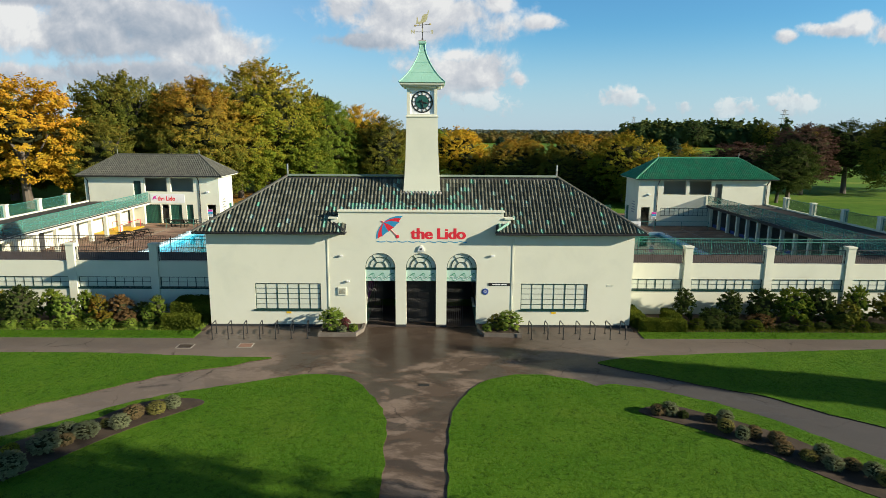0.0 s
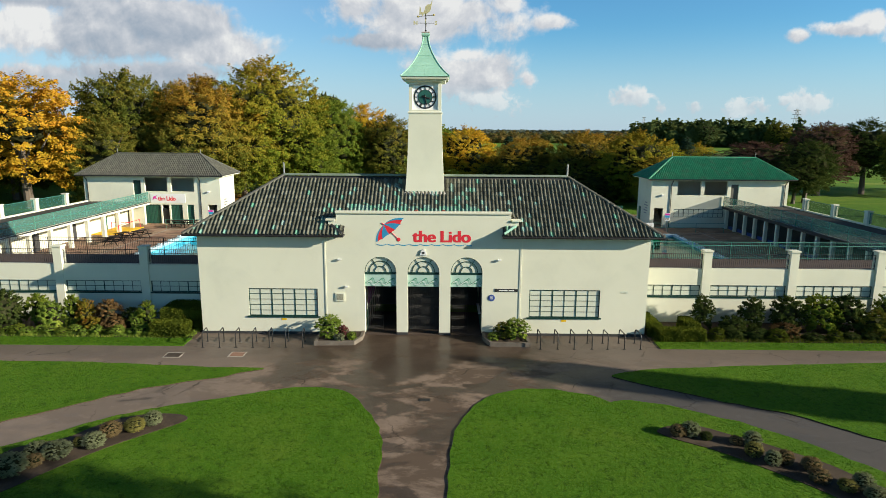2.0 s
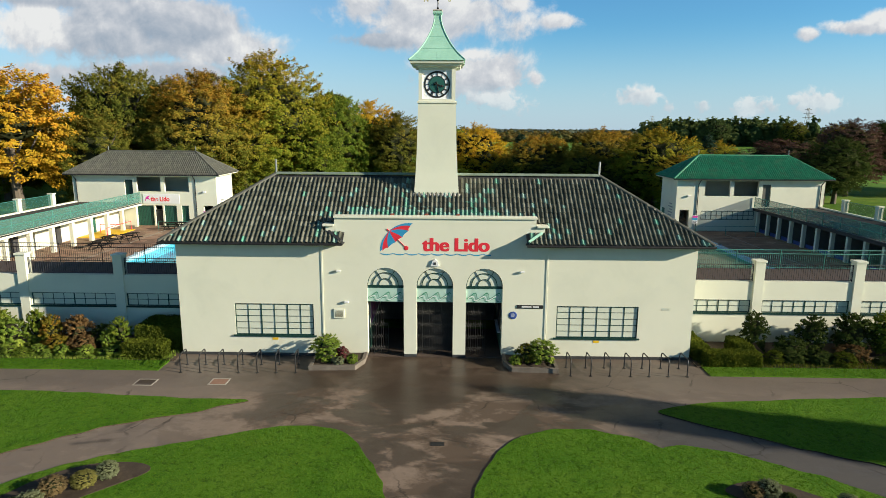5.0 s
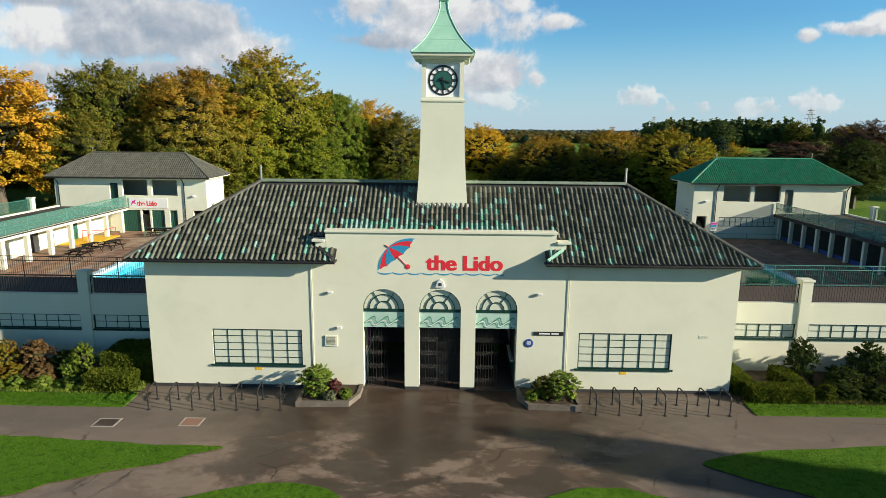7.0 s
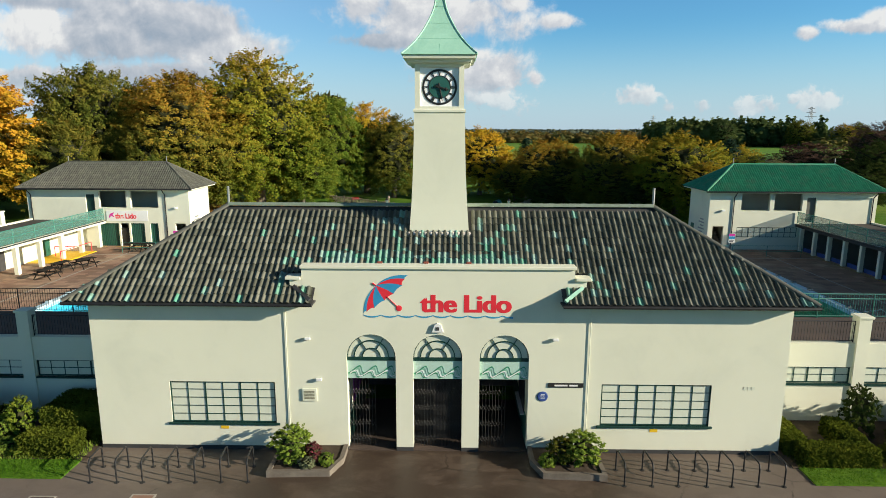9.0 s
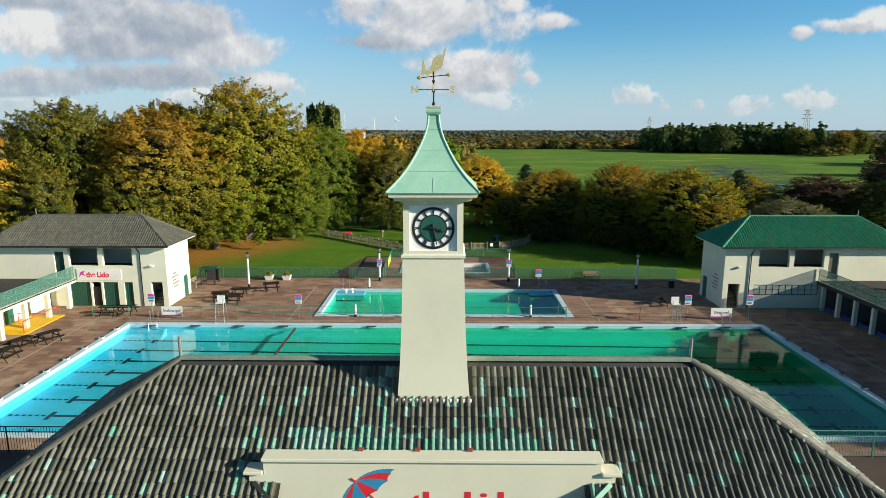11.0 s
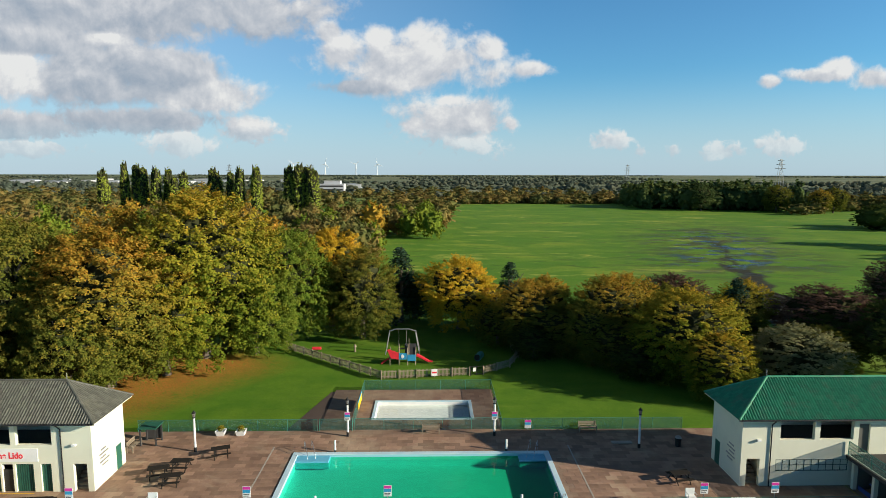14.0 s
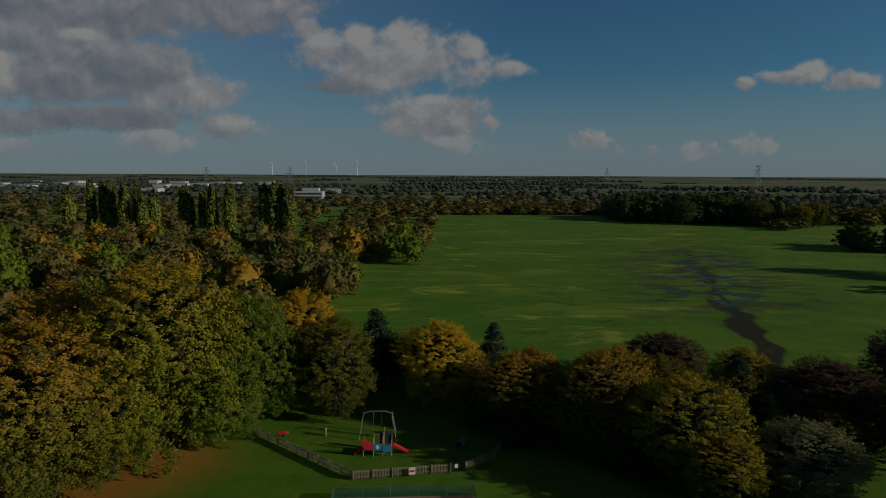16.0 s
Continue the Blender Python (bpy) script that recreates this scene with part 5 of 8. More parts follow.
def clock(parent, m, lab):
    face = part("clock_face", lathe(bmesh.new(), ((0.40, 0.0), (0.40, 0.010))), surface("green_dial", (0.02, 0.10, 0.08), (0.03, 0.12, 0.10), 4, 0.4, 0.02) if "green_dial" not in bpy.data.materials else bpy.data.materials["green_dial"], parent, lab)
    face.matrix_basis = m
    for r0, r1 in ((0.550, 0.625), (0.375, 0.405)):
        bm = bmesh.new()
        n = 48
        ring = [[bm.verts.new((r * math.cos(2 * math.pi * i / n), r * math.sin(2 * math.pi * i / n), z)) for i in range(n)] for r, z in ((r0, 0.0), (r0, 0.014), (r1, 0.014), (r1, 0.0))]
        for a, b in zip(ring, ring[1:] + ring[:1]):
            for i in range(n):
                bm.faces.new((a[i], b[i], b[(i + 1) % n], a[(i + 1) % n]))
        bmesh.ops.recalc_face_normals(bm, faces=bm.faces)
        part("chapter_ring", bm, BLACK, face, "black chapter ring")
    strokes = (2, 1, 2, 3, 2, 2, 2, 3, 3, 2, 2, 2)
    for k in range(12):
        a = radians(90 - 30 * k)
        bm = bmesh.new()
        for j in range(strokes[k]):
            o = (j - (strokes[k] - 1) / 2) * 0.036
            lean = 0.022 if strokes[k] == 2 and j else -0.0
            d, e = Vector((math.cos(a), math.sin(a), 0)), Vector((-math.sin(a), math.cos(a), 0))
            tube(bm, d * 0.41 + e * (o - lean) + Vector((0, 0, 0.006)), d * 0.565 + e * (o + lean) + Vector((0, 0, 0.006)), 0.0145, seg=5)
        part("numeral", bm, BLACK, face)
    for ang, ln, wd in ((90 - 105 - 1, 0.34, 0.045), (90 - 168, 0.50, 0.03)):
        a = radians(ang)
        d = Vector((math.cos(a), math.sin(a), 0))
        bm = bmesh.new()
        tube(bm, -d * 0.14 + Vector((0, 0, 0.03)), d * ln + Vector((0, 0, 0.03)), wd, wd * 0.35, seg=6)
        bmesh.ops.create_icosphere(bm, subdivisions=1, radius=wd * 1.5, matrix=Matrix.Translation(d * ln * 0.7 + Vector((0, 0, 0.03))) @ Matrix.Diagonal((1, 1, 0.4, 1)))
        part("pointer", bm, BLACK, face, "black clock pointer")


clock(tower, pose(0, -0.801, 12.87, 90, 0, 0), "round clock with green dial and open black numerals")
clock(tower, pose(0.801, 0, 12.87, 90, 0, 90), "round clock with green dial and open black numerals")
clock(tower, pose(-0.801, 0, 12.87, 90, 0, -90), "round clock with green dial and open black numerals")

vane = thing("weather_vane", "gilded weather vane with compass letters above the copper cap", "weather vane", at=(0, TY, 16.4))
part("rod", bars(((0, 0, 0), (0, 0, 0.98), 0.022)), BLACK, vane)
bm = bmesh.new()
for z_, r_ in ((0.06, 0.055), (0.42, 0.05), (0.70, 0.05)):
    bmesh.ops.create_icosphere(bm, subdivisions=2, radius=r_, matrix=Matrix.Translation((0, 0, z_)))
part("boss", bm, BLACK, vane)
part("arm", bars(((-0.46, 0, 0.46), (0.46, 0, 0.46), 0.013), ((0, -0.46, 0.46), (0, 0.46, 0.46), 0.013)), BLACK, vane)
part("arrow", bars(((-0.40, 0.0, 0.80), (0.42, 0.0, 0.88), 0.013)), BLACK, vane)
for x_, z_ in ((-0.42, 0.80), (0.44, 0.885)):
    bm = bmesh.new()
    bmesh.ops.create_icosphere(bm, subdivisions=1, radius=0.075, matrix=Matrix.Translation((x_, 0, z_)) @ Matrix.Diagonal((1.1, 0.3, 0.8, 1)))
    part("arrow_end", bm, GILT, vane)
for word, x_, y_, turn_ in (("N", -0.56, 0, 0), ("S", 0.56, 0, 0), ("E", 0, 0.55, 90), ("W", 0, -0.55, 90)):
    lettering(word, 0.27, DULLGILT, Matrix.Translation((x_, y_, 0.46)) @ pose(0, 0, 0, 0, 0, turn_) @ FACING, vane, 0.015, 1.1, 0.012)
crest = [(-0.36, 0.98), (-0.33, 1.40), (-0.37, 1.45), (-0.28, 1.36), (-0.24, 1.12), (-0.14, 1.10), (-0.06, 1.25), (-0.02, 1.42), (0.10, 1.52), (0.26, 1.54), (0.32, 1.70), (0.37, 1.78), (0.35, 1.60), (0.30, 1.42), (0.27, 1.24), (0.20, 1.14), (0.10, 1.08), (0.04, 1.02), (-0.02, 0.90), (-0.06, 1.03), (-0.13, 0.99), (-0.17, 0.88), (-0.21, 1.0), (-0.29, 0.99)]
part("vane_plate", extrude_outline(bmesh.new(), [(x_, z_ - 0.09) for x_, z_ in crest], 0.03, base=-0.015), DULLGILT, vane, "gilded cut-out creature plate")

# ---- changing blocks beside the entrance ----


def baluster_mesh(height, material, made={}):
    """One upright bar, shared by all the railings of its height."""
    key = (round(height, 3), material.name)
    if key not in made:
        bm = bars(((0, 0, height * 0.08), (0, 0, height * 0.97), 0.010), seg=4)
        made[key] = bpy.data.meshes.new("baluster")
        bm.to_mesh(made[key])
        bm.free()
        made[key].materials.append(material)
    return made[key]


def railing(name, a, b, height, material, label, group, bar_gap=0.0, rails=(1.0,), posts=2.4, wire=False, r=0.025):
    """A railing from a to b (feet): posts, rails, and upright bars or a wire panel."""
    a, b = Vector(a), Vector(b)
    t = thing(name, label, "railing", group, at=a)
    d = b - a
    n = max(1, round(d.length / posts))
    up = Vector((0, 0, height))
    for i in range(n + 1):
        part("post", bars((d * i / n, d * i / n + up, r * 1.25), seg=6), material, t)
    for f in rails:
        part("rail", bars((up * f, d + up * f, r), seg=6), material, t)
    if bar_gap:
        k = int(d.length / bar_gap)
        for i in range(k):
            bar_ = new("baluster", baluster_mesh(height, material))
            bar_.parent, bar_.location = t, d * (i + 0.5) / k
        part("rail", bars((up * 0.08, d + up * 0.08, r * 0.8), seg=6), material, t)
    if wire:
        q = d.normalized()
        n_ = Vector((-q.y, q.x, 0)) * 0.006
        vs = [up * 0.06 - n_, d + up * 0.06 - n_, d + up * 0.98 - n_, up * 0.98 - n_, up * 0.06 + n_, d + up * 0.06 + n_, d + up * 0.98 + n_, up * 0.98 + n_]
        raw("wire_panel", vs, [(0, 1, 2, 3), (5, 4, 7, 6), (0, 4, 5, 1), (3, 2, 6, 7), (0, 3, 7, 4), (1, 5, 6, 2)], WIRE if "walk_railing" != name else WIRE_CLOSE, t, "fine green wire mesh")
    return t


def span_x(s, a, b):
    return min(s * a, s * b), max(s * a, s * b)


PIERS = [16.4 + 5.03 * i for i in range(6)]
for s in (-1, 1):
    blk = thing("changing_block", "low cream flat-roofed changing block with a strip of high windows", "building", "changing blocks")
    strips = [(12.35, 16.12)] + [(p + 0.30, p + 4.73) for p in PIERS[:-1]]
    rects = [(*span_x(s, a, b), 1.62, 2.30) for a, b in strips]
    x0, x1 = span_x(s, 12.15, 41.7)
    part("front_wall", pierced(x0, x1, 2.64, 2.94, 0, 3.27, rects=sorted(rects)), RENDER, blk)
    part("back_wall", boxes((x0, x1, 7.0, 7.2, 0, 2.83)), RENDER, blk)
    part("terrace_deck", boxes((x0, x1, 2.94, 7.2, 2.83, 2.93)), DECKING, blk, "dark red tiled terrace deck")
    for x0_, x1_, z0_, z1_ in rects:
        win = window_grid(blk, x0_, x1_, 2.69, z0_, z1_, 8 if x1_ - x0_ > 4 else 7, 2, 4, "strip_window", 0.022, 0.05)
        part("window_sill", boxes((x0_ - 0.03, x1_ + 0.03, 2.58, 2.70, z0_ - 0.07, z0_)), FRAME, win, "dark green sill")
    for p in PIERS:
        pier = part("pier", boxes((s * p - 0.24, s * p + 0.24, 2.56, 3.02, 0.0, 4.28)), RENDER, blk)
        part("pier_cap", box(bmesh.new(), s * p - 0.29, s * p + 0.29, 2.51, 3.07, 4.28, 4.38, 0.015), RENDER, pier)
    ends = [12.2] + [p for p in PIERS]
    for a, b in zip(ends, ends[1:]):
        xa, xb = span_x(s, a + (0.26 if a > 13 else 0), b - 0.26)
        railing("terrace_railing", (xa, 2.79, 3.27), (xb, 2.79, 3.27), 0.86, BLACK, "black upright-bar railing between cream piers", "terrace railings", 0.115, posts=9, r=0.018)
    xa, xb = span_x(s, 12.2, 32.4)
    if s < 0:
        railing("terrace_railing", (xa, 7.1, 2.93), (xb, 7.1, 2.93), 1.13, BLACK, "black bar railing along the pool side of the terrace", "terrace railings", 0.115, (1.0, 0.8), 2.45, r=0.022)
    else:
        railing("terrace_railing", (xa, 7.1, 2.93), (xb, 7.1, 2.93), 1.13, RAILGREEN, "green upright-bar railing along the pool side of the terrace", "terrace railings", 0.115, (1.0, 0.8), 2.45)

# ---- side wings with their roof walks ----
CUBICLE = surface("cubicle_blue", (0.03, 0.06, 0.22), (0.05, 0.09, 0.28), 2, 0.5, 0.05)
ROOFING = surface("roofing_felt", (0.040, 0.037, 0.033), (0.065, 0.060, 0.052), 1.0, 0.9, 0.2, 18)
WALK = 2.47      # height of the roof walk over the deck
for s in (-1, 1):
    wing = thing("side_wing", "long cream changing wing with open bays under a roof walk" if s < 0 else "long cream changing wing with dark open cubicles under a roof walk", "building", "side wings", at=(0, 0, DECK))
    x0, x1 = span_x(s, 32.25, 39.3)
    part("roof_walk", boxes((x0, x1, 7.2, 36.4, WALK - 0.30, WALK)), RENDER, wing, "flat roof walk")
    xa, xb = span_x(s, 32.10, 32.245)
    part("fascia", boxes((xa, xb, 7.2, 36.38, WALK - 0.27, WALK + 0.03)), RENDER if s < 0 else PLINTH, wing, "cream fascia board" if s < 0 else "dark fascia board")
    part("roof_gutter", bars(((s * 32.06, 7.3, WALK - 0.02), (s * 32.06, 36.3, WALK - 0.02), 0.05), seg=6), BLACK, wing)
    xa, xb = span_x(s, 32.4, 38.9)
    part("walk_surface", boxes((xa, xb, 7.2, 36.38, WALK + 0.004, WALK + 0.03)), ROOFING, wing, "dark roofing felt")
    xa, xb = span_x(s, 34.6, 34.8)
    part("bay_wall", boxes((xa, xb, 7.2, 36.4, 0, WALK - 0.30)), RENDER if s < 0 else ROOM_SHADE, wing)
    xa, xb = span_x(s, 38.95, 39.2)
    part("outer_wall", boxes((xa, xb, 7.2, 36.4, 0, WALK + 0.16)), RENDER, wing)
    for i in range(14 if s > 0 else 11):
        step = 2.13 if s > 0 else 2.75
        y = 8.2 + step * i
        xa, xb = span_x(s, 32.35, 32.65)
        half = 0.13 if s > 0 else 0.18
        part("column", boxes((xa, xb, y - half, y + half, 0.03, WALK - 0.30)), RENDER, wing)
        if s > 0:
            part("partition", boxes((32.66, 34.59, y - 0.05, y + 0.05, 0.03, WALK - 0.34)), ROOM_SHADE, wing)
            if i % 3 != 1:
                part("cubicle_bench", boxes((33.6, 34.55, y + 0.1, y + step - 0.1, 0.38, 0.46)), CUBICLE, wing, "blue painted bench")
            part("cubicle_front", boxes((32.75, 32.80, y + 0.14, y + step - 0.14, 0.03, 0.35)), CUBICLE, wing, "low blue board")
        elif i % 2 == 0:
            xa, xb = span_x(s, 34.5, 34.59)
            part("bay_door", boxes((xa, xb, y + 0.6, y + 1.5, 0.03, 1.95)), (PLINTH, GREEN, PLINTH)[i // 2 % 3], wing)
    if s < 0:
        part("ramp_floor", boxes((-34.5, -31.6, 28.6, 33.6, 0.03, 0.10)), YELLOW, wing, "yellow painted floor")
        part("handrail", bars(((-31.9, 29.0, 0.95), (-31.9, 33.4, 0.95), 0.03), ((-31.9, 29.0, 0.1), (-31.9, 29.0, 0.95), 0.03), ((-31.9, 33.4, 0.1), (-31.9, 33.4, 0.95), 0.03), ((-33.8, 31.2, 0.95), (-31.9, 31.2, 0.95), 0.03), ((-33.8, 31.2, 0.1), (-33.8, 31.2, 0.95), 0.03)), RED, wing, "red tubular handrail")
    else:
        part("kerb", boxes((32.15, 32.25, 7.3, 36.3, 0.03, 0.06)), surface("worn_yellow_line", (0.30, 0.24, 0.06), (0.20, 0.17, 0.07), 2, 0.8, 0.1), wing, "worn yellow edge line")
    for i in range(6):
        y = 7.9 + 4.9 * i
        xa, xb = span_x(s, 38.85, 39.3)
        p = part("pier", boxes((xa, xb, y - 0.23, y + 0.23, WALK + 0.16, WALK + 1.27)), RENDER, wing)
        xa, xb = span_x(s, 38.80, 39.35)
        part("pier_cap", boxes((xa, xb, y - 0.28, y + 0.28, WALK + 1.27, WALK + 1.36)), RENDER, p)
        if i < 5:
            railing("walk_fence", (s * 39.08, y + 0.25, DECK + WALK + 0.16), (s * 39.08, y + 4.65, DECK + WALK + 0.16), 1.05, RAILGREEN, "green mesh fence panel between cream piers", "walk fences", 0, (1.0,), 4.5, True)
    railing("walk_railing", (s * 32.2, 7.3, DECK + WALK + 0.03), (s * 32.2, 36.3, DECK + WALK + 0.03), 1.08, RAILGREEN, "green mesh railing along the roof walk", "walk railings", 0, (1.0, 0.52), 2.4, True)

# ---- pool houses ----


def pool_house(s, tiles, cap_mat, label):
    t = thing("pool_house", label, "building", "pool houses", at=(0, 0, DECK))
    X0, X1, Y0, Y1, ZW = 24.1, 39.3, 36.4, 41.1, 5.38
    up = [(27.0, 29.6), (30.0, 32.55)]
    rects = [(*span_x(s, a, b), 3.66, 5.22) for a, b in up] + [(*span_x(s, 32.95, 33.8), 2.61, 4.9), (*span_x(s, 24.55, 25.55), 0.0, 2.2)]
    if s < 0:
        rects += [(*span_x(s, a, b), 0.0, 2.2) for a, b in ((30.9, 32.7), (28.45, 29.78), (27.15, 27.93), (29.95, 30.75))]
    else:
        rects += [(26.77, 32.3, 1.2, 2.12)]
    part("front_wall", house_wall(*span_x(s, X0, X1), Y0, Y0 + 0.3, ZW, rects), RENDER, t)
    part("back_wall", boxes((*span_x(s, X0, X1), Y1 - 0.3, Y1, 0, ZW)), RENDER, t)
    for xa in (X0, X1 - 0.3):
        part("side_wall", boxes((*span_x(s, xa, xa + 0.3), Y0 + 0.3, Y1 - 0.3, 0, ZW)), RENDER, t)
    part("upper_floor", boxes((*span_x(s, X0 + 0.3, X1 - 0.3), Y0 + 0.3, Y1 - 0.3, 2.72, 2.96)), ROOM_SHADE, t)
    part("ceiling", boxes((*span_x(s, X0 + 0.3, X1 - 0.3), Y0 + 0.3, Y1 - 0.3, 5.25, 5.33)), ROOM_SHADE, t)
    part("partition", boxes((*span_x(s, 26.2, 26.3), Y0 + 0.3, Y1 - 0.3, 0, 5.25)), RENDER, t)
    # eaves
    part("soffit", boxes((*span_x(s, X0 - 0.55, X1 + 0.55), Y0 - 0.55, Y1 + 0.55, ZW, ZW + 0.07)), RENDER, t)
    x0, x1 = span_x(s, X0 - 0.6, X1 + 0.6)
    ra, rb = span_x(s, 26.95, 36.45)
    c, laid_ = hip_roof(t, x0, x1, Y0 - 0.6, Y1 + 0.6, ZW + 0.09, 7.74, ra, rb, tiles, cap_mat)
    rf = raw("roof", c, [(0, 1, 5, 4), (2, 3, 4, 5), (1, 2, 5), (3, 0, 4)], PLINTH, t)
    for spots, across, upward in laid_:
        lay("roof_tiles", spots, across, upward, tiles, rf)
    up_ = Vector((0, 0, 0.03))
    caps((c[4] + up_, c[5] + up_), 0.12, 0.41, cap_mat, rf, "ridge_tiles")
    for a, b in ((0, 4), (3, 4), (1, 5), (2, 5)):
        caps((c[a] + up_, c[b] + up_), 0.11, 0.41, cap_mat, rf, "hip_tiles")
    for k in (4, 5):
        part("finial_post", bars((c[k], c[k] + Vector((0, 0, 0.6)), 0.035)), GALV, rf)
    part("gutter", bars(((x0, Y0 - 0.64, ZW + 0.05), (x1, Y0 - 0.64, ZW + 0.05), 0.055)), BLACK, t)
    for px_ in (26.3, 38.9):
        part("downpipe", bars(((s * px_, Y0 - 0.06, 0), (s * px_, Y0 - 0.06, ZW - 0.5), 0.045), ((s * px_, Y0 - 0.06, ZW - 0.5), (s * px_, Y0 - 0.6, ZW), 0.045)), BLACK, t, "black downpipe")
    # stair behind the small doorway
    for k in range(12):
        part("stair", boxes((*span_x(s, 24.5, 25.8), Y0 + 0.4 + 0.26 * k, Y0 + 0.66 + 0.26 * k, 0.19 * k, 0.19 * (k + 1))), WOOD, t)
    if s < 0:
        for a, b in ((30.9, 32.7), (28.45, 29.78), (27.15, 27.93)):
            d = part("shutter_door", boxes((*span_x(s, a, b), Y0 + 0.14, Y0 + 0.2, 0.0, 2.2)), GREEN, t, "dark green shutter door")
            for k in range(int((b - a) / 0.16)):
                part("rib", boxes((*span_x(s, a + 0.05 + 0.16 * k, a + 0.08 + 0.16 * k), Y0 + 0.125, Y0 + 0.14, 0.05, 2.15)), FRAME, d)
        part("dark_door", boxes((*span_x(s, 29.95, 30.75), Y0 + 0.14, Y0 + 0.2, 0.0, 1.75)), BLACK, t, "black half-height door")
        part("yellow_line", boxes((-32.8, -27.0, Y0 - 0.3, Y0 - 0.2, 0.03, 0.036)), YELLOW, t)
    else:
        win = window_grid(t, 26.77, 32.3, Y0 + 0.02, 1.2, 2.12, 10, 2, 2, "strip_window", 0.03, 0.05)
    part("upper_door", boxes((*span_x(s, 32.95, 33.8), Y0 + 0.15, Y0 + 0.2, 2.61, 4.9)), FRAME if s < 0 else ROOM_SHADE, t, "dark green upper door" if s < 0 else "upper doorway filled by a panel coloured as indoor shade")
    xa, xb = span_x(s, X0 - 0.01, X0 + 0.005)
    part("side_door", boxes((xa, xb, 39.7, 40.5, 0.0, 2.0)), GREEN, t, "green side door")
    for k, (ya, yb) in enumerate(((37.5, 38.3), (37.3, 38.6), (37.4, 38.2), (37.3, 38.7), (37.6, 38.5))):
        part("text_bar", boxes((xa, xb, ya, yb, 2.62 - 0.30 * k, 2.75 - 0.30 * k)), GALV, t)
    part("wall_lamp", box(bmesh.new(), *span_x(s, 25.2, 25.5), Y0 - 0.2, Y0, 3.6, 3.75, 0.02), WHITE, t)
    return t


def house_wall(x0, x1, y0, y1, top, rects):
    """A wall with openings on two storeys, pierced storey by storey."""
    lo, hi = [r for r in rects if r[2] < 2.5], [r for r in rects if r[2] >= 2.5]
    bm = pierced(x0, x1, y0, y1, 0, 2.6, rects=lo)
    b2 = pierced(x0, x1, y0, y1, 2.6, top, rects=hi)
    me = bpy.data.meshes.new("storey")
    b2.to_mesh(me)
    b2.free()
    bm.from_mesh(me)
    bpy.data.meshes.remove(me)
    bmesh.ops.remove_doubles(bm, verts=bm.verts, dist=1e-4)
    return bm


pool_house(-1, TILE_GREY, TILE_GREY, "two-storey cream pool house with grey hipped tile roof")
pool_house(1, TILE_GREEN, TILE_GREEN, "two-storey cream pool house with bright green tile roof")
t = thing("house_sign", "white banner with red lettering and small parasol mark", "sign", at=(-30.0, 36.4, DECK + 2.4))
part("board", box(bmesh.new(), -1.95, 1.95, -0.05, 0, 0, 1.0, 0.01), WHITE, t)
lettering("the Lido", 0.66, RED, Matrix.Translation((-0.12, -0.055, 0.46)) @ FACING, t, 0.008, 0.9, 0.018)
part("mark", extrude_outline(bmesh.new(), [(-1.75, 0.25), (-1.6, 0.7), (-1.2, 0.85), (-1.35, 0.6), (-1.15, 0.35), (-1.5, 0.5)], -0.012, base=-0.05), MAGENTA, t)

# ---- trees ----


def spire_mesh(seed, leaves, leaf, lobes, squash):
    """A conifer's cone one unit in half-width and 2 * squash tall, foot at z 0: many small boughs round dark hearts."""
    g = np.random.default_rng(seed)
    centres, radii = [], []
    for i in range(lobes):
        h = g.uniform(0, 1)
        k = (1 - h) ** 0.8
        a = g.uniform(0, 2 * math.pi)
        centres.append((k * 0.75 * math.cos(a), k * 0.75 * math.sin(a), (h * 1.85 - 0.92) * squash))
        radii.append(0.14 + 0.16 * k)
    centres, radii = np.array(centres), np.array(radii)
    pick = g.choice(lobes, leaves, p=radii ** 2 / (radii ** 2).sum())
    d = g.normal(size=(leaves, 3))
    d[:, 2] = d[:, 2] * 0.7 + 0.2
    d /= np.linalg.norm(d, axis=1)[:, None]
    r = radii[pick] * (0.55 + 0.72 * g.uniform(0, 1, leaves) ** 1.3)
    flat = np.array([1.25, 1.25, 0.68 * min(squash, 1.3)])
    p = centres[pick] + d * r[:, None] * flat
    p[:, 2] -= 0.35 * r * (1 - d[:, 2]) * 0.5
    nrm = d * 0.5 + g.normal(size=(leaves, 3)) * 0.75 + np.array([0, 0, 0.3])
    nrm /= np.linalg.norm(nrm, axis=1)[:, None]
    u = np.cross(nrm, g.normal(size=(leaves, 3)))
    u /= np.linalg.norm(u, axis=1)[:, None]
    v = np.cross(nrm, u)
    size = (leaf * g.uniform(0.55, 1.4, leaves))[:, None]
    quad = np.stack([p - u * size, p - v * size * 0.6, p + u * size, p + v * size * 0.6], 1)
    verts = quad.reshape(-1, 3)
    faces = np.arange(leaves * 4).reshape(-1, 4)
    bm = bmesh.new()
    for c, q in zip(centres, radii):
        bmesh.ops.create_icosphere(bm, subdivisions=1, radius=q * 0.36, matrix=Matrix.Translation(Vector(c)) @ Matrix.Diagonal((1, 1, min(squash, 1.3), 1)))
    for w_ in bm.verts:
        w_.co += Vector(g.normal(0, 0.025, 3))
    bm.verts.index_update()
    hv = np.array([tuple(w_.co) for w_ in bm.verts])
    hf = [[w_.index for w_ in f.verts] for f in bm.faces]
    bm.free()
    n0 = len(verts)
    verts = np.concatenate([verts, hv])
    verts[:, 2] += squash
    out = faces.tolist() + [[i + n0 for i in f] for f in hf]
    return verts, out


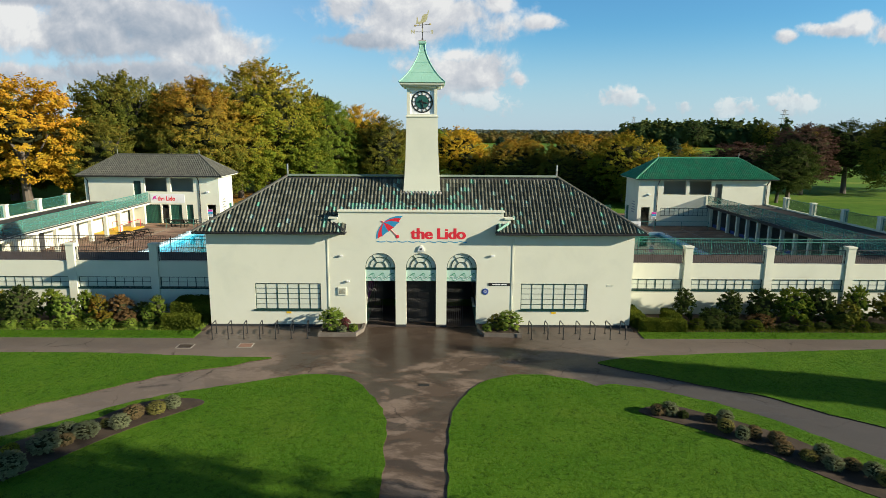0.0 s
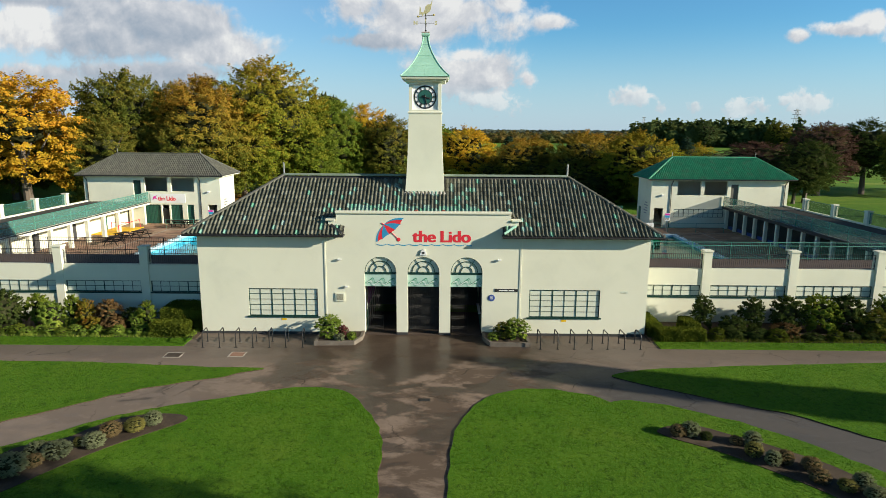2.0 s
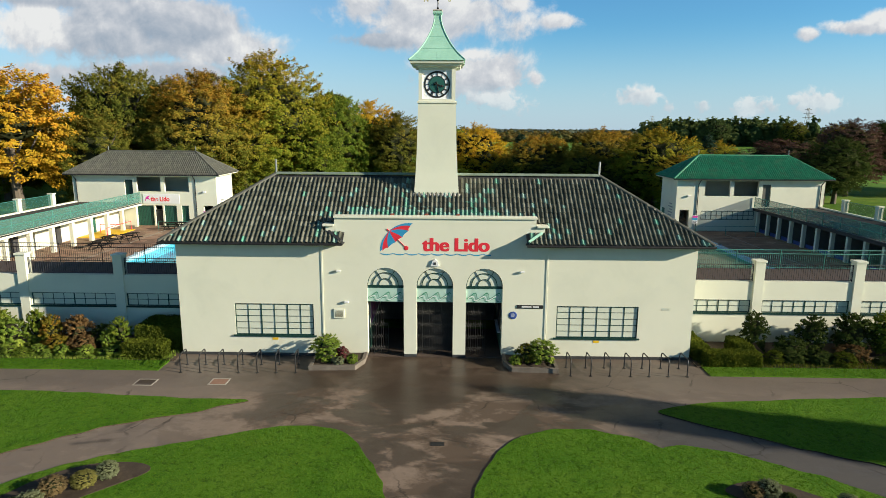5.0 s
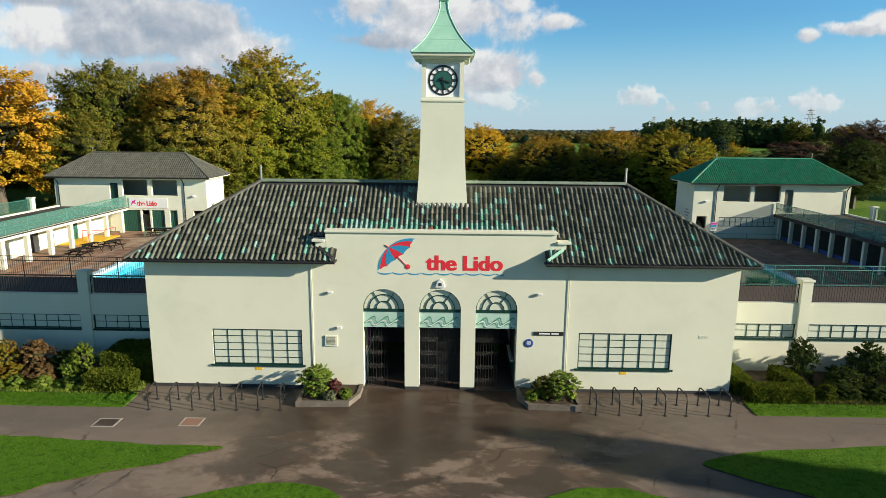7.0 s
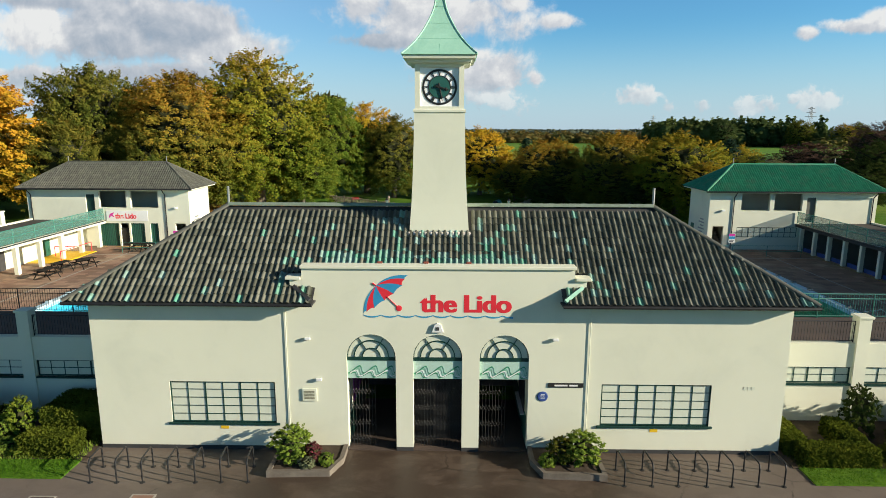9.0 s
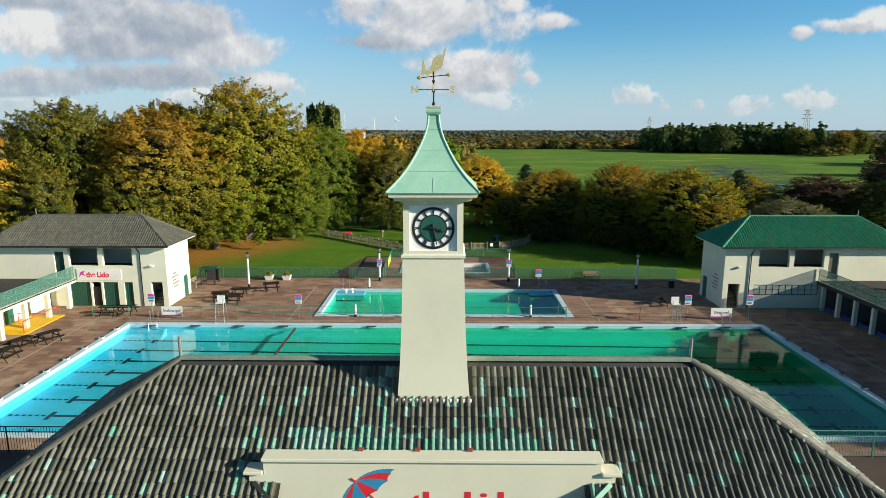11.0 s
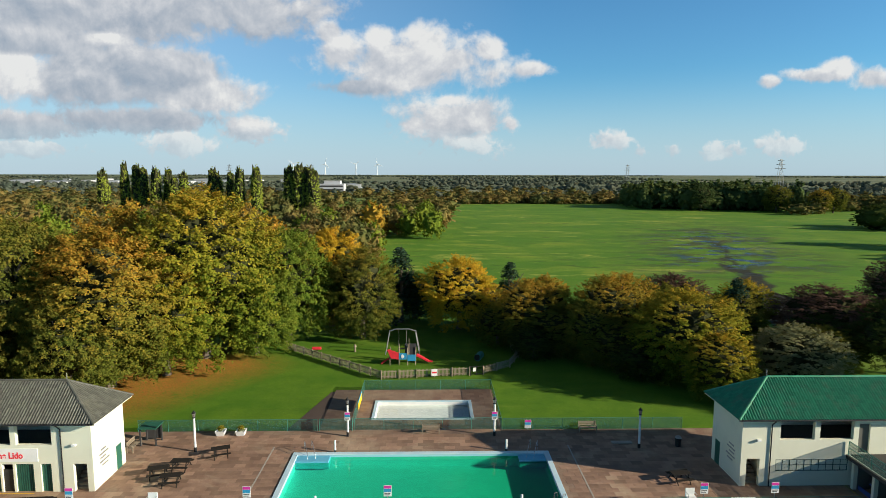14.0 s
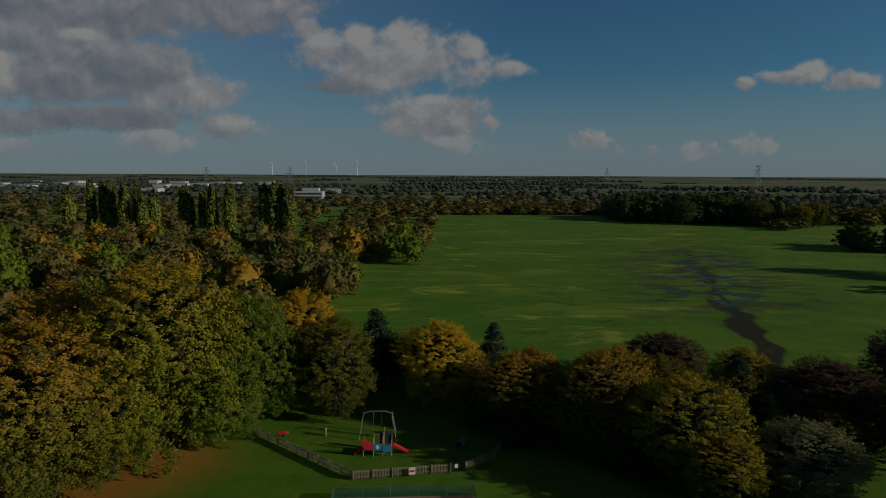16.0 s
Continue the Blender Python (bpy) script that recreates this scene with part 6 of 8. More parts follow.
def bough_mesh(seed, leaves, leaf, boughs, squash=1.0, reach=(0.20, 0.40), ragged=0.30, heart=0.55, even=0.0, fine=3):
    """A broad crown one unit in half-width and 2 * squash tall, foot at z 0: sprays of leaves along many outward
    boughs, in layers with gaps between, round a heart coloured dark as shade.
    """
    g = np.random.default_rng(seed)
    roots, ways, lengths = [], [], []
    for i in range(boughs):
        z = g.uniform(-1, 1) * 0.97
        a = g.uniform(0, 2 * math.pi)
        wide = math.sqrt(max(1 - max(z + 0.05, 0) ** 2.3, 0.03)) * (1 if z > -0.35 else 1 - 0.30 * (-0.35 - z) / 0.65)
        wide *= 0.86 + (1 - even) * (0.50 * noise.noise((math.cos(a) * 1.6 + seed, math.sin(a) * 1.6, z * 2.0)) + ragged * 0.45 * noise.noise((math.cos(a) * 4.0, math.sin(a) * 4.0 + seed, z * 5.0)))
        ln = g.uniform(*reach)
        up = np.clip(0.15 + 0.75 * z + g.normal(0, 0.16), -0.35, 1.1)
        way = np.array([math.cos(a), math.sin(a), up])
        way /= np.linalg.norm(way)
        lift = 1 + (1 - even) * 0.20 * noise.noise((math.cos(a) * 1.4, math.sin(a) * 1.4, seed * 1.7))
        tip = np.array([wide * math.cos(a), wide * math.sin(a), z * squash * lift]) * g.uniform(0.80, 1.04)
        roots.append(tip - way * ln * np.array([1, 1, squash]))
        ways.append(way)
        lengths.append(ln)
    roots, ways, lengths = np.array(roots), np.array(ways), np.array(lengths)
    pick = g.choice(boughs, leaves, p=lengths ** 1.5 / (lengths ** 1.5).sum())
    along = g.uniform(0, 1, leaves) ** 0.75
    side = np.stack([-ways[pick, 1], ways[pick, 0], np.zeros(leaves)], 1)
    side /= np.linalg.norm(side, axis=1)[:, None] + 1e-9
    ln = lengths[pick]
    spread = ln * 0.42 * np.sin(np.pi * (0.12 + 0.80 * along))
    off = g.normal(0, 0.55, leaves) * spread
    sag = -0.35 * np.abs(off) - 0.10 * ln * along ** 2 + g.normal(0, 0.085, leaves) * ln
    p = roots[pick] + ways[pick] * (along * ln)[:, None] * np.array([1, 1, squash ** 0.5]) + side * off[:, None]
    p[:, 2] += sag
    out = p * np.array([1, 1, 0.8 / squash])
    out /= np.linalg.norm(out, axis=1)[:, None] + 1e-9
    nrm = out * 0.70 + np.array([0, 0, 0.50]) + side * (off / (spread + 1e-6))[:, None] * 0.35 + g.normal(size=(leaves, 3)) * 0.42
    nrm /= np.linalg.norm(nrm, axis=1)[:, None]
    u = np.cross(nrm, g.normal(size=(leaves, 3)))
    u /= np.linalg.norm(u, axis=1)[:, None]
    v = np.cross(nrm, u)
    size = (leaf * g.uniform(0.5, 1.45, leaves))[:, None]
    verts = np.stack([p - u * size, p - v * size * 0.62, p + u * size, p + v * size * 0.62], 1).reshape(-1, 3)
    faces = np.arange(leaves * 4).reshape(-1, 4)
    bm = bmesh.new()
    bmesh.ops.create_icosphere(bm, subdivisions=fine, radius=1.0)
    for w_ in bm.verts:
        d = w_.co.normalized()
        k = heart * (0.92 + 0.35 * noise.noise(d * 2.2 + Vector((seed, 0, 0))) + 0.30 * noise.noise(d * 7.0))
        w_.co = Vector((d.x * k, d.y * k, d.z * k * squash * 1.15))
    bm.verts.index_update()
    hv = np.array([tuple(w_.co) for w_ in bm.verts])
    hf = [[w_.index for w_ in f.verts] for f in bm.faces]
    bm.free()
    n0 = len(verts)
    verts = np.concatenate([verts, hv])
    verts[:, 2] += squash
    return verts, faces.tolist() + [[i + n0 for i in f] for f in hf]


def as_mesh(name, verts, faces, inner=False):
    me = bpy.data.meshes.new(name)
    me.from_pydata(np.asarray(verts).tolist(), [], faces)
    if inner:      # the heart of a crown gets the painted shade colour
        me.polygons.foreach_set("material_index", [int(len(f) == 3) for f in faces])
    me.update()
    return me


def trunk_mesh(seed):
    g = random.Random(seed)
    bm = bmesh.new()
    tube(bm, (0, 0, -0.02), (0.02, 0.01, 0.35), 0.05, 0.034, 9)
    tube(bm, (0.02, 0.01, 0.34), (0.0, 0.03, 0.75), 0.034, 0.016, 8)
    for i in range(7):
        a = 2 * math.pi * i / 7 + g.uniform(-0.3, 0.3)
        z = g.uniform(0.28, 0.55)
        k = g.uniform(0.18, 0.32)
        mid = (0.5 * k * math.cos(a), 0.5 * k * math.sin(a), z + 0.12)
        tube(bm, (0.01, 0.01, z), mid, 0.018, 0.012, 6)
        tube(bm, mid, (k * math.cos(a), k * math.sin(a), z + 0.3), 0.012, 0.005, 5)
    me = bpy.data.meshes.new("trunk")
    bm.to_mesh(me)
    bm.free()
    me.materials.append(BARK)
    return me


BROAD = [as_mesh("crown", *bough_mesh(11 + i, 60000, 0.0150, (900, 960, 860)[i], (1.05, 1.25, 0.9)[i], (0.12, 0.25), 0.35, 0.50, 0.35), True) for i in range(3)]
AIRY = as_mesh("crown", *bough_mesh(15, 26000, 0.020, 330, 1.1, (0.16, 0.32), 0.4, 0.28, 0.25), True)
MIDSIZE = [as_mesh("crown", *bough_mesh(31 + i, 34000, 0.0175, 900, (1.0, 1.15)[i], (0.11, 0.22), 0.25, 0.55, 0.5), True) for i in range(2)]
COLUMN = as_mesh("crown", *bough_mesh(57, 9000, 0.07, 420, 3.4, (0.25, 0.45), 0.2, 0.72, 0.8), True)
SPIRE = as_mesh("crown", *spire_mesh(51, 5000, 0.06, 60, 2.6), True)
SHRUB = [as_mesh("bush", *bough_mesh(61 + i, 7600, 0.046, 190, (0.85, 1.0, 0.7)[i], (0.16, 0.32), 0.4, 0.44, 0.45, 2), True) for i in range(3)]
SHRUB.append(as_mesh("bush", *bough_mesh(67, 9000, 0.040, 420, 0.9, (0.12, 0.22), 0.12, 0.60, 0.9), True))      # a neat mound
TRUNKS = [trunk_mesh(i) for i in range(3)]


def with_material(me, material, cache={}):
    """The same crown in another foliage."""
    key = (me.name, material.name)
    if key not in cache:
        c = me.copy()
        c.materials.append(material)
        c.materials.append(HEART_SHADE)
        cache[key] = c
    return cache[key]


def tree(x, y, height, radius, crown, material, label, turn=0.0, clear=0.14, category="tree", group=""):
    """A tree: trunk with limbs, and its crown from clear * height up to the top."""
    t = thing("tree", label, category, group, at=(x, y, DECK if y > 5 else 0), turn=turn)
    tr = new("trunk", TRUNKS[int(abs(x) * 7) % 3])
    wide = min(height * 0.75, radius * 2.2)
    tr.parent, tr.scale = t, (wide, wide, height * 0.95)
    cr = new("crown", with_material(crown, material))
    cr.parent = t
    top = max(v.co.z for v in crown.vertices)
    cr.location = (0, 0, height * clear)
    cr.scale = (radius, radius, height * (1 - clear) / top)
    return t


NEAR = (
    (-28.0, 70.0, 22.4, 11.6, 0, GOLDGREEN, 0, "tall broad beech turning from green to gold"),
    (-34.5, 59.0, 18.2, 9.4, 1, RUST, 40, "broad beech turning rust and brown"),
    (-45.5, 58.5, 19.2, 8.6, 2, OLIVE, 90, "large dark olive tree in early autumn"),
    (-53.8, 48.5, 17.8, 9.4, 0, AMBER, 200, "tall maple in full golden orange leaf"),
    (-38.5, 72.0, 19.5, 9.0, 1, RUST, 120, "broad beech turning rust and brown"),
    (-19.2, 78.0, 16.4, 7.4, 2, LEAFGREEN, 10, "rounded tree still in green leaf"),
    (-14.4, 86.0, 15.6, 7.0, 1, GOLD, 300, "tree turned orange gold behind the play area"),
    (-9.0, 79.0, 13.4, 6.4, 1, OLIVE, 250, "rounded olive-green tree behind the play area"),
    (-40.0, 61.5, 17.5, 7.4, 0, OLIVE, 75, "broad olive beech between its neighbours"),
    (-22.0, 71.5, 11.5, 6.0, 0, LEAFGREEN, 75, "lower green beech boughs by the play area"),
    (-30.0, 63.0, 14.5, 7.0, 1, GOLDGREEN, 160, "lower beech boughs turning gold"),
    (-45.0, 52.0, 12.5, 6.2, 0, OLIVE, 220, "lower olive boughs behind the pool house"),
    (-36.0, 54.5, 11.5, 6.0, 2, OLIVE, 300, "lower olive boughs by the pool house"),
    (-62.0, 58.0, 17.0, 8.6, 1, OLIVE, 130, "broad olive tree beside the lido"),
)
for x, y, h, r, k, m_, a, lab in NEAR:
    tree(x, y, h, r, AIRY if m_ == AMBER else BROAD[k], m_, lab, a, 0.16 if m_ == AMBER else 0.02 if h < 13.6 else 0.05)
MIDDLE = (
    (5.0, 84.0, 11.8, 7.0, 0, GOLD, "rounded tree in bright gold leaf"),
    (-55.0, 75.0, 18.0, 9.0, 1, OLIVE, "large olive tree in early autumn"),
    (14.0, 74.5, 9.6, 6.0, 1, RUST, "spreading rust-olive tree beside the park"),
    (23.6, 70.5, 11.2, 6.2, 0, RUST, "spreading rust-brown tree beside the park"),
    (29.8, 61.0, 11.2, 7.8, 0, GOLDGREEN, "spreading tree in yellow-green leaf"),
    (17.0, 71.5, 6.5, 5.0, 1, OLIVE, "low dense understorey tree"),
    # next two: added dark trees that stand in for shade under the crowns
    (14.0, 69.5, 4.5, 3.8, 0, DARKGREEN, "low dark tree added as shade below the crowns"),
    (25.0, 61.5, 5.0, 4.2, 0, DARKGREEN, "low dark tree added as shade below the crowns"),
    (23.0, 65.5, 6.5, 5.0, 1, OLIVE, "low olive understorey tree"),
    (33.5, 67.0, 9.2, 5.2, 1, OLIVE, "loose olive tree beside the park"),
    (47.0, 62.5, 6.0, 5.2, 1, OLIVE, "low olive tree beside the lawn"),
    (31.0, 54.5, 7.4, 4.8, 1, GOLDGREEN, "low yellow-green boughs at the lawn's edge"),
    (40.2, 56.6, 7.7, 6.2, 0, WILLOW, "grey-leaved rounded willow beside the lawn"),
    (40.0, 90.0, 7.8, 7.0, 0, PLUM, "plum-leaved tree beside the field"),
    (52.0, 70.5, 9.3, 7.6, 1, PLUM, "dark plum-leaved tree beside the field"),
    (56.0, 62.0, 10.0, 5.2, 0, DARKGREEN, "dark green tree beyond the green roof"),
    (49.0, 65.5, 6.6, 5.4, 1, DARKGREEN, "dark green tree beyond the green roof"),
)
MIDDLE_EAST = (
    (45.5, 78.5, 9.0, 5.2, 0, GOLDGREEN, "small yellow-green tree beside the field"),
    (64.5, 73.0, 12.6, 6.6, 1, PLUM, "tall plum-leaved tree beside the field"),
    (74.0, 76.0, 13.5, 7.6, 0, DARKGREEN, "tall dark tree on the far lawn"),
    (84.0, 72.0, 13.0, 7.6, 1, PLUM, "tall dark plum tree on the far lawn"),
    (92.0, 80.0, 12.0, 7.6, 1, DARKGREEN, "tall dark tree on the far lawn"),
    (-2.0, 91.0, 8.0, 4.6, 1, DARKGREEN, "dark tree behind the play area"),
    (8.5, 84.5, 7.5, 4.4, 1, RUST, "low dense understorey tree"),
    (16.5, 76.5, 10.0, 5.6, 0, RUST, "spreading rust-brown tree beside the park"),
    (10.0, 75.5, 6.0, 4.2, 0, OLIVE, "low dense understorey tree"),
    (21.0, 67.5, 8.2, 4.6, 0, OLIVE, "olive tree at the lawn's edge"),
    (27.0, 74.0, 10.5, 6.0, 1, RUST, "spreading rust-brown tree beside the park"),
    (33.0, 75.0, 9.0, 5.5, 0, OLIVE, "olive tree beside the park"),
    (41.0, 73.0, 8.0, 5.2, 1, OLIVE, "olive tree beside the park"),
    (53.5, 60.5, 7.6, 5.0, 0, DARKGREEN, "dark green tree behind the green roof"),
)
for i, (x, y, h, r, k, m_, lab) in enumerate(MIDDLE + MIDDLE_EAST):
    tree(x, y, h, r, MIDSIZE[k], m_, lab, 47 * i, 0.2 if h > 12.5 or x > 50 and m_ in (PLUM, DARKGREEN) else 0.03)
for x, y, h, r in ((-4.0, 88.0, 12.2, 4.2), (13.4, 89.5, 9.6, 3.2), (41.5, 72.5, 9.8, 3.4)):
    tree(x, y, h, r, SPIRE, CONIFER, "narrow dark green conifer", x * 9, 0.04, "conifer")
# trees that stand beyond the forecourt's edge and shade it
for x, y, h, r, k in ((26.0, -29.9, 17.5, 6.2, 1), (33.0, -44.0, 18.0, 6.0, 0), (22.0, -42.0, 15.0, 5.0, 1), (54.0, 3.0, 12.5, 6.0, 0), (53.0, 16.0, 12.0, 6.0, 1), (56.0, 29.0, 7.5, 5.0, 0), (61.0, 45.0, 14.0, 6.5, 1)):
    tree(x, y, h, r, MIDSIZE[k], OLIVE, "olive tree beside the park road", x, 0.25)


tree(48.6, -18.2, 16.4, 2.3, COLUMN, CONIFER, "tall narrow conifer beside the park road", 30, 0.02, "conifer")


def wood(name, spots, template, material, label, inner=False):
    """A wood of many crowns as one mesh of stuff: (x, y, height, radius) each."""
    tv, tf = template
    tv = np.asarray(tv)
    top = tv[:, 2].max()
    g = np.random.default_rng(len(spots))
    verts, quads, tris = [], [], []
    fq, ft = np.array([f for f in tf if len(f) == 4]), np.array([f for f in tf if len(f) == 3])
    for i, (x, y, h, r) in enumerate(spots):
        a = g.uniform(0, 6.28)
        c, s_ = math.cos(a), math.sin(a)
        p = tv * np.array([r, r, h / top])
        verts.append(np.stack([p[:, 0] * c - p[:, 1] * s_ + x, p[:, 0] * s_ + p[:, 1] * c + y, p[:, 2]], 1))
        quads.append(fq + i * len(tv))
        tris.append(ft + i * len(tv))
    me = as_mesh(name, np.concatenate(verts), np.concatenate(quads).tolist() + np.concatenate(tris).tolist(), inner)
    me.materials.append(material)
    me.materials.append(HEART_SHADE)
    return tagged(new(name, me), label, "woodland", kind="stuff")


g = np.random.default_rng(5)
LOW = bough_mesh(71, 1300, 0.070, 110, 1.0, (0.18, 0.32), 0.3, 0.66, 0.4, 2)
LOWER = bough_mesh(73, 300, 0.14, 50, 0.9, (0.25, 0.4), 0.3, 0.62, 0.4, 1)
FAINT = bough_mesh(75, 36, 0.32, 12, 0.9, (0.3, 0.5), 0.3, 0.8, 0.4, 1)


def scatter(n, inside, box_, height, radius):
    out = []
    while len(out) < n:
        x, y = g.uniform(box_[0], box_[1]), g.uniform(box_[2], box_[3])
        if inside(x, y):
            k = g.uniform(0.75, 1.2)
            out.append((x, y, height * k, radius * g.uniform(0.8, 1.2)))
    return out


def west(x, y):
    """The woodland left of the field: its edge runs from near the play area towards the far hedge."""
    return x < np.interp(y, [85, 120, 150, 200, 300, 430], [-28, -27, -14, 2, 12, 26])


wood("woodland", scatter(150, west, (-170, 5, 88, 260), 11.5, 5.6), LOW, MIXED, "mixed autumn woodland in green, olive and rust")
wood("woodland", scatter(60, west, (-170, 5, 95, 260), 11.5, 5.2), LOW, LEAFGREEN, "green trees within the woodland")
wood("woodland", scatter(14, west, (-150, -5, 95, 240), 12.0, 5.4), LOW, RUST, "rust-coloured trees within the woodland")
wood("woodland", scatter(40, lambda x, y: True, (-130, -70, 30, 95), 14, 7), LOW, MIXED, "mixed trees beside the lido")
wood("far_woodland", scatter(420, lambda x, y: west(x, min(y, 430)) or y > 440, (-480, 150, 260, 640), 9.0, 7.5), LOWER, MIXED, "far autumn woodland and hedges")
wood("far_woodland", scatter(260, lambda x, y: True, (26, 190, 450, 500), 7.0, 6.0), LOWER, MIXED, "belt of trees closing the field")
wood("far_woodland", scatter(120, lambda x, y: y > 395 - 0.4 * (x - 135), (135, 225, 360, 430), 17.0, 8.5), LOWER, COPSE, "dark copse at the far end of the field")
wood("far_woodland", scatter(110, lambda x, y: True, (200, 460, 330, 480), 9.0, 8.0), LOWER, MIXED, "belt of trees closing the field")
wood("far_woodland", scatter(14, lambda x, y: True, (184, 240, 235, 262), 11.0, 8.0), LOW, DARKGREEN, "dark trees standing in the field")
rows = []      # distant hedgerows and shelter belts, mostly lying across the view
for k in range(120):
    y0 = 560 + 3000 * g.uniform(0, 1) ** 1.5
    x0, lean, count = g.uniform(-0.95, 0.95) * (y0 + 200), g.normal(0, 0.22), int(g.uniform(12, 46))
    tall = g.uniform(4.5, 9.5)
    for i in range(count):
        q = 10.0 * (i + g.uniform(-0.4, 0.4))
        rows.append((x0 + q, y0 + lean * q + g.normal(0, 3), tall * g.uniform(0.7, 1.25), g.uniform(5.0, 8.5)))
wood("far_woodland", rows, FAINT, FARWOOD_HAZY, "distant hedgerows and tree lines to the horizon")
wood("far_woodland", scatter(50, lambda x, y: True, (128, 210, 90, 160), 10.0, 6.0), LOWER, DARKGREEN, "dark trees along the park's edge")
for x, y, h, r, m_, lab in ((207, 357, 17.5, 9.5, OLIVE, "broad green tree before the copse"), (226, 346, 15.0, 8.0, RUST, "orange-leaved tree before the copse"), (238, 352, 16.0, 9.0, OLIVE, "broad olive tree before the copse"), (168, 372, 17.0, 9.5, COPSE, "dark tree at the edge of the copse")):
    tree(x, y, h, r, MIDSIZE[0], m_, lab, x, 0.05)
for x, y, h, r in ((158.0, 184.0, 15.0, 8.0), (166.0, 172.0, 13.0, 7.0)):
    tree(x, y, h, r, MIDSIZE[1], DARKGREEN, "tall dark tree standing in the field", x, 0.05)
for i, (x, h) in enumerate(((-142.0, 26.0), (-136.2, 28.5), (-130.5, 27.5), (-127.0, 27.0), (-120.0, 26.5), (-117.5, 25.5), (-111.5, 22.5), (-108.0, 25.0), (-98.0, 26.0), (-95.0, 25.0), (-88.5, 25.0), (-83.0, 27.0), (-77.5, 27.5), (-75.5, 26.0), (-62.5, 27.0), (-58.0, 27.5), (-54.5, 27.0), (-51.5, 26.0))):
    tree(x, 270 + g.uniform(-6, 6), h + g.uniform(-0.6, 0.6), (3.1 if i < 14 else 4.2) + g.uniform(-0.4, 0.5), COLUMN, POPLARLEAF, "tall narrow poplar in a row", i * 50, 0.03, "poplar", "row of poplars")

# ---- distance: sheds, turbines, pylons ----
FARWALL = surface("far_cladding", (0.40, 0.41, 0.43), (0.50, 0.51, 0.52), 0.05, 0.7, 0.0)
for i in range(26):
    x, y = g.uniform(-1250, -120), g.uniform(900, 1500)
    w_, d_, h_ = g.uniform(18, 48), g.uniform(16, 34), g.uniform(5, 9)
    t = thing("warehouse", "pale far-off industrial shed", "building", "far sheds", at=(x, y, 0))
    part("wall", boxes((-w_ / 2, w_ / 2, -d_ / 2, d_ / 2, 0, h_)), FARWALL, t)
    bm = bmesh.new()
    part("roof", extrude_outline(bm, [(-w_ / 2 - 0.5, h_ + 0.02), (w_ / 2 + 0.5, h_ + 0.02), (0, h_ + w_ * 0.04)], d_, base=-d_ / 2), GALV, t)
t = thing("office_block", "white far-off block of several storeys", "building", at=(-102, 620, 0))
part("wall", boxes((-16, 16, -8, 8, 0, 12)), FARWALL, t)
for k in range(3):
    part("window_band", boxes((-15, 15, -8.1, -8.0, 2 + 3.4 * k, 3.6 + 3.4 * k)), PLINTH, t)
part("upper_storey", boxes((-4, 12, -6, 6, 12, 15)), FARWALL, t)
for x, a in ((-970, 20), (-745, 75), (-530, 40), (-380, 100)):
    t = thing("wind_turbine", "white three-bladed wind turbine on the horizon", "wind turbine", "wind turbines", at=(x, 4400, 0))
    part("tower", lathe(bmesh.new(), ((2.6, 0), (1.4, 78)), seg=8), WHITE, t)
    for k in range(3):
        b_ = radians(a + 120 * k)
        bm = bmesh.new()
        tube(bm, (0, -4, 78), (42 * math.cos(b_), -4, 78 + 42 * math.sin(b_)), 2.2, 0.5, 4)
        part("blade", bm, WHITE, t)


def pylon(x, y, h):
    t = thing("pylon", "grey lattice electricity pylon far away", "pylon", "pylons", at=(x, y, 0))
    rods = []
    for sx in (-1, 1):
        for sy in (-1, 1):
            rods.append(((sx * h * 0.1, sy * h * 0.1, 0), (sx * h * 0.02, sy * h * 0.02, h * 0.97), 0.3))
    for k in range(7):
        f0, f1 = k / 7, (k + 1) / 7
        w0, w1 = h * (0.1 - 0.08 * f0), h * (0.1 - 0.08 * f1)
        rods += [((-w0, -w0, h * f0 * 0.97), (w1, -w1, h * f1 * 0.97), 0.2), ((w0, -w0, h * f0 * 0.97), (-w1, -w1, h * f1 * 0.97), 0.2)]
    for z_, w_ in ((0.66, 0.19), (0.79, 0.15), (0.92, 0.11)):
        rods.append(((-h * w_, 0, h * z_), (h * w_, 0, h * z_), 0.35))
    part("lattice", bars(*rods, seg=4), GALV, t)


for x, y, h in ((545, 950, 46), (480, 1500, 44), (-420, 1300, 40), (-240, 1250, 40)):
    pylon(x, y, h)

# ---- forecourt things ----


def bike_stand(x):
    t = thing("bike_stand", "black tubular hoop bicycle stand on the asphalt", "bike stand", "bicycle stands", at=(x, -2.2, 0.02))
    pts = [(0, 0, 0), (0, 0, 0.64), (0, 0.05, 0.75), (0, 0.16, 0.80), (0, 0.80, 0.80), (0, 0.91, 0.75), (0, 0.96, 0.64), (0, 0.96, 0)]
    part("hoop", bent([Vector(p) for p in pts], 0.027), BLACK, t)
    for y in (0, 0.96):
        part("foot_plate", lathe(bmesh.new(), ((0.08, 0.0), (0.08, 0.012)), (0, y), 10), BLACK, t)
    return t


stand = bike_stand(-11.3)
stand.matrix_basis = pose(-11.3, -2.26, 0.02, 0, 0, 6)
for x, y in ((-10.44, -2.24), (-9.6, -2.22), (-8.73, -2.2), (-7.88, -2.18), (-7.04, -2.15), (-6.17, -2.13), (6.13, -2.1), (7.03, -2.09), (7.88, -2.07), (8.8, -2.08), (9.62, -2.07), (10.48, -2.04), (11.32, -2.04)):
    copy_thing(stand, pose(x, y, 0.02, 0, 0, 6 if x < 0 else 2))


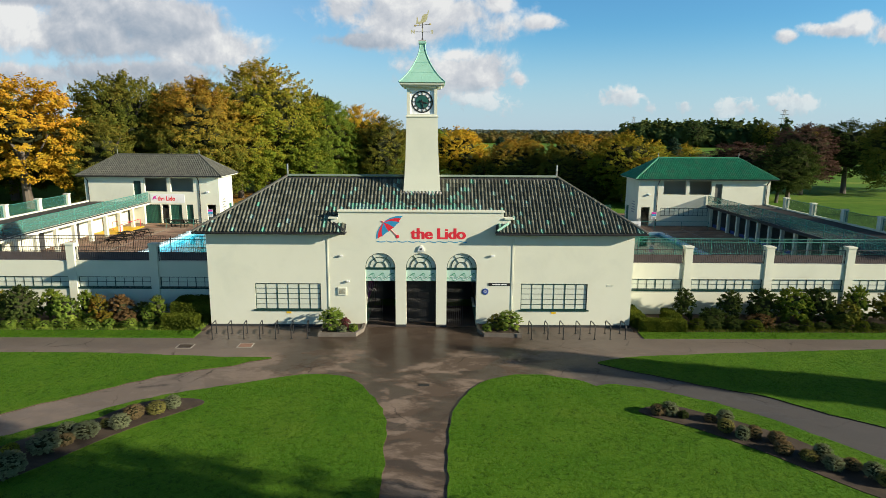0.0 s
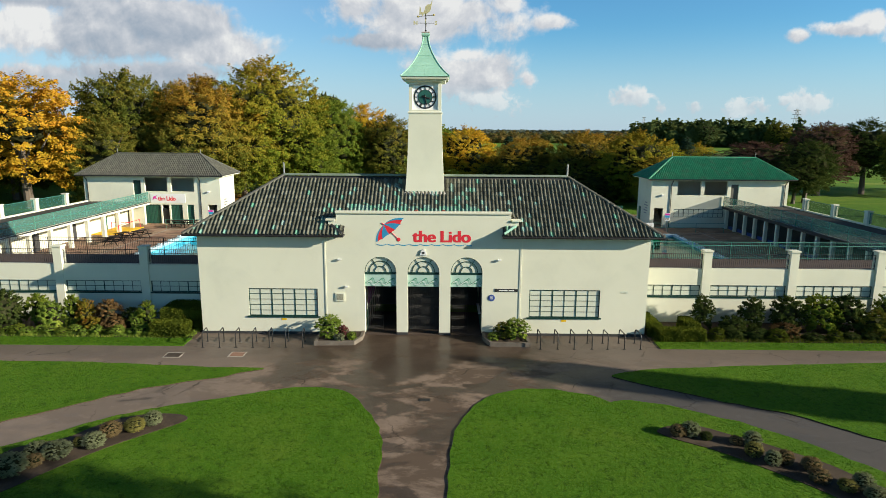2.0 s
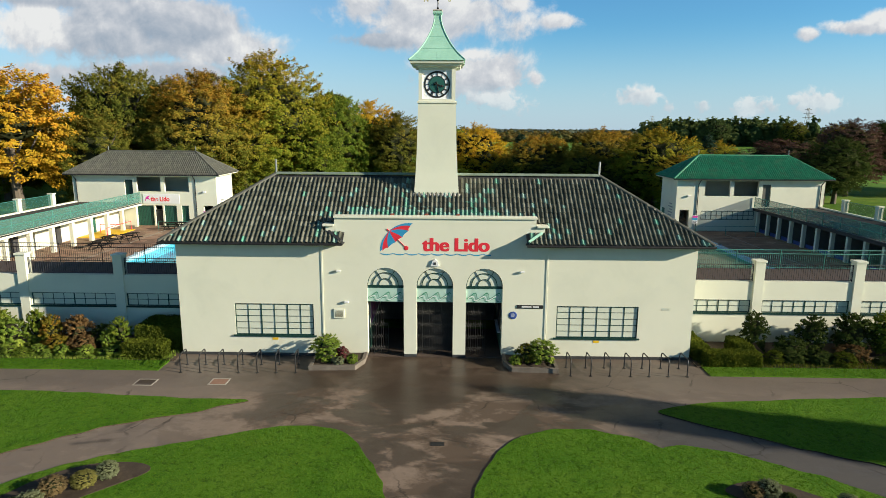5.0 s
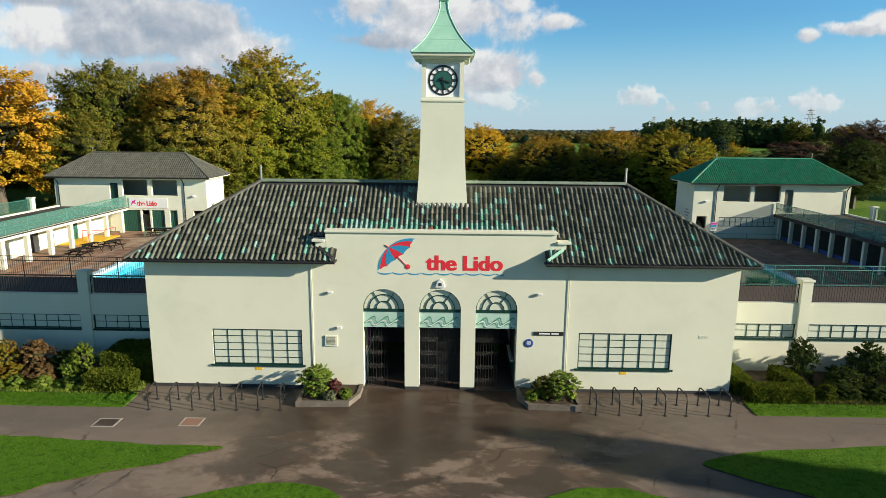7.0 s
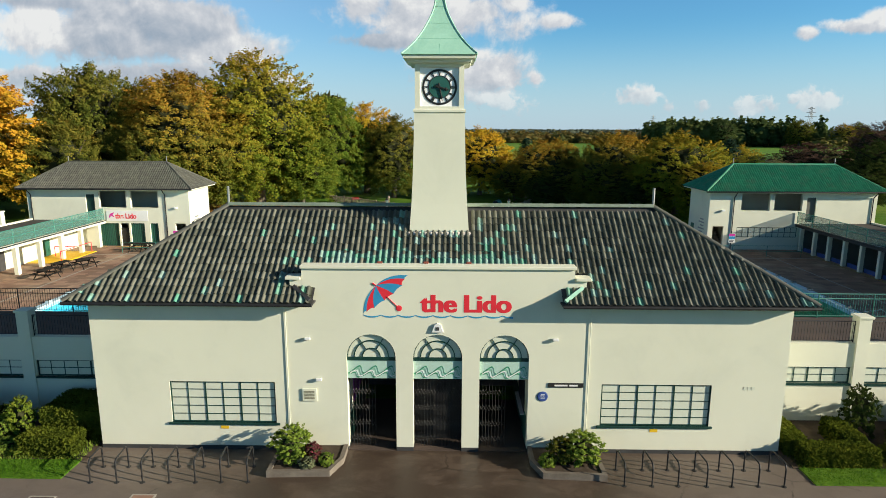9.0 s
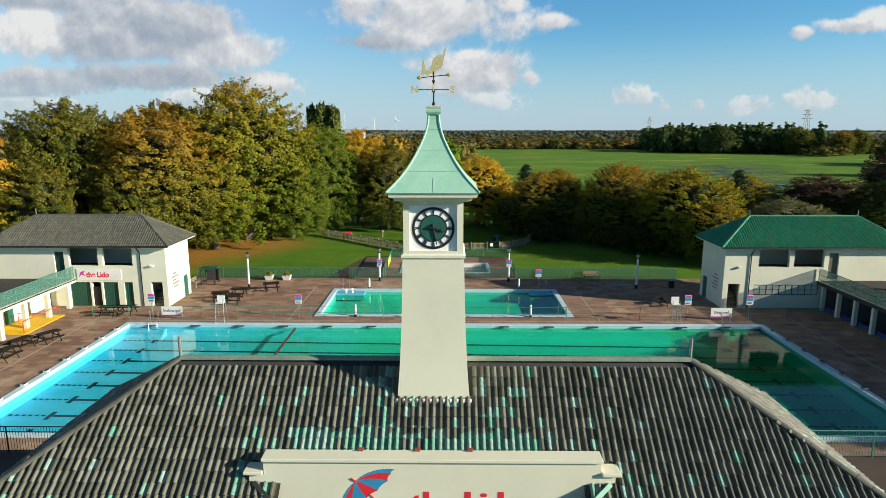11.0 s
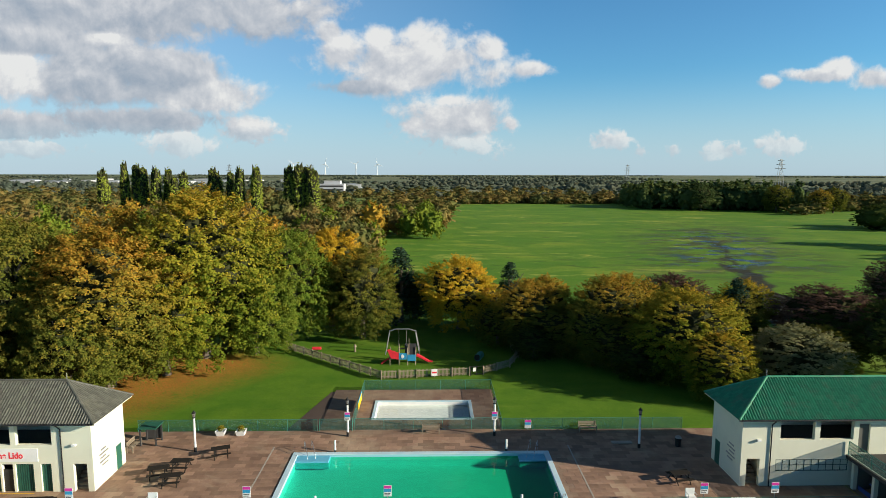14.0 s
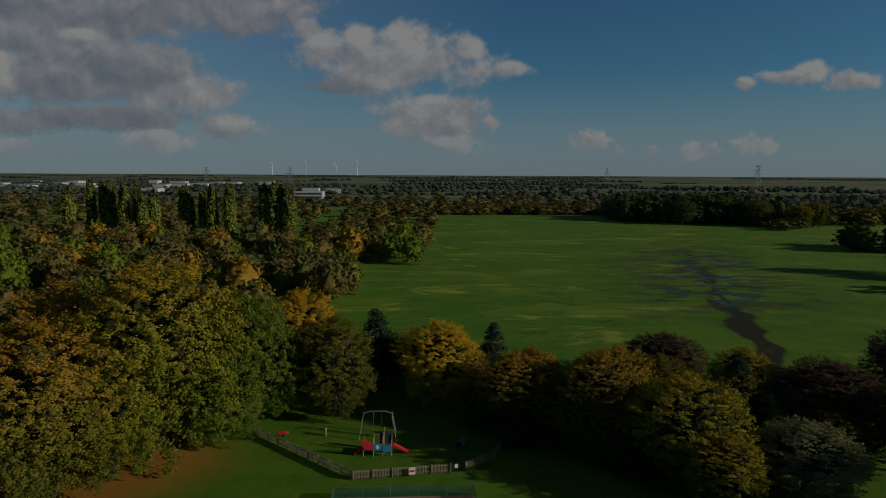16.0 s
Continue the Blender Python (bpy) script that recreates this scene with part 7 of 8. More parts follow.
def bush(x, y, z, radius, height, k, material, label, category="shrub", group="", name="shrub"):
    ob = new(name, with_material(SHRUB[k], material))
    top = max(v.co.z for v in SHRUB[k].vertices)
    ob.matrix_basis = pose(x, y, z, 0, 0, (x * 57 + y * 31) % 360) @ Matrix.Diagonal((radius, radius, height / top, 1))
    return tagged(ob, label, category, group)


HEDGE = leafy("clipped_hedge_leaves", (0.05, 0.07, 0.011), (0.085, 0.108, 0.013), (0.13, 0.145, 0.018), patch=1.2)
FRESH = leafy("fresh_leaves", (0.094, 0.156, 0.025), (0.194, 0.275, 0.041), (0.400, 0.463, 0.081), patch=1.2)
SCARLET = leafy("scarlet_leaves", (0.10, 0.12, 0.02), (0.20, 0.16, 0.02), (0.34, 0.10, 0.03), patch=1.5)
HEATHER = leafy("heather_leaves", (0.09, 0.06, 0.028), (0.16, 0.10, 0.042), (0.24, 0.14, 0.055), patch=1.5)
FLOWER = leafy("pink_flowers", (0.05, 0.07, 0.02), (0.15, 0.05, 0.05), (0.34, 0.07, 0.10), patch=2.5)

for s in (-1, 1):
    out = [(3.22, 0.0), (3.22, -0.9), (3.55, -1.75), (5.65, -1.85), (5.65, 0.0)]
    inn = [(3.37, 0.0), (3.37, -0.88), (3.65, -1.62), (5.50, -1.70), (5.50, 0.0)]
    t = thing("planter", "low stone-kerbed planter against the front wall", "planter", "entrance planters", at=(0, 0, 0.02))
    for i in range(4):
        q = [(s * out[i][0], out[i][1]), (s * out[i + 1][0], out[i + 1][1]), (s * inn[i + 1][0], inn[i + 1][1]), (s * inn[i][0], inn[i][1])]
        part("kerb_stone", extrude_outline(bmesh.new(), q, 0.22, "xy", 0.0), surface("kerb_stone", (0.12, 0.10, 0.08), (0.19, 0.165, 0.135), 3, 0.85, 0.3) if "kerb_stone" not in bpy.data.materials else bpy.data.materials["kerb_stone"], t)
    part("soil", extrude_outline(bmesh.new(), [(s * x, y) for x, y in inn], 0.18, "xy", 0.0), EARTH, t)
bush(-5.0, -0.95, 0.18, 0.82, 1.3, 1, FRESH, "bright green rounded shrub in the planter", group="planter shrubs")
bush(-4.25, -1.1, 0.18, 0.40, 0.75, 0, FLOWER, "small pink-flowering shrub in the planter", group="planter shrubs")
bush(-3.75, -1.25, 0.18, 0.32, 0.45, 2, FRESH, "low green plant in the planter", group="planter shrubs")
bush(-4.35, -1.45, 0.18, 0.35, 0.40, 2, SILVER, "low silver plant in the planter", group="planter shrubs")
bush(5.0, -0.95, 0.18, 0.85, 1.15, 1, FRESH, "bright green rounded shrub in the planter", group="planter shrubs")
bush(4.3, -0.9, 0.18, 0.60, 0.95, 0, OLIVE, "loose olive shrub in the planter", group="planter shrubs")
bush(3.75, -1.2, 0.18, 0.36, 0.5, 2, FRESH, "low green plant in the planter", group="planter shrubs")
BORDER = (
    (-23.3, 0.35, 1.25, 2.35, 3, DARKGREEN, "dense dark green clipped ball shrub"), (-26.0, 1.2, 1.3, 2.2, 0, OLIVE, "tall loose olive shrub by the wall"), (-22.0, 1.3, 0.8, 1.9, 0, LEAFGREEN, "bushy green shrub by the wall"),
    (-20.7, 0.35, 0.85, 1.75, 1, FRESH, "bushy yellow-green shrub by the wall"), (-19.8, 0.9, 0.7, 1.95, 0, LEAFGREEN, "bushy green shrub by the wall"), (-19.0, 0.7, 0.68, 1.75, 1, SCARLET, "shrub with scarlet and yellow leaves"),
    (-17.9, 1.0, 0.95, 1.6, 0, HEATHER, "loose brown shrub by the wall"), (-18.3, 0.1, 0.7, 0.85, 2, SCARLET, "low border plant with red leaves"), (-17.1, 0.15, 0.75, 0.9, 2, HEATHER, "low russet border shrub by the wall"), (-16.4, 0.9, 0.75, 1.2, 0, DARKGREEN, "dark green border shrub by the wall"),
    (-15.45, 0.55, 0.62, 1.7, 1, LEAFGREEN, "upright green shrub by the wall"), (-16.0, 0.35, 0.4, 1.1, 1, FRESH, "small yellow-green shrub by the wall"),
)
BORDER_EAST = (
    (15.9, 1.5, 0.75, 2.05, 1, DARKGREEN, "upright dark green shrub in the border"), (18.6, 1.3, 0.85, 2.0, 1, DARKGREEN, "upright dark green shrub in the border"), (17.4, 0.9, 0.9, 1.0, 2, DARKGREEN, "low dark green border shrub by the wall"),
    (20.6, 1.2, 1.1, 2.1, 0, DARKGREEN, "broad dark green border shrub by the wall"), (22.3, 1.1, 1.25, 2.2, 1, LEAFGREEN, "broad green border shrub by the wall"), (23.8, 1.3, 1.2, 2.2, 0, DARKGREEN, "broad dark green border shrub by the wall"),
    (25.2, 0.7, 1.2, 1.5, 2, OLIVE, "broad olive border shrub by the wall"), (26.3, 1.4, 0.9, 2.3, 1, LEAFGREEN, "tall green border shrub by the wall"), (20.0, 0.2, 0.9, 0.8, 2, HEATHER, "low russet border shrub by the wall"), (28.2, 1.0, 1.3, 2.0, 0, OLIVE, "broad olive border shrub by the wall"), (16.9, 0.1, 0.9, 0.65, 2, DARKGREEN, "low dark border shrub by the wall"), (18.3, -0.1, 0.8, 0.6, 2, DARKGREEN, "low dark green border shrub by the wall"),
)
for i in range(17):
    x = -24.6 + 0.62 * i
    bush(x, -0.42 + 0.14 * math.sin(i * 2.3), 0.03, 0.46 + 0.08 * math.sin(i * 1.7), 0.50 + 0.12 * math.cos(i * 2.9), i % 3, FRESH if i % 4 else LEAFGREEN, "low leafy green ground-cover plant edging the border", group="border edging plants")
for i in range(13):
    x = 16.0 + 1.05 * i
    bush(x, -0.35 + 0.2 * math.sin(i * 1.9), 0.03, 0.55 + 0.12 * math.sin(i * 2.7), 0.50 + 0.18 * math.cos(i * 2.1), i % 3, (HEDGE, DARKGREEN, DARKGREEN)[i % 3], "low dark leafy plant edging the border", group="border edging plants")
for x, y, r, h, k, m_, lab in BORDER + BORDER_EAST:
    bush(x, y, 0.04, r, h, k, m_, lab, group="border shrubs")


def hedge(x0, x1, y0, y1, h, label, seed):
    """A clipped block hedge: rounded box of close leaves."""
    g_ = np.random.default_rng(seed)
    n = 5200
    c, half = np.array([(x0 + x1) / 2, (y0 + y1) / 2, h / 2]), np.array([(x1 - x0) / 2, (y1 - y0) / 2, h / 2])
    d = g_.uniform(-1, 1, (n, 3))
    ax = g_.choice(3, n, p=half[[1, 0, 0]] * 0 + np.array([0.25, 0.35, 0.4]))
    d[np.arange(n), ax] = np.sign(d[np.arange(n), ax])
    d[:, 2] = np.where((ax == 2) & (d[:, 2] < 0), 1, d[:, 2])
    p = c + np.sign(d) * np.abs(d) ** 1.0 * half * (1 - 0.06 * (np.abs(d) ** 4).sum(1) / 3)[:, None] + g_.normal(0, 0.025, (n, 3))
    u = g_.normal(size=(n, 3))
    u /= np.linalg.norm(u, axis=1)[:, None]
    v = np.cross(u, g_.normal(size=(n, 3)))
    v /= np.linalg.norm(v, axis=1)[:, None]
    s_ = g_.uniform(0.03, 0.07, n)[:, None]
    verts = np.stack([p - u * s_, p - v * s_ * 0.6, p + u * s_, p + v * s_ * 0.6], 1).reshape(-1, 3)
    faces = np.arange(4 * n).reshape(-1, 4).tolist()
    core = [(x, y, z) for z in (0.0, h - 0.06) for y in (y0 + 0.06, y1 - 0.06) for x in (x0 + 0.06, x1 - 0.06)]
    o = len(verts)
    faces += [[o + i for i in f] for f in ((0, 2, 3, 1), (4, 5, 7, 6), (0, 1, 5, 4), (2, 6, 7, 3), (0, 4, 6, 2), (1, 3, 7, 5))]
    me = as_mesh("hedge", np.concatenate([verts, np.array(core)]), faces)
    me.materials.append(HEDGE)
    tagged(new("hedge", me), label, "hedge", "clipped hedges")


hedge(-14.75, -12.75, -0.85, 0.05, 0.78, "clipped yellow-green box hedge by the hall wall", 1)
hedge(-14.7, -12.3, 0.35, 2.4, 1.25, "shaded clipped hedge by the hall wall", 2)
hedge(12.6, 15.2, -0.92, -0.12, 0.66, "clipped yellow-green box hedge by the hall wall", 3)
hedge(12.35, 13.1, -0.10, 2.4, 0.72, "clipped yellow-green box hedge by the hall wall", 4)
hedge(14.5, 15.2, -0.10, 1.6, 0.72, "clipped yellow-green box hedge by the hall wall", 5)

# flower beds cut into the lawns
BEDS = (((-9.0, -10.0), (-9.7, -9.85), (-10.65, -9.95), (-11.5, -10.4), (-12.1, -11.1), (-12.5, -11.8), (-13.2, -12.2), (-13.9, -12.6), (-14.2, -13.3), (-14.9, -14.2), (-15.2, -15.4), (-14.6, -16.6), (-13.3, -16.2), (-12.35, -15.0), (-11.9, -14.2), (-11.25, -13.2), (-10.6, -12.35), (-10.0, -11.7), (-9.4, -11.1), (-8.8, -10.4)),
        ((9.2, -10.9), (10.05, -10.45), (11.0, -10.55), (11.9, -11.2), (12.6, -11.65), (13.4, -12.35), (14.2, -13.1), (14.8, -14.0), (15.3, -14.7), (16.2, -15.8), (17.0, -17.2), (16.2, -18.0), (14.9, -17.0), (14.25, -16.3), (13.2, -14.9), (12.6, -14.15), (11.8, -13.3), (10.9, -12.4), (10.05, -11.8), (9.5, -11.4)))
BED_RINGS = []
for k, outline in enumerate(BEDS):
    ring = [(p.x, p.y) for p in curve_through([(x, y, 0) for x, y in outline], per=5)]
    BED_RINGS.append(ring)
    bm = extrude_outline(bmesh.new(), ring, 0.028, "xy", 0.05)
    tagged(part("flower_bed", bm, EARTH), "dark soil flower bed curving through the lawn", "flower bed", "lawn beds", "structure")
STRAW = leafy("straw_leaves", (0.13, 0.13, 0.032), (0.23, 0.215, 0.06), (0.34, 0.30, 0.10))
RUSSET = leafy("russet_leaves", (0.13, 0.095, 0.045), (0.22, 0.16, 0.075), (0.31, 0.235, 0.12))
SMALL = (
    (-9.9, -10.7, 0.40, 0.60, SILVER), (-10.35, -11.2, 0.44, 0.55, STRAW), (-11.05, -11.6, 0.46, 0.60, RUSSET), (-11.2, -12.4, 0.46, 0.60, SILVER), (-11.75, -12.4, 0.22, 0.40, STRAW), (-12.1, -13.1, 0.55, 0.62, SILVER), (-12.85, -13.0, 0.42, 0.55, SILVER), (-12.5, -13.7, 0.36, 0.45, RUSSET), (-12.95, -14.2, 0.62, 0.80, SILVER), (-13.2, -15.7, 0.66, 0.90, SILVER), (-13.95, -14.5, 0.36, 0.50, LEAFGREEN), (-14.3, -15.6, 0.50, 0.60, RUSSET),
)
SMALL_EAST = (
    (9.9, -11.2, 0.36, 0.48, RUSSET), (10.35, -11.2, 0.40, 0.62, SILVER), (10.8, -11.5, 0.26, 0.35, DARKGREEN), (11.75, -11.8, 0.28, 0.34, RUSSET), (12.3, -11.9, 0.38, 0.60, SILVER), (12.0, -12.6, 0.36, 0.55, STRAW), (12.35, -13.2, 0.32, 0.60, SILVER), (12.85, -13.1, 0.32, 0.55, RUSSET), (13.5, -13.5, 0.38, 0.50, RUSSET), (13.35, -14.2, 0.40, 0.50, RUSSET), (13.95, -14.7, 0.34, 0.42, STRAW), (14.5, -14.6, 0.38, 0.62, SILVER), (14.45, -15.3, 0.40, 0.55, SILVER), (15.1, -15.3, 0.34, 0.45, RUSSET), (15.5, -15.8, 0.40, 0.60, SILVER), (15.6, -16.3, 0.36, 0.50, STRAW),
)
for i, (x, y, r, h, m_) in enumerate(SMALL + SMALL_EAST):
    bush(x, y, 0.06, r * 1.05, h * 0.9, 3, m_, {"silver_leaves": "mounded silver-grey shrub in the lawn bed", "russet_leaves": "mounded russet heather in the lawn bed"}.get(m_.name, "mounded yellow-green shrub in the lawn bed"), group="lawn bed shrubs")


def within(poly, p):
    """Which of the points lie inside an outline."""
    inside = np.zeros(len(p), bool)
    for i in range(len(poly)):
        a, b = poly[i], poly[i - 1]
        with np.errstate(divide="ignore", invalid="ignore"):
            inside ^= ((a[1] > p[:, 1]) != (b[1] > p[:, 1])) & (p[:, 0] < (b[0] - a[0]) * (p[:, 1] - a[1]) / (b[1] - a[1] + 1e-12) + a[0])
    return inside


def tufts(name, ring, density, z, seed, low=(-30, -17.5), tall=0.055, material=TURF, label="short mown grass blades"):
    """Short blades over a lawn, as one mesh of stuff."""
    g_ = np.random.default_rng(seed)
    poly = np.array(ring)
    lo, hi = poly.min(0), poly.max(0)
    lo = np.maximum(lo, np.array(low))
    n = int((hi - lo).prod() * density)
    p = g_.uniform(lo, hi, (n, 2))
    inside = within(poly, p)
    for outline in BED_RINGS:
        inside &= ~within(np.array(outline), p)
    p = p[inside]
    n = len(p)
    a = g_.uniform(0, 6.283, n)
    h = tall * g_.uniform(0.5, 1.5, n)
    w_ = g_.uniform(0.008, 0.02, n)
    lean = g_.normal(0, 0.03, (n, 2))
    base = np.concatenate([p, np.full((n, 1), z)], 1)
    side = np.stack([np.cos(a) * w_, np.sin(a) * w_, np.zeros(n)], 1)
    tip = base + np.concatenate([lean, h[:, None]], 1)
    verts = np.stack([base - side, base + side, tip], 1).reshape(-1, 3)
    me = as_mesh(name, verts, np.arange(3 * n).reshape(-1, 3).tolist())
    me.materials.append(material)
    return tagged(new(name, me), label, "grass", kind="stuff")


BLADE = leafy("grass_blades", (0.045, 0.125, 0.007), (0.070, 0.160, 0.010), (0.098, 0.192, 0.014), (0.14, 0.225, 0.022), patch=0.8, through_light=0.5)
for k, ring in enumerate((LAWN_A, LAWN_B, LAWN_C, LAWN_D)):
    tufts("grass_blades", ring, 300, 0.058, k, tall=0.026, material=BLADE)
for s in (-1, 1):
    x0, x1 = span_x(s, 12.4, 32)
    tufts("grass_blades", [(x0, -2.08 + 0.13 * (s > 0)), (x1, -2.08 + 0.13 * (s > 0)), (x1, -0.9), (x0, -0.9)], 260, 0.06, 9 + s, (-40, -5), 0.05, BLADE)
    tufts("ground_cover", [(x0, -0.92), (x1, -0.92), (x1, 0.3), (x0, 0.3)], 420, 0.05, 19 + s, (-40, -5), 0.12, FRESH if s < 0 else OLIVE, "leafy green ground cover in the border")


def cover(x, y, w_, d_, label, material, fill=None):
    t = thing("manhole_cover", label, "manhole cover", "covers in the asphalt", at=(x, y, 0.02))
    part("rim", boxes((-w_, w_, -d_, -d_ + 0.06, 0, 0.012), (-w_, w_, d_ - 0.06, d_, 0, 0.012), (-w_, -w_ + 0.06, -d_ + 0.06, d_ - 0.06, 0, 0.012), (w_ - 0.06, w_, -d_ + 0.06, d_ - 0.06, 0, 0.012)), material, t)
    part("plate", boxes((-w_ + 0.06, w_ - 0.06, -d_ + 0.06, d_ - 0.06, 0, 0.008)), fill or ASPHALT, t)


PALE = surface("pale_concrete", (0.30, 0.27, 0.23), (0.38, 0.345, 0.295), 3, 0.85, 0.2)
cover(-12.33, -3.38, 0.43, 0.34, "rectangular manhole cover with pale concrete rim", PALE)
cover(-9.2, -3.22, 0.39, 0.34, "rectangular manhole cover filled with red concrete", PALE, surface("red_concrete", (0.23, 0.13, 0.09), (0.29, 0.17, 0.12), 3, 0.85, 0.2))
cover(0.35, -8.3, 0.24, 0.13, "small iron drain grating", BLACK, BLACK)

# ---- pool deck things ----


def lamp_post(x, y):
    t = thing("lamp_post", "white lamp post with black foot and lantern head", "lamp post", "deck lamp posts", at=(x, y, DECK + 0.03))
    part("foot", lathe(bmesh.new(), ((0.13, 0), (0.13, 0.35), (0.10, 0.40)), seg=12), BLACK, t)
    part("shaft", lathe(bmesh.new(), ((0.10, 0.40), (0.085, 2.95)), seg=12), WHITE, t)
    part("collar", lathe(bmesh.new(), ((0.12, 2.95), (0.15, 3.02), (0.10, 3.06)), seg=12), BLACK, t)
    part("lantern", lathe(bmesh.new(), ((0.11, 3.06), (0.17, 3.36), (0.17, 3.38)), seg=8), STEEL, t)
    part("lantern_cap", lathe(bmesh.new(), ((0.20, 3.38), (0.08, 3.52), (0.02, 3.62)), seg=8), BLACK, t)


for x, y in ((-19.15, 42.9), (-6.65, 45.75), (6.5, 45.7), (18.7, 43.0)):
    lamp_post(x, y)


def notice(x, y, z, w_, h_, on_post=True, label="small printed safety notice in white, blue and pink", low=MAGENTA, facing=0):
    t = thing("notice", label, "sign", "deck notices", at=(x, y, DECK + 0.03), turn=facing)
    if on_post:
        part("post", bars(((0, 0.03, 0), (0, 0.03, z + h_ * 0.9), 0.03)), GALV, t)
    part("board", box(bmesh.new(), -w_ / 2, w_ / 2, -0.02, 0.0, z, z + h_, 0.005), WHITE, t)
    part("upper_band", boxes((-w_ / 2 + 0.02, w_ / 2 - 0.02, -0.026, -0.02, z + h_ * 0.72, z + h_ * 0.97)), low, t)
    part("lower_band", boxes((-w_ / 2 + 0.02, w_ / 2 - 0.02, -0.026, -0.02, z + h_ * 0.40, z + h_ * 0.70)), BLUE, t)
    for k in range(2):
        part("text_bar", boxes((-w_ / 2 + 0.06, w_ / 2 - 0.08 - 0.05 * k, -0.026, -0.02, z + h_ * (0.24 - 0.14 * k), z + h_ * (0.31 - 0.14 * k))), TEXTGREY, t)


for x, y in ((-24.0, 33.1), (-11.9, 33.1), (-2.2, 33.1), (19.9, 33.1), (24.9, 33.1)):
    notice(x, y, 1.25, 0.55, 0.8)
notice(-6.65, 45.6, 1.55, 0.5, 0.75, False)
notice(6.5, 45.55, 1.55, 0.5, 0.75, False)
notice(9.7, 46.8, 0.2, 0.6, 0.8, True, "printed notice on the lawn fence")
for x in (-7.3, 7.2):
    for y in (42.55, 33.55):
        t = thing("bollard", "white painted bollard with dark foot and cap", "bollard", "pool bollards", at=(x, y, DECK + 0.03))
        part("foot", lathe(bmesh.new(), ((0.10, 0), (0.10, 0.22)), seg=10), BLACK, t)
        part("shaft", lathe(bmesh.new(), ((0.09, 0.22), (0.09, 1.02), (0.05, 1.06)), seg=10), WHITE, t)


TABLE = surface("dark_stained_timber", (0.016, 0.014, 0.012), (0.030, 0.026, 0.022), 3, 0.85, 0.15, spec=0.1)


def picnic_table(x, y, turn):
    t = thing("picnic_table", "black picnic table with attached benches", "picnic table", "picnic tables", at=(x, y, DECK + 0.03), turn=turn)
    for k in range(5):
        part("top_plank", boxes((-0.75, 0.75, -0.37 + 0.15 * k, -0.24 + 0.15 * k, 0.71, 0.75)), TABLE, t)
    for s in (-1, 1):
        for k in range(2):
            part("seat_plank", boxes((-0.75, 0.75, s * 0.68 - 0.14 + 0.145 * k, s * 0.68 - 0.01 + 0.145 * k, 0.42, 0.46)), TABLE, t)
        bm = bars(((s * 0.52, -0.68, 0.0), (s * 0.52, -0.22, 0.71), 0.045), ((s * 0.52, 0.68, 0.0), (s * 0.52, 0.22, 0.71), 0.045), ((s * 0.52, -0.75, 0.40), (s * 0.52, 0.75, 0.40), 0.045), seg=4)
        part("end_frame", bm, TABLE, t)


for x, y, a in ((-18.9, 37.4, 8), (-19.1, 39.8, 0), (-16.7, 42.0, 20), (-28.0, 33.9, 3), (-26.6, 34.0, 3), (-29.9, 25.8, 75), (-29.5, 23.5, 85), (-28.8, 27.2, 60), (19.9, 37.2, 10), (-20.4, 38.6, 15)):
    picnic_table(x, y, a)
railing("pool_rail", (-28.9, 33.0, DECK + 0.03), (31.0, 33.0, DECK + 0.03), 1.0, RAILGREEN, "thin green rail between the two pools", "pool rails", 0, (1.0, 0.52), 3.0, False, 0.02)


def end_sign(x, words):
    t = thing("depth_sign", "white lettered board with purple foot on the pool rail", "sign", "depth signs", at=(x, 32.95, DECK + 0.2))
    part("board", box(bmesh.new(), -0.86, 0.86, -0.03, 0, 0, 0.85, 0.008), WHITE, t)
    part("band", boxes((-0.84, 0.84, -0.036, -0.03, 0.02, 0.14)), PURPLE, t)
    lettering(words, 0.33, TEXTGREY, Matrix.Translation((0, -0.034, 0.48)) @ FACING, t, 0.004, 0.9)


end_sign(-22.3, "Shallow end")
end_sign(22.6, "Deep end")


def lifeguard_chair(x, y):
    t = thing("lifeguard_chair", "tall white lifeguard chair on a steel ladder frame", "lifeguard chair", "lifeguard chairs", at=(x, y, DECK + 0.03))
    for sx in (-1, 1):
        for y0, y1 in ((-0.45, -0.2), (0.45, 0.2)):
            part("leg", bars(((sx * 0.38, y0, 0), (sx * 0.30, y1, 1.6), 0.025)), STEEL, t)
        part("arm_rest", bars(((sx * 0.3, -0.25, 1.9), (sx * 0.3, 0.2, 1.9), 0.02), ((sx * 0.3, -0.25, 1.6), (sx * 0.3, -0.25, 1.9), 0.02)), STEEL, t)
    for k in range(4):
        part("rung", bars(((-0.37 + 0.02 * k, -0.4 + 0.05 * k, 0.35 + 0.3 * k), (0.37 - 0.02 * k, -0.4 + 0.05 * k, 0.35 + 0.3 * k), 0.018)), STEEL, t)
    part("seat", box(bmesh.new(), -0.32, 0.32, -0.25, 0.25, 1.58, 1.66, 0.02), WHITE, t)
    part("backrest", box(bmesh.new(), -0.32, 0.32, 0.2, 0.26, 1.66, 2.15, 0.02), WHITE, t)


lifeguard_chair(-17.9, 32.0)
lifeguard_chair(18.5, 32.0)


def pool_ladder(x, y, turn):
    t = thing("pool_ladder", "bright steel handrails over the pool steps", "pool ladder", "pool ladders", at=(x, y, DECK + 0.03), turn=turn)
    for sx in (-0.3, 0.3):
        part("handrail", bent([Vector(p) for p in ((sx, 0.7, 0), (sx, 0.65, 0.85), (sx, 0.4, 0.92), (sx, -0.9, 0.3), (sx, -1.1, -0.3))], 0.022), STEEL, t)


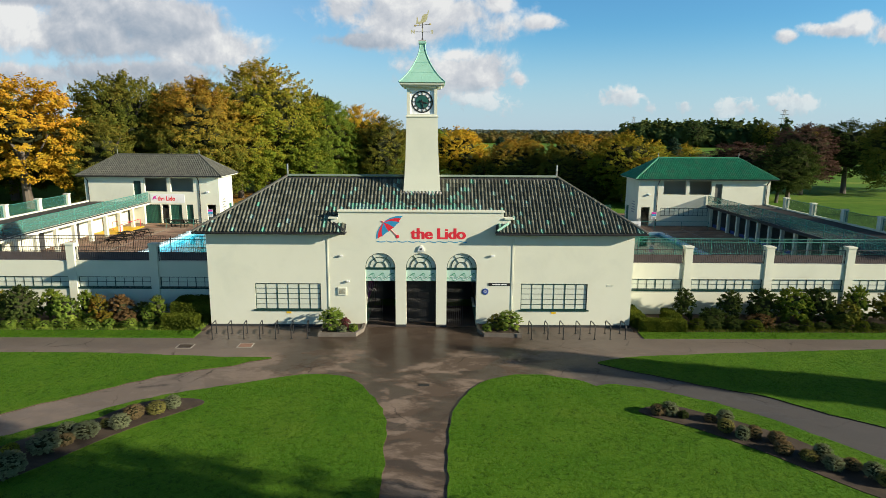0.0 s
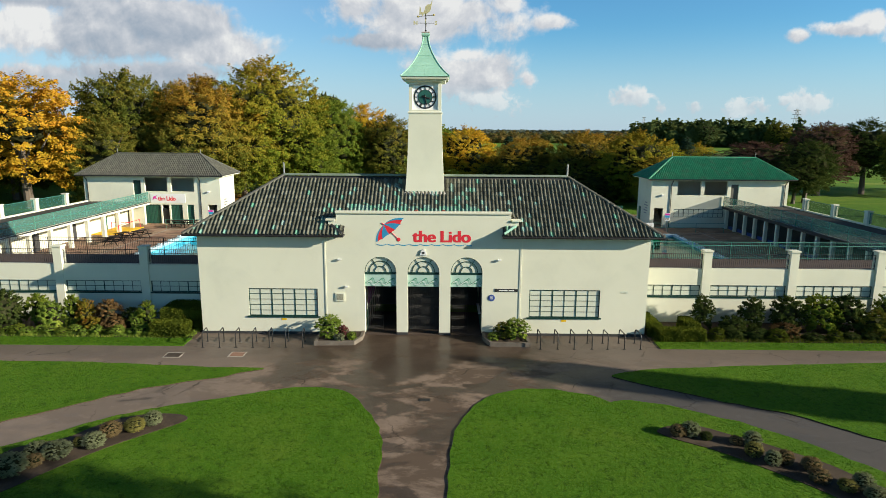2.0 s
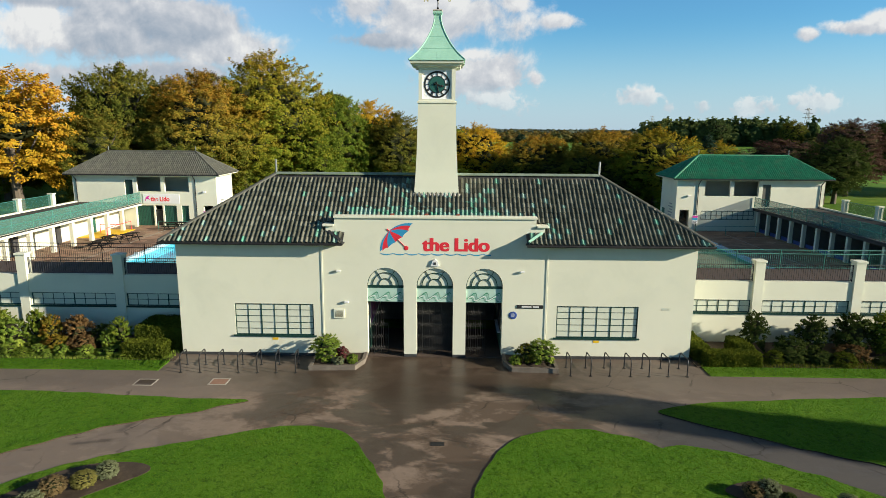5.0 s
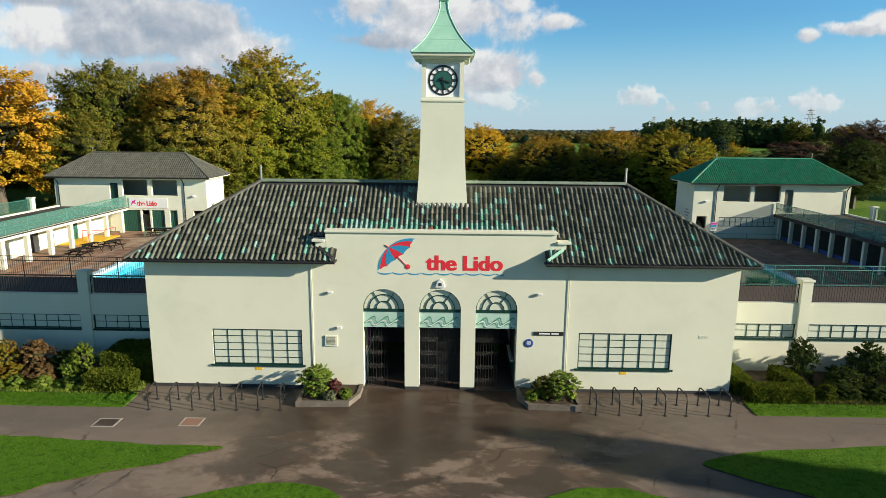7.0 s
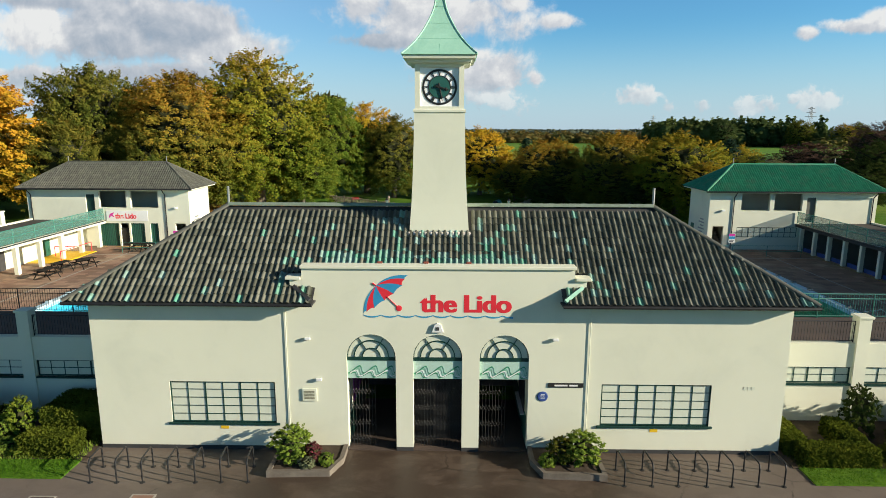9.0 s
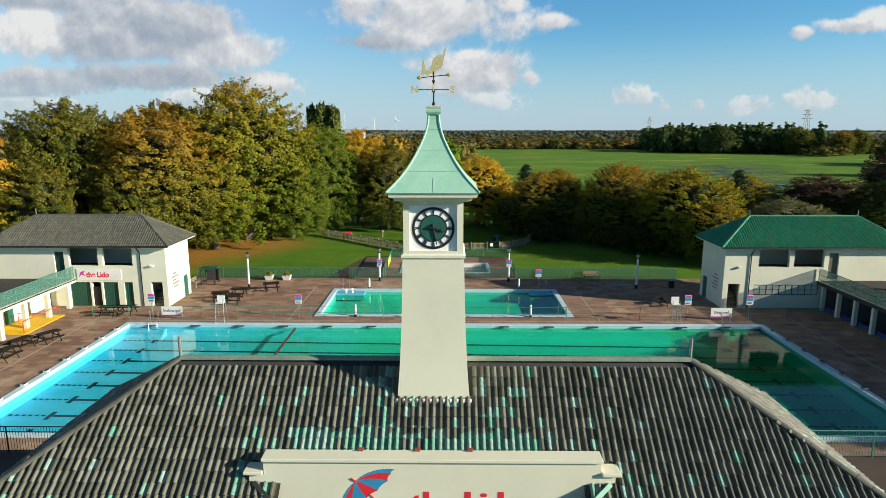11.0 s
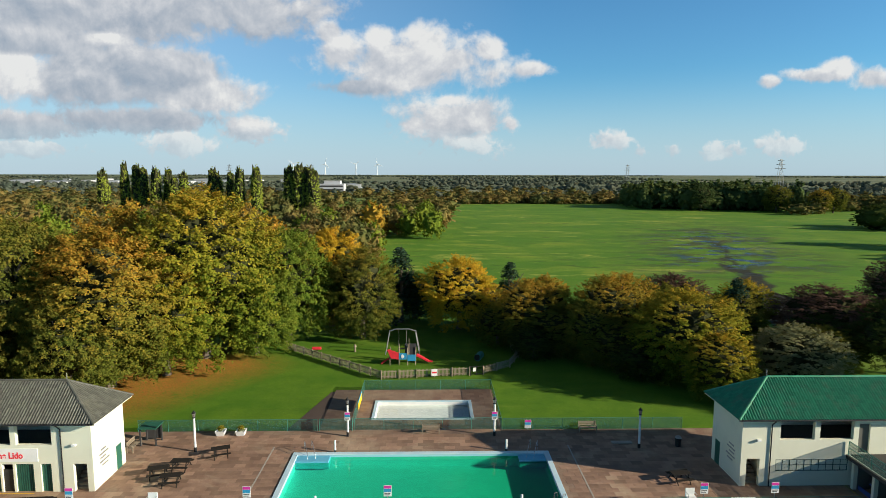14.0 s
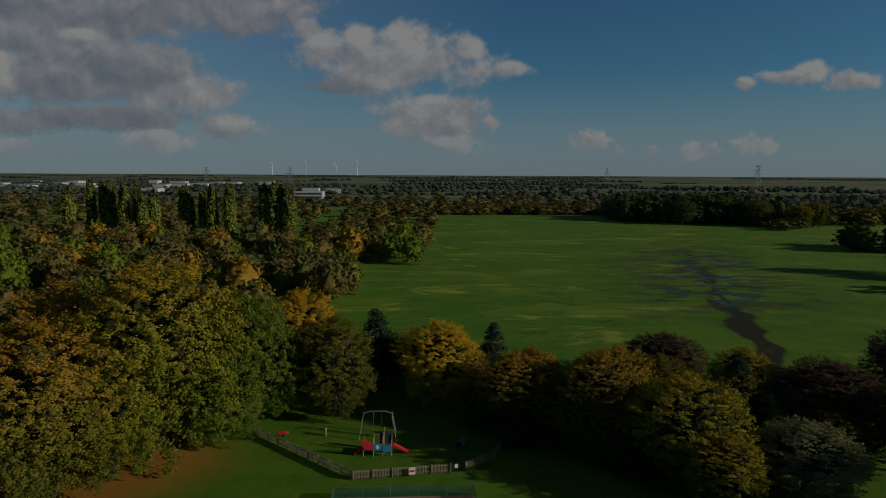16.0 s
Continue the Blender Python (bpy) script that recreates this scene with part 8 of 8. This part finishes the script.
for x, y, a in ((-23.2, 31.6, 20), (22.4, 31.6, -20), (-9.4, 42.3, 20), (9.4, 42.3, -20), (10.0, 34.2, 160), (24.6, 14.2, 200)):
    pool_ladder(x, y, a)
for s in (-1, 1):
    for k in range(3):
        tagged(part("pool_step", boxes((*span_x(s, 22.0 + 0.0, 24.95), 30.0 + 0.38 * k, 30.38 + 0.38 * k, DECK - 1.0, DECK - 0.72 + 0.24 * k)), COPING), "pale blue steps into the pool corner", "steps", "pool steps")
    bm = boxes((*span_x(s, 12.62, 12.74), 32.6, 43.6, DECK + 0.036, DECK + 0.044))
    tagged(part("deck_line", bm, PALE), "faded white painted line on the deck", "marking", "deck lines", "structure")
    bm = boxes((*span_x(s, 28.4, 28.52), 12.0, 34.0, DECK + 0.036, DECK + 0.044))
    tagged(part("deck_line", bm, PALE), "faded white painted line on the deck", "marking", "deck lines", "structure")
bm = boxes((-33, 33, 32.3, 32.42, DECK + 0.036, DECK + 0.044))
tagged(part("deck_line", bm, PALE), "faded pale joint line along the pool", "marking", "deck lines", "structure")
for k in range(14):
    tagged(part("overflow_grate", boxes((-23.6 + 3.5 * k, -22.8 + 3.5 * k, 31.0, 31.24, DECK - 0.03, DECK - 0.01)), PLINTH), "dark overflow grate in the pool edge", "grate", "overflow grates")
rope = thing("lane_rope", "dark red float rope stretched across the water", "lane rope", at=(-11.7, 0, DECK - 0.15))
part("cable", bars(((0, 13.5, 0), (0, 31.2, 0), 0.02), seg=6), BLACK, rope)
part("float_string", bars(*[((0, 13.6 + 0.2 * i, 0), (0, 13.74 + 0.2 * i, 0), 0.085) for i in range(87)], seg=6), surface("dull_red_float", (0.060, 0.022, 0.015), (0.10, 0.032, 0.022), 4, 0.5, 0.02), rope)["kind"] = "stuff"

for x0_, x1_, lab in ((-10.33, -7.6, "blue painted entry step in the corner of the small pool"), (8.1, 10.33, "blue painted entry step in the corner of the small pool")):
    tagged(part("entry_step", box(bmesh.new(), x0_, x1_, 41.0, 42.03, DECK - 0.7, DECK - 0.03, 0.03), STEPBLUE), lab, "steps", "small pool steps")
# starting posts at the shallow end
for s in (-1, 1):
    for k in range(8):
        t = thing("lane_marker", "small pale lane marker on the pool rim", "marker", "lane markers", at=(s * 25.25, POOL[2] + 1.6 + 2.12 * k, DECK + 0.1))
        part("block", box(bmesh.new(), -0.14, 0.14, -0.16, 0.16, 0, 0.12, 0.02), COPING if s < 0 else GALV, t)
        part("plate", boxes((-0.12, 0.12, -0.14, 0.14, 0.121, 0.126)), BLACK, t)
for x in (-18.1, -16.3):
    t = thing("flower_tub", "cream box planter with a leafy plant", "planter", "lawn tubs", at=(x, 46.2, DECK + 0.03))
    part("tub", loft(bmesh.new(), ((0.30, 0), (0.42, 0.45), (0.38, 0.45), (0.36, 0.38))), WHITE, t)
    bush(x, 46.2, DECK + 0.42, 0.40, 0.5, 1, GOLDGREEN, "leafy yellow-green plant in a tub", group="tub plants")
t = thing("smoking_shelter", "small dark timber shelter beside the pool house", "shelter", at=(-23.6, 44.6, DECK))
for x in (-0.65, 0.65):
    for y in (-0.6, 0.6):
        part("post", boxes((x - 0.06, x + 0.06, y - 0.06, y + 0.06, 0, 1.5 + 0.1 * (y > 0))), PLINTH, t)
part("roof", boxes((-0.8, 0.8, -0.8, 0.8, 1.6, 1.67)), GREEN, t)
part("back", boxes((-0.65, 0.65, 0.62, 0.67, 0.2, 1.5)), PLINTH, t)


def bench(x, y, turn, label="weathered slatted timber bench"):
    t = thing("bench", label, "bench", "timber benches", at=(x, y, DECK + 0.03), turn=turn)
    for k in range(4):
        part("seat_slat", boxes((-0.8, 0.8, -0.24 + 0.13 * k, -0.14 + 0.13 * k, 0.42, 0.45)), WOOD, t)
    for k in range(3):
        part("back_slat", boxes((-0.8, 0.8, 0.28, 0.31, 0.52 + 0.14 * k, 0.62 + 0.14 * k)), WOOD, t)
    for s in (-1, 1):
        for y_, h_ in ((-0.22, 0.62), (0.28, 0.92)):
            part("leg", boxes((s * 0.76 - 0.04, s * 0.76 + 0.04, y_ - 0.03, y_ + 0.04, 0, h_)), WOOD, t)
        part("arm", boxes((s * 0.76 - 0.04, s * 0.76 + 0.04, -0.26, 0.32, 0.62, 0.66)), WOOD, t)


bench(0.78, 46.35, 180)
bench(15.1, 46.4, 0)
bench(-24.5, 43.4, 90)
t = thing("litter_bin", "dark round litter bin on the deck", "bin", at=(22.2, 43.3, DECK + 0.03))
part("drum", lathe(bmesh.new(), ((0.24, 0), (0.28, 0.7), (0.22, 0.75))), BLACK, t)
part("lid", lathe(bmesh.new(), ((0.29, 0.75), (0.2, 0.9), (0.05, 0.93))), GALV, t)
t = thing("covered_stack", "low dark stack with a pale cover by the far wall", "equipment", at=(17.5, 44.0, DECK + 0.03))
part("slab", box(bmesh.new(), -0.9, 0.9, -0.2, 0.2, 0, 0.12, 0.02), PALE, t)

# fences round the lawn and the paddling pool
for a, b in (((-25.8, 46.9), (-9.6, 46.9)), ((7.4, 46.9), (24.0, 46.9)), ((-9.4, 46.95), (-6.4, 46.95)), ((-6.4, 47.0), (-6.4, 57.5)), ((7.3, 47.0), (7.3, 57.5)), ((-6.4, 57.5), (7.3, 57.5)), ((-6.2, 47.05), (7.2, 47.05))):
    railing("mesh_fence", (*a, DECK), (*b, DECK), 1.15, RAILGREEN, "low green wire-mesh fence round the lawn and pools", "mesh fences", 0, (1.0,), 2.6, True, 0.016)
t = thing("fence_banner", "yellow and blue banner sheet tied to the mesh fence", "banner", at=(-6.33, 51.2, DECK))
part("sheet", extrude_outline(bmesh.new(), [(0, 0.25), (3.0, 0.25), (3.0, 1.0), (0, 1.0)], 0.012, base=0.0), YELLOW, t).matrix_basis = pose(0, 0, 0, 0, 0, 90)
part("band", extrude_outline(bmesh.new(), [(0, 1.0), (3.0, 1.0), (3.0, 1.22), (0, 1.22)], 0.012, base=0.0), BLUE, t).matrix_basis = pose(0, 0, 0, 0, 0, 90)
DARKPATH = sheet([-12.5, -9.6], [47.0, 57.0], lambda x, y: True, DECK + 0.02)
for v in DARKPATH.verts:
    if v.co.y > 50:
        v.co.x += 2.6
bm_path = DARKPATH
tagged(part("side_path", bm_path, DECKING), "dark tarred path beside the paddling pool", "path", kind="structure")

# ---- play area ----


bm = box(bmesh.new(), -0.04, 0.04, 0.094, 0.115, 0.08, 1.0)
PICKET = bpy.data.meshes.new("picket")
bm.to_mesh(PICKET)
bm.free()
PICKET.materials.append(WOOD)


def picket_fence(a, b, label="low weathered picket fence round the play area"):
    a, b = Vector((*a, DECK)), Vector((*b, DECK))
    d = b - a
    t = thing("picket_fence", label, "fence", "play area fence", at=a, turn=math.degrees(math.atan2(d.y, d.x)))
    ln = d.length
    n = max(1, round(ln / 1.9))
    for i in range(n + 1):
        x = ln * i / n
        part("post", boxes((x - 0.05, x + 0.05, -0.05, 0.05, 0, 1.12)), WOOD, t)
    for z_ in (0.28, 0.82):
        part("rail", boxes((0, ln, 0.052, 0.09, z_, z_ + 0.08)), WOOD, t)
    k = int(ln / 0.155)
    for i in range(k):
        ob = new("picket", PICKET)
        ob.parent, ob.location = t, (ln * (i + 0.5) / k, 0, 0.02 * math.sin(i * 2.3))


for a, b in (((-18.4, 73.2), (-4.9, 61.0)), ((-4.9, 61.0), (5.3, 62.2)), ((6.9, 62.5), (10.4, 65.2)), ((10.4, 65.2), (12.0, 69.2)), ((12.0, 69.2), (11.6, 74.0))):
    picket_fence(a, b)
t = thing("gate", "dark metal play area gate with white notice", "gate", at=(5.4, 62.2, DECK), turn=12)
for x in (0, 0.75, 1.5):
    part("upright", boxes((x - 0.04, x + 0.04, -0.04, 0.04, 0, 1.15)), BLACK, t)
for z_ in (0.15, 0.6, 1.05):
    part("bar", boxes((0, 1.5, -0.02, 0.02, z_, z_ + 0.05)), BLACK, t)
part("notice_board", boxes((0.3, 0.65, -0.05, -0.03, 0.5, 0.95)), WHITE, t)
t = thing("fence_notice", "white notice board with a red band on the picket fence", "sign", at=(1.2, 61.5, DECK + 0.25), turn=7)
part("board", boxes((-0.35, 0.35, -0.03, 0, 0, 0.8)), WHITE, t)
part("band", boxes((-0.28, 0.28, -0.036, -0.03, 0.3, 0.5)), RED, t)
ship = thing("climbing_ship", "wooden ship climbing frame with blue panels and red bow", "play equipment", at=(-2.6, 67.0, DECK))
for x in (-2.2, -0.7, 0.7, 2.0):
    for y in (-0.8, 0.8):
        part("post", bars(((x, y, 0), (x, y, 2.2 if abs(x) < 1 else 1.9), 0.07)), WOOD, ship)
part("deck", boxes((-2.3, 2.1, -0.85, 0.85, 0.75, 0.83)), WOOD, ship)
part("side_panel", boxes((-0.7, 0.55, -0.92, -0.86, 0.75, 1.55)), BLUE, ship, "blue side panel")
part("side_panel", boxes((0.7, 2.05, -0.92, -0.86, 0.55, 1.35)), BLUE, ship, "blue side panel")
part("side_panel", boxes((0.2, 2.1, 0.86, 0.92, 0.8, 2.3)), PLINTH, ship, "dark rear panel")
part("bow", extrude_outline(bmesh.new(), [(-0.75, 0.75), (-2.0, 0.9), (-2.6, 1.95), (-2.35, 2.05), (-0.75, 1.6)], 0.06, base=-0.93), RED, ship, "red bow panel")
part("porthole", lathe(bmesh.new(), ((0.22, 0), (0.26, 0.03), (0.16, 0.04)), seg=14), WHITE, ship).matrix_basis = pose(-0.1, -0.93, 1.15, 90, 0, 0)
part("mast", bars(((0.9, 0.2, 0.8), (0.9, 0.2, 3.1), 0.06)), WOOD, ship)
part("slide", extrude_outline(bmesh.new(), [(2.1, 1.15), (2.3, 1.2), (4.3, 0.35), (4.8, 0.32), (4.8, 0.2), (4.2, 0.2), (2.1, 1.0)], 0.6, base=-0.3), RED, ship, "red slide")
part("ramp", extrude_outline(bmesh.new(), [(-2.2, 0.8), (-2.2, 0.7), (-3.6, 0.0), (-3.7, 0.05)], 0.7, base=-0.35), RED, ship)
ship.scale = (0.75, 0.9, 1.0)
sw = thing("swing_frame", "grey steel arched swing frame", "swing", at=(-2.9, 71.5, DECK))
for y in (-0.9, 0.9):
    part("frame_leg", bent([Vector(p) for p in ((-2.2, y, 0), (-1.7, y * 0.6, 2.9))], 0.06), GALV, sw)
    part("frame_leg", bent([Vector(p) for p in ((2.2, y, 0), (1.7, y * 0.6, 2.9))], 0.06), GALV, sw)
part("top_beam", bent([Vector(p) for p in ((-1.75, 0, 2.9), (-0.9, 0, 3.2), (0.9, 0, 3.2), (1.75, 0, 2.9))], 0.07), GALV, sw)
for x in (-0.5, 0.5):
    part("chain", bars(((x, 0, 3.15), (x, 0, 0.6), 0.015)), GALV, sw)
part("swing_seat", boxes((-0.6, 0.6, -0.15, 0.15, 0.55, 0.62)), BLACK, sw)
t = thing("play_tunnel", "green play tube on the grass", "play equipment", at=(6.9, 68.5, DECK), turn=70)
bm = bmesh.new()
tube(bm, (-0.8, 0, 0.43), (0.8, 0.0, 0.43), 0.45, seg=14)
part("tube", bm, RAILGREEN, t)
part("mouth", lathe(bmesh.new(), ((0.38, 0), (0.38, 0.02)), seg=14), BLACK, t).matrix_basis = pose(-0.83, 0, 0.5, 90, 0, -80)
t = thing("spring_rider", "small red spring rider on the grass", "play equipment", at=(-14.2, 71.8, DECK))
part("spring", bars(((0, 0, 0), (0, 0, 0.4), 0.1)), BLACK, t)
part("body", box(bmesh.new(), -0.6, 0.6, -0.2, 0.2, 0.4, 0.75, 0.08), RED, t)
t = thing("play_post", "short striped play post on the grass", "play equipment", at=(-9.2, 72.0, DECK))
part("post", lathe(bmesh.new(), ((0.12, 0), (0.12, 0.6), (0.2, 0.7), (0.15, 0.95), (0.02, 1.05)), seg=10), WOOD, t)

# ---- paving slabs of the pool deck ----
SLAB = surface("paving_slab", (0.21, 0.122, 0.084), (0.32, 0.205, 0.138), 0.9, 0.75, 0.2, 20, stain=(0.43, 0.335, 0.225), stain_scale=0.22, stain_amount=0.75, island=0.28)
SLAB_ONE = surface("paving_slab_single", (0.21, 0.122, 0.084), (0.32, 0.205, 0.138), 0.9, 0.75, 0.2, 20, piece=0.22)
SW, SD = 0.92, 0.61
slab_spots = []
for j in range(int((46.9 - 12.2) / SD)):
    for i in range(int(66 / SW)):
        x, y = -33 + SW * (i + 0.5 * (j % 2)), 12.2 + SD * j
        m = 0.02 + 0.42
        if any(a - m - SW / 2 < x < b + m + SW / 2 and c - m - SD / 2 < y < d + m + SD / 2 for a, b, c, d in (POOL, POOL2)) or y > 36.0 and abs(x) > 23.6 or abs(x) > 32.2:
            continue
        slab_spots.append((x, y))
close = [p for p in slab_spots if 32.4 < p[1] < 34.0 and abs(p[0]) < 26][:150] + [p for p in slab_spots if 34.0 <= p[1] < 40 and 11 < abs(p[0]) < 14.5][:120]
chosen = set(close)
cv = np.array([(sx * (SW / 2 - k), sy * (SD / 2 - k), z_) for z_, k in ((0.0, 0.006), (0.016, 0.006), (0.022, 0.014)) for sx, sy in ((-1, -1), (1, -1), (1, 1), (-1, 1))])
cf = np.array([(4, 5, 9, 8), (5, 6, 10, 9), (6, 7, 11, 10), (7, 4, 8, 11), (8, 9, 10, 11), (0, 1, 5, 4), (1, 2, 6, 5), (2, 3, 7, 6), (3, 0, 4, 7)])
rest = np.array([(x, y, DECK + 0.014) for x, y in slab_spots if (x, y) not in chosen])
rest[:, 2] += np.random.default_rng(3).uniform(-0.003, 0.003, len(rest))
deck_ob = bpy.data.objects["pavement"]
sv = (rest[:, None, :] + cv[None]).reshape(-1, 3)
sf = (cf[None] + (np.arange(len(rest)) * len(cv))[:, None, None]).reshape(-1, 4)
tagged(raw("paving_slabs", sv, sf, SLAB, deck_ob, "red-brown paving slabs"), kind="stuff")
slab_mesh = bpy.data.meshes.new("paving_slab")
slab_mesh.from_pydata(cv.tolist(), [], cf.tolist())
slab_mesh.materials.append(SLAB_ONE)
for x, y in close:
    ob = new("paving_slab", slab_mesh)
    ob.parent, ob.location = deck_ob, (x, y, DECK + 0.014)

# ---- tiles of the hall roof that stand nearest, laid one by one ----
for p in TILE_PIECES:
    ob = new("roof_tile", tile_mesh)
    ob.parent = roof
    ob.location = p
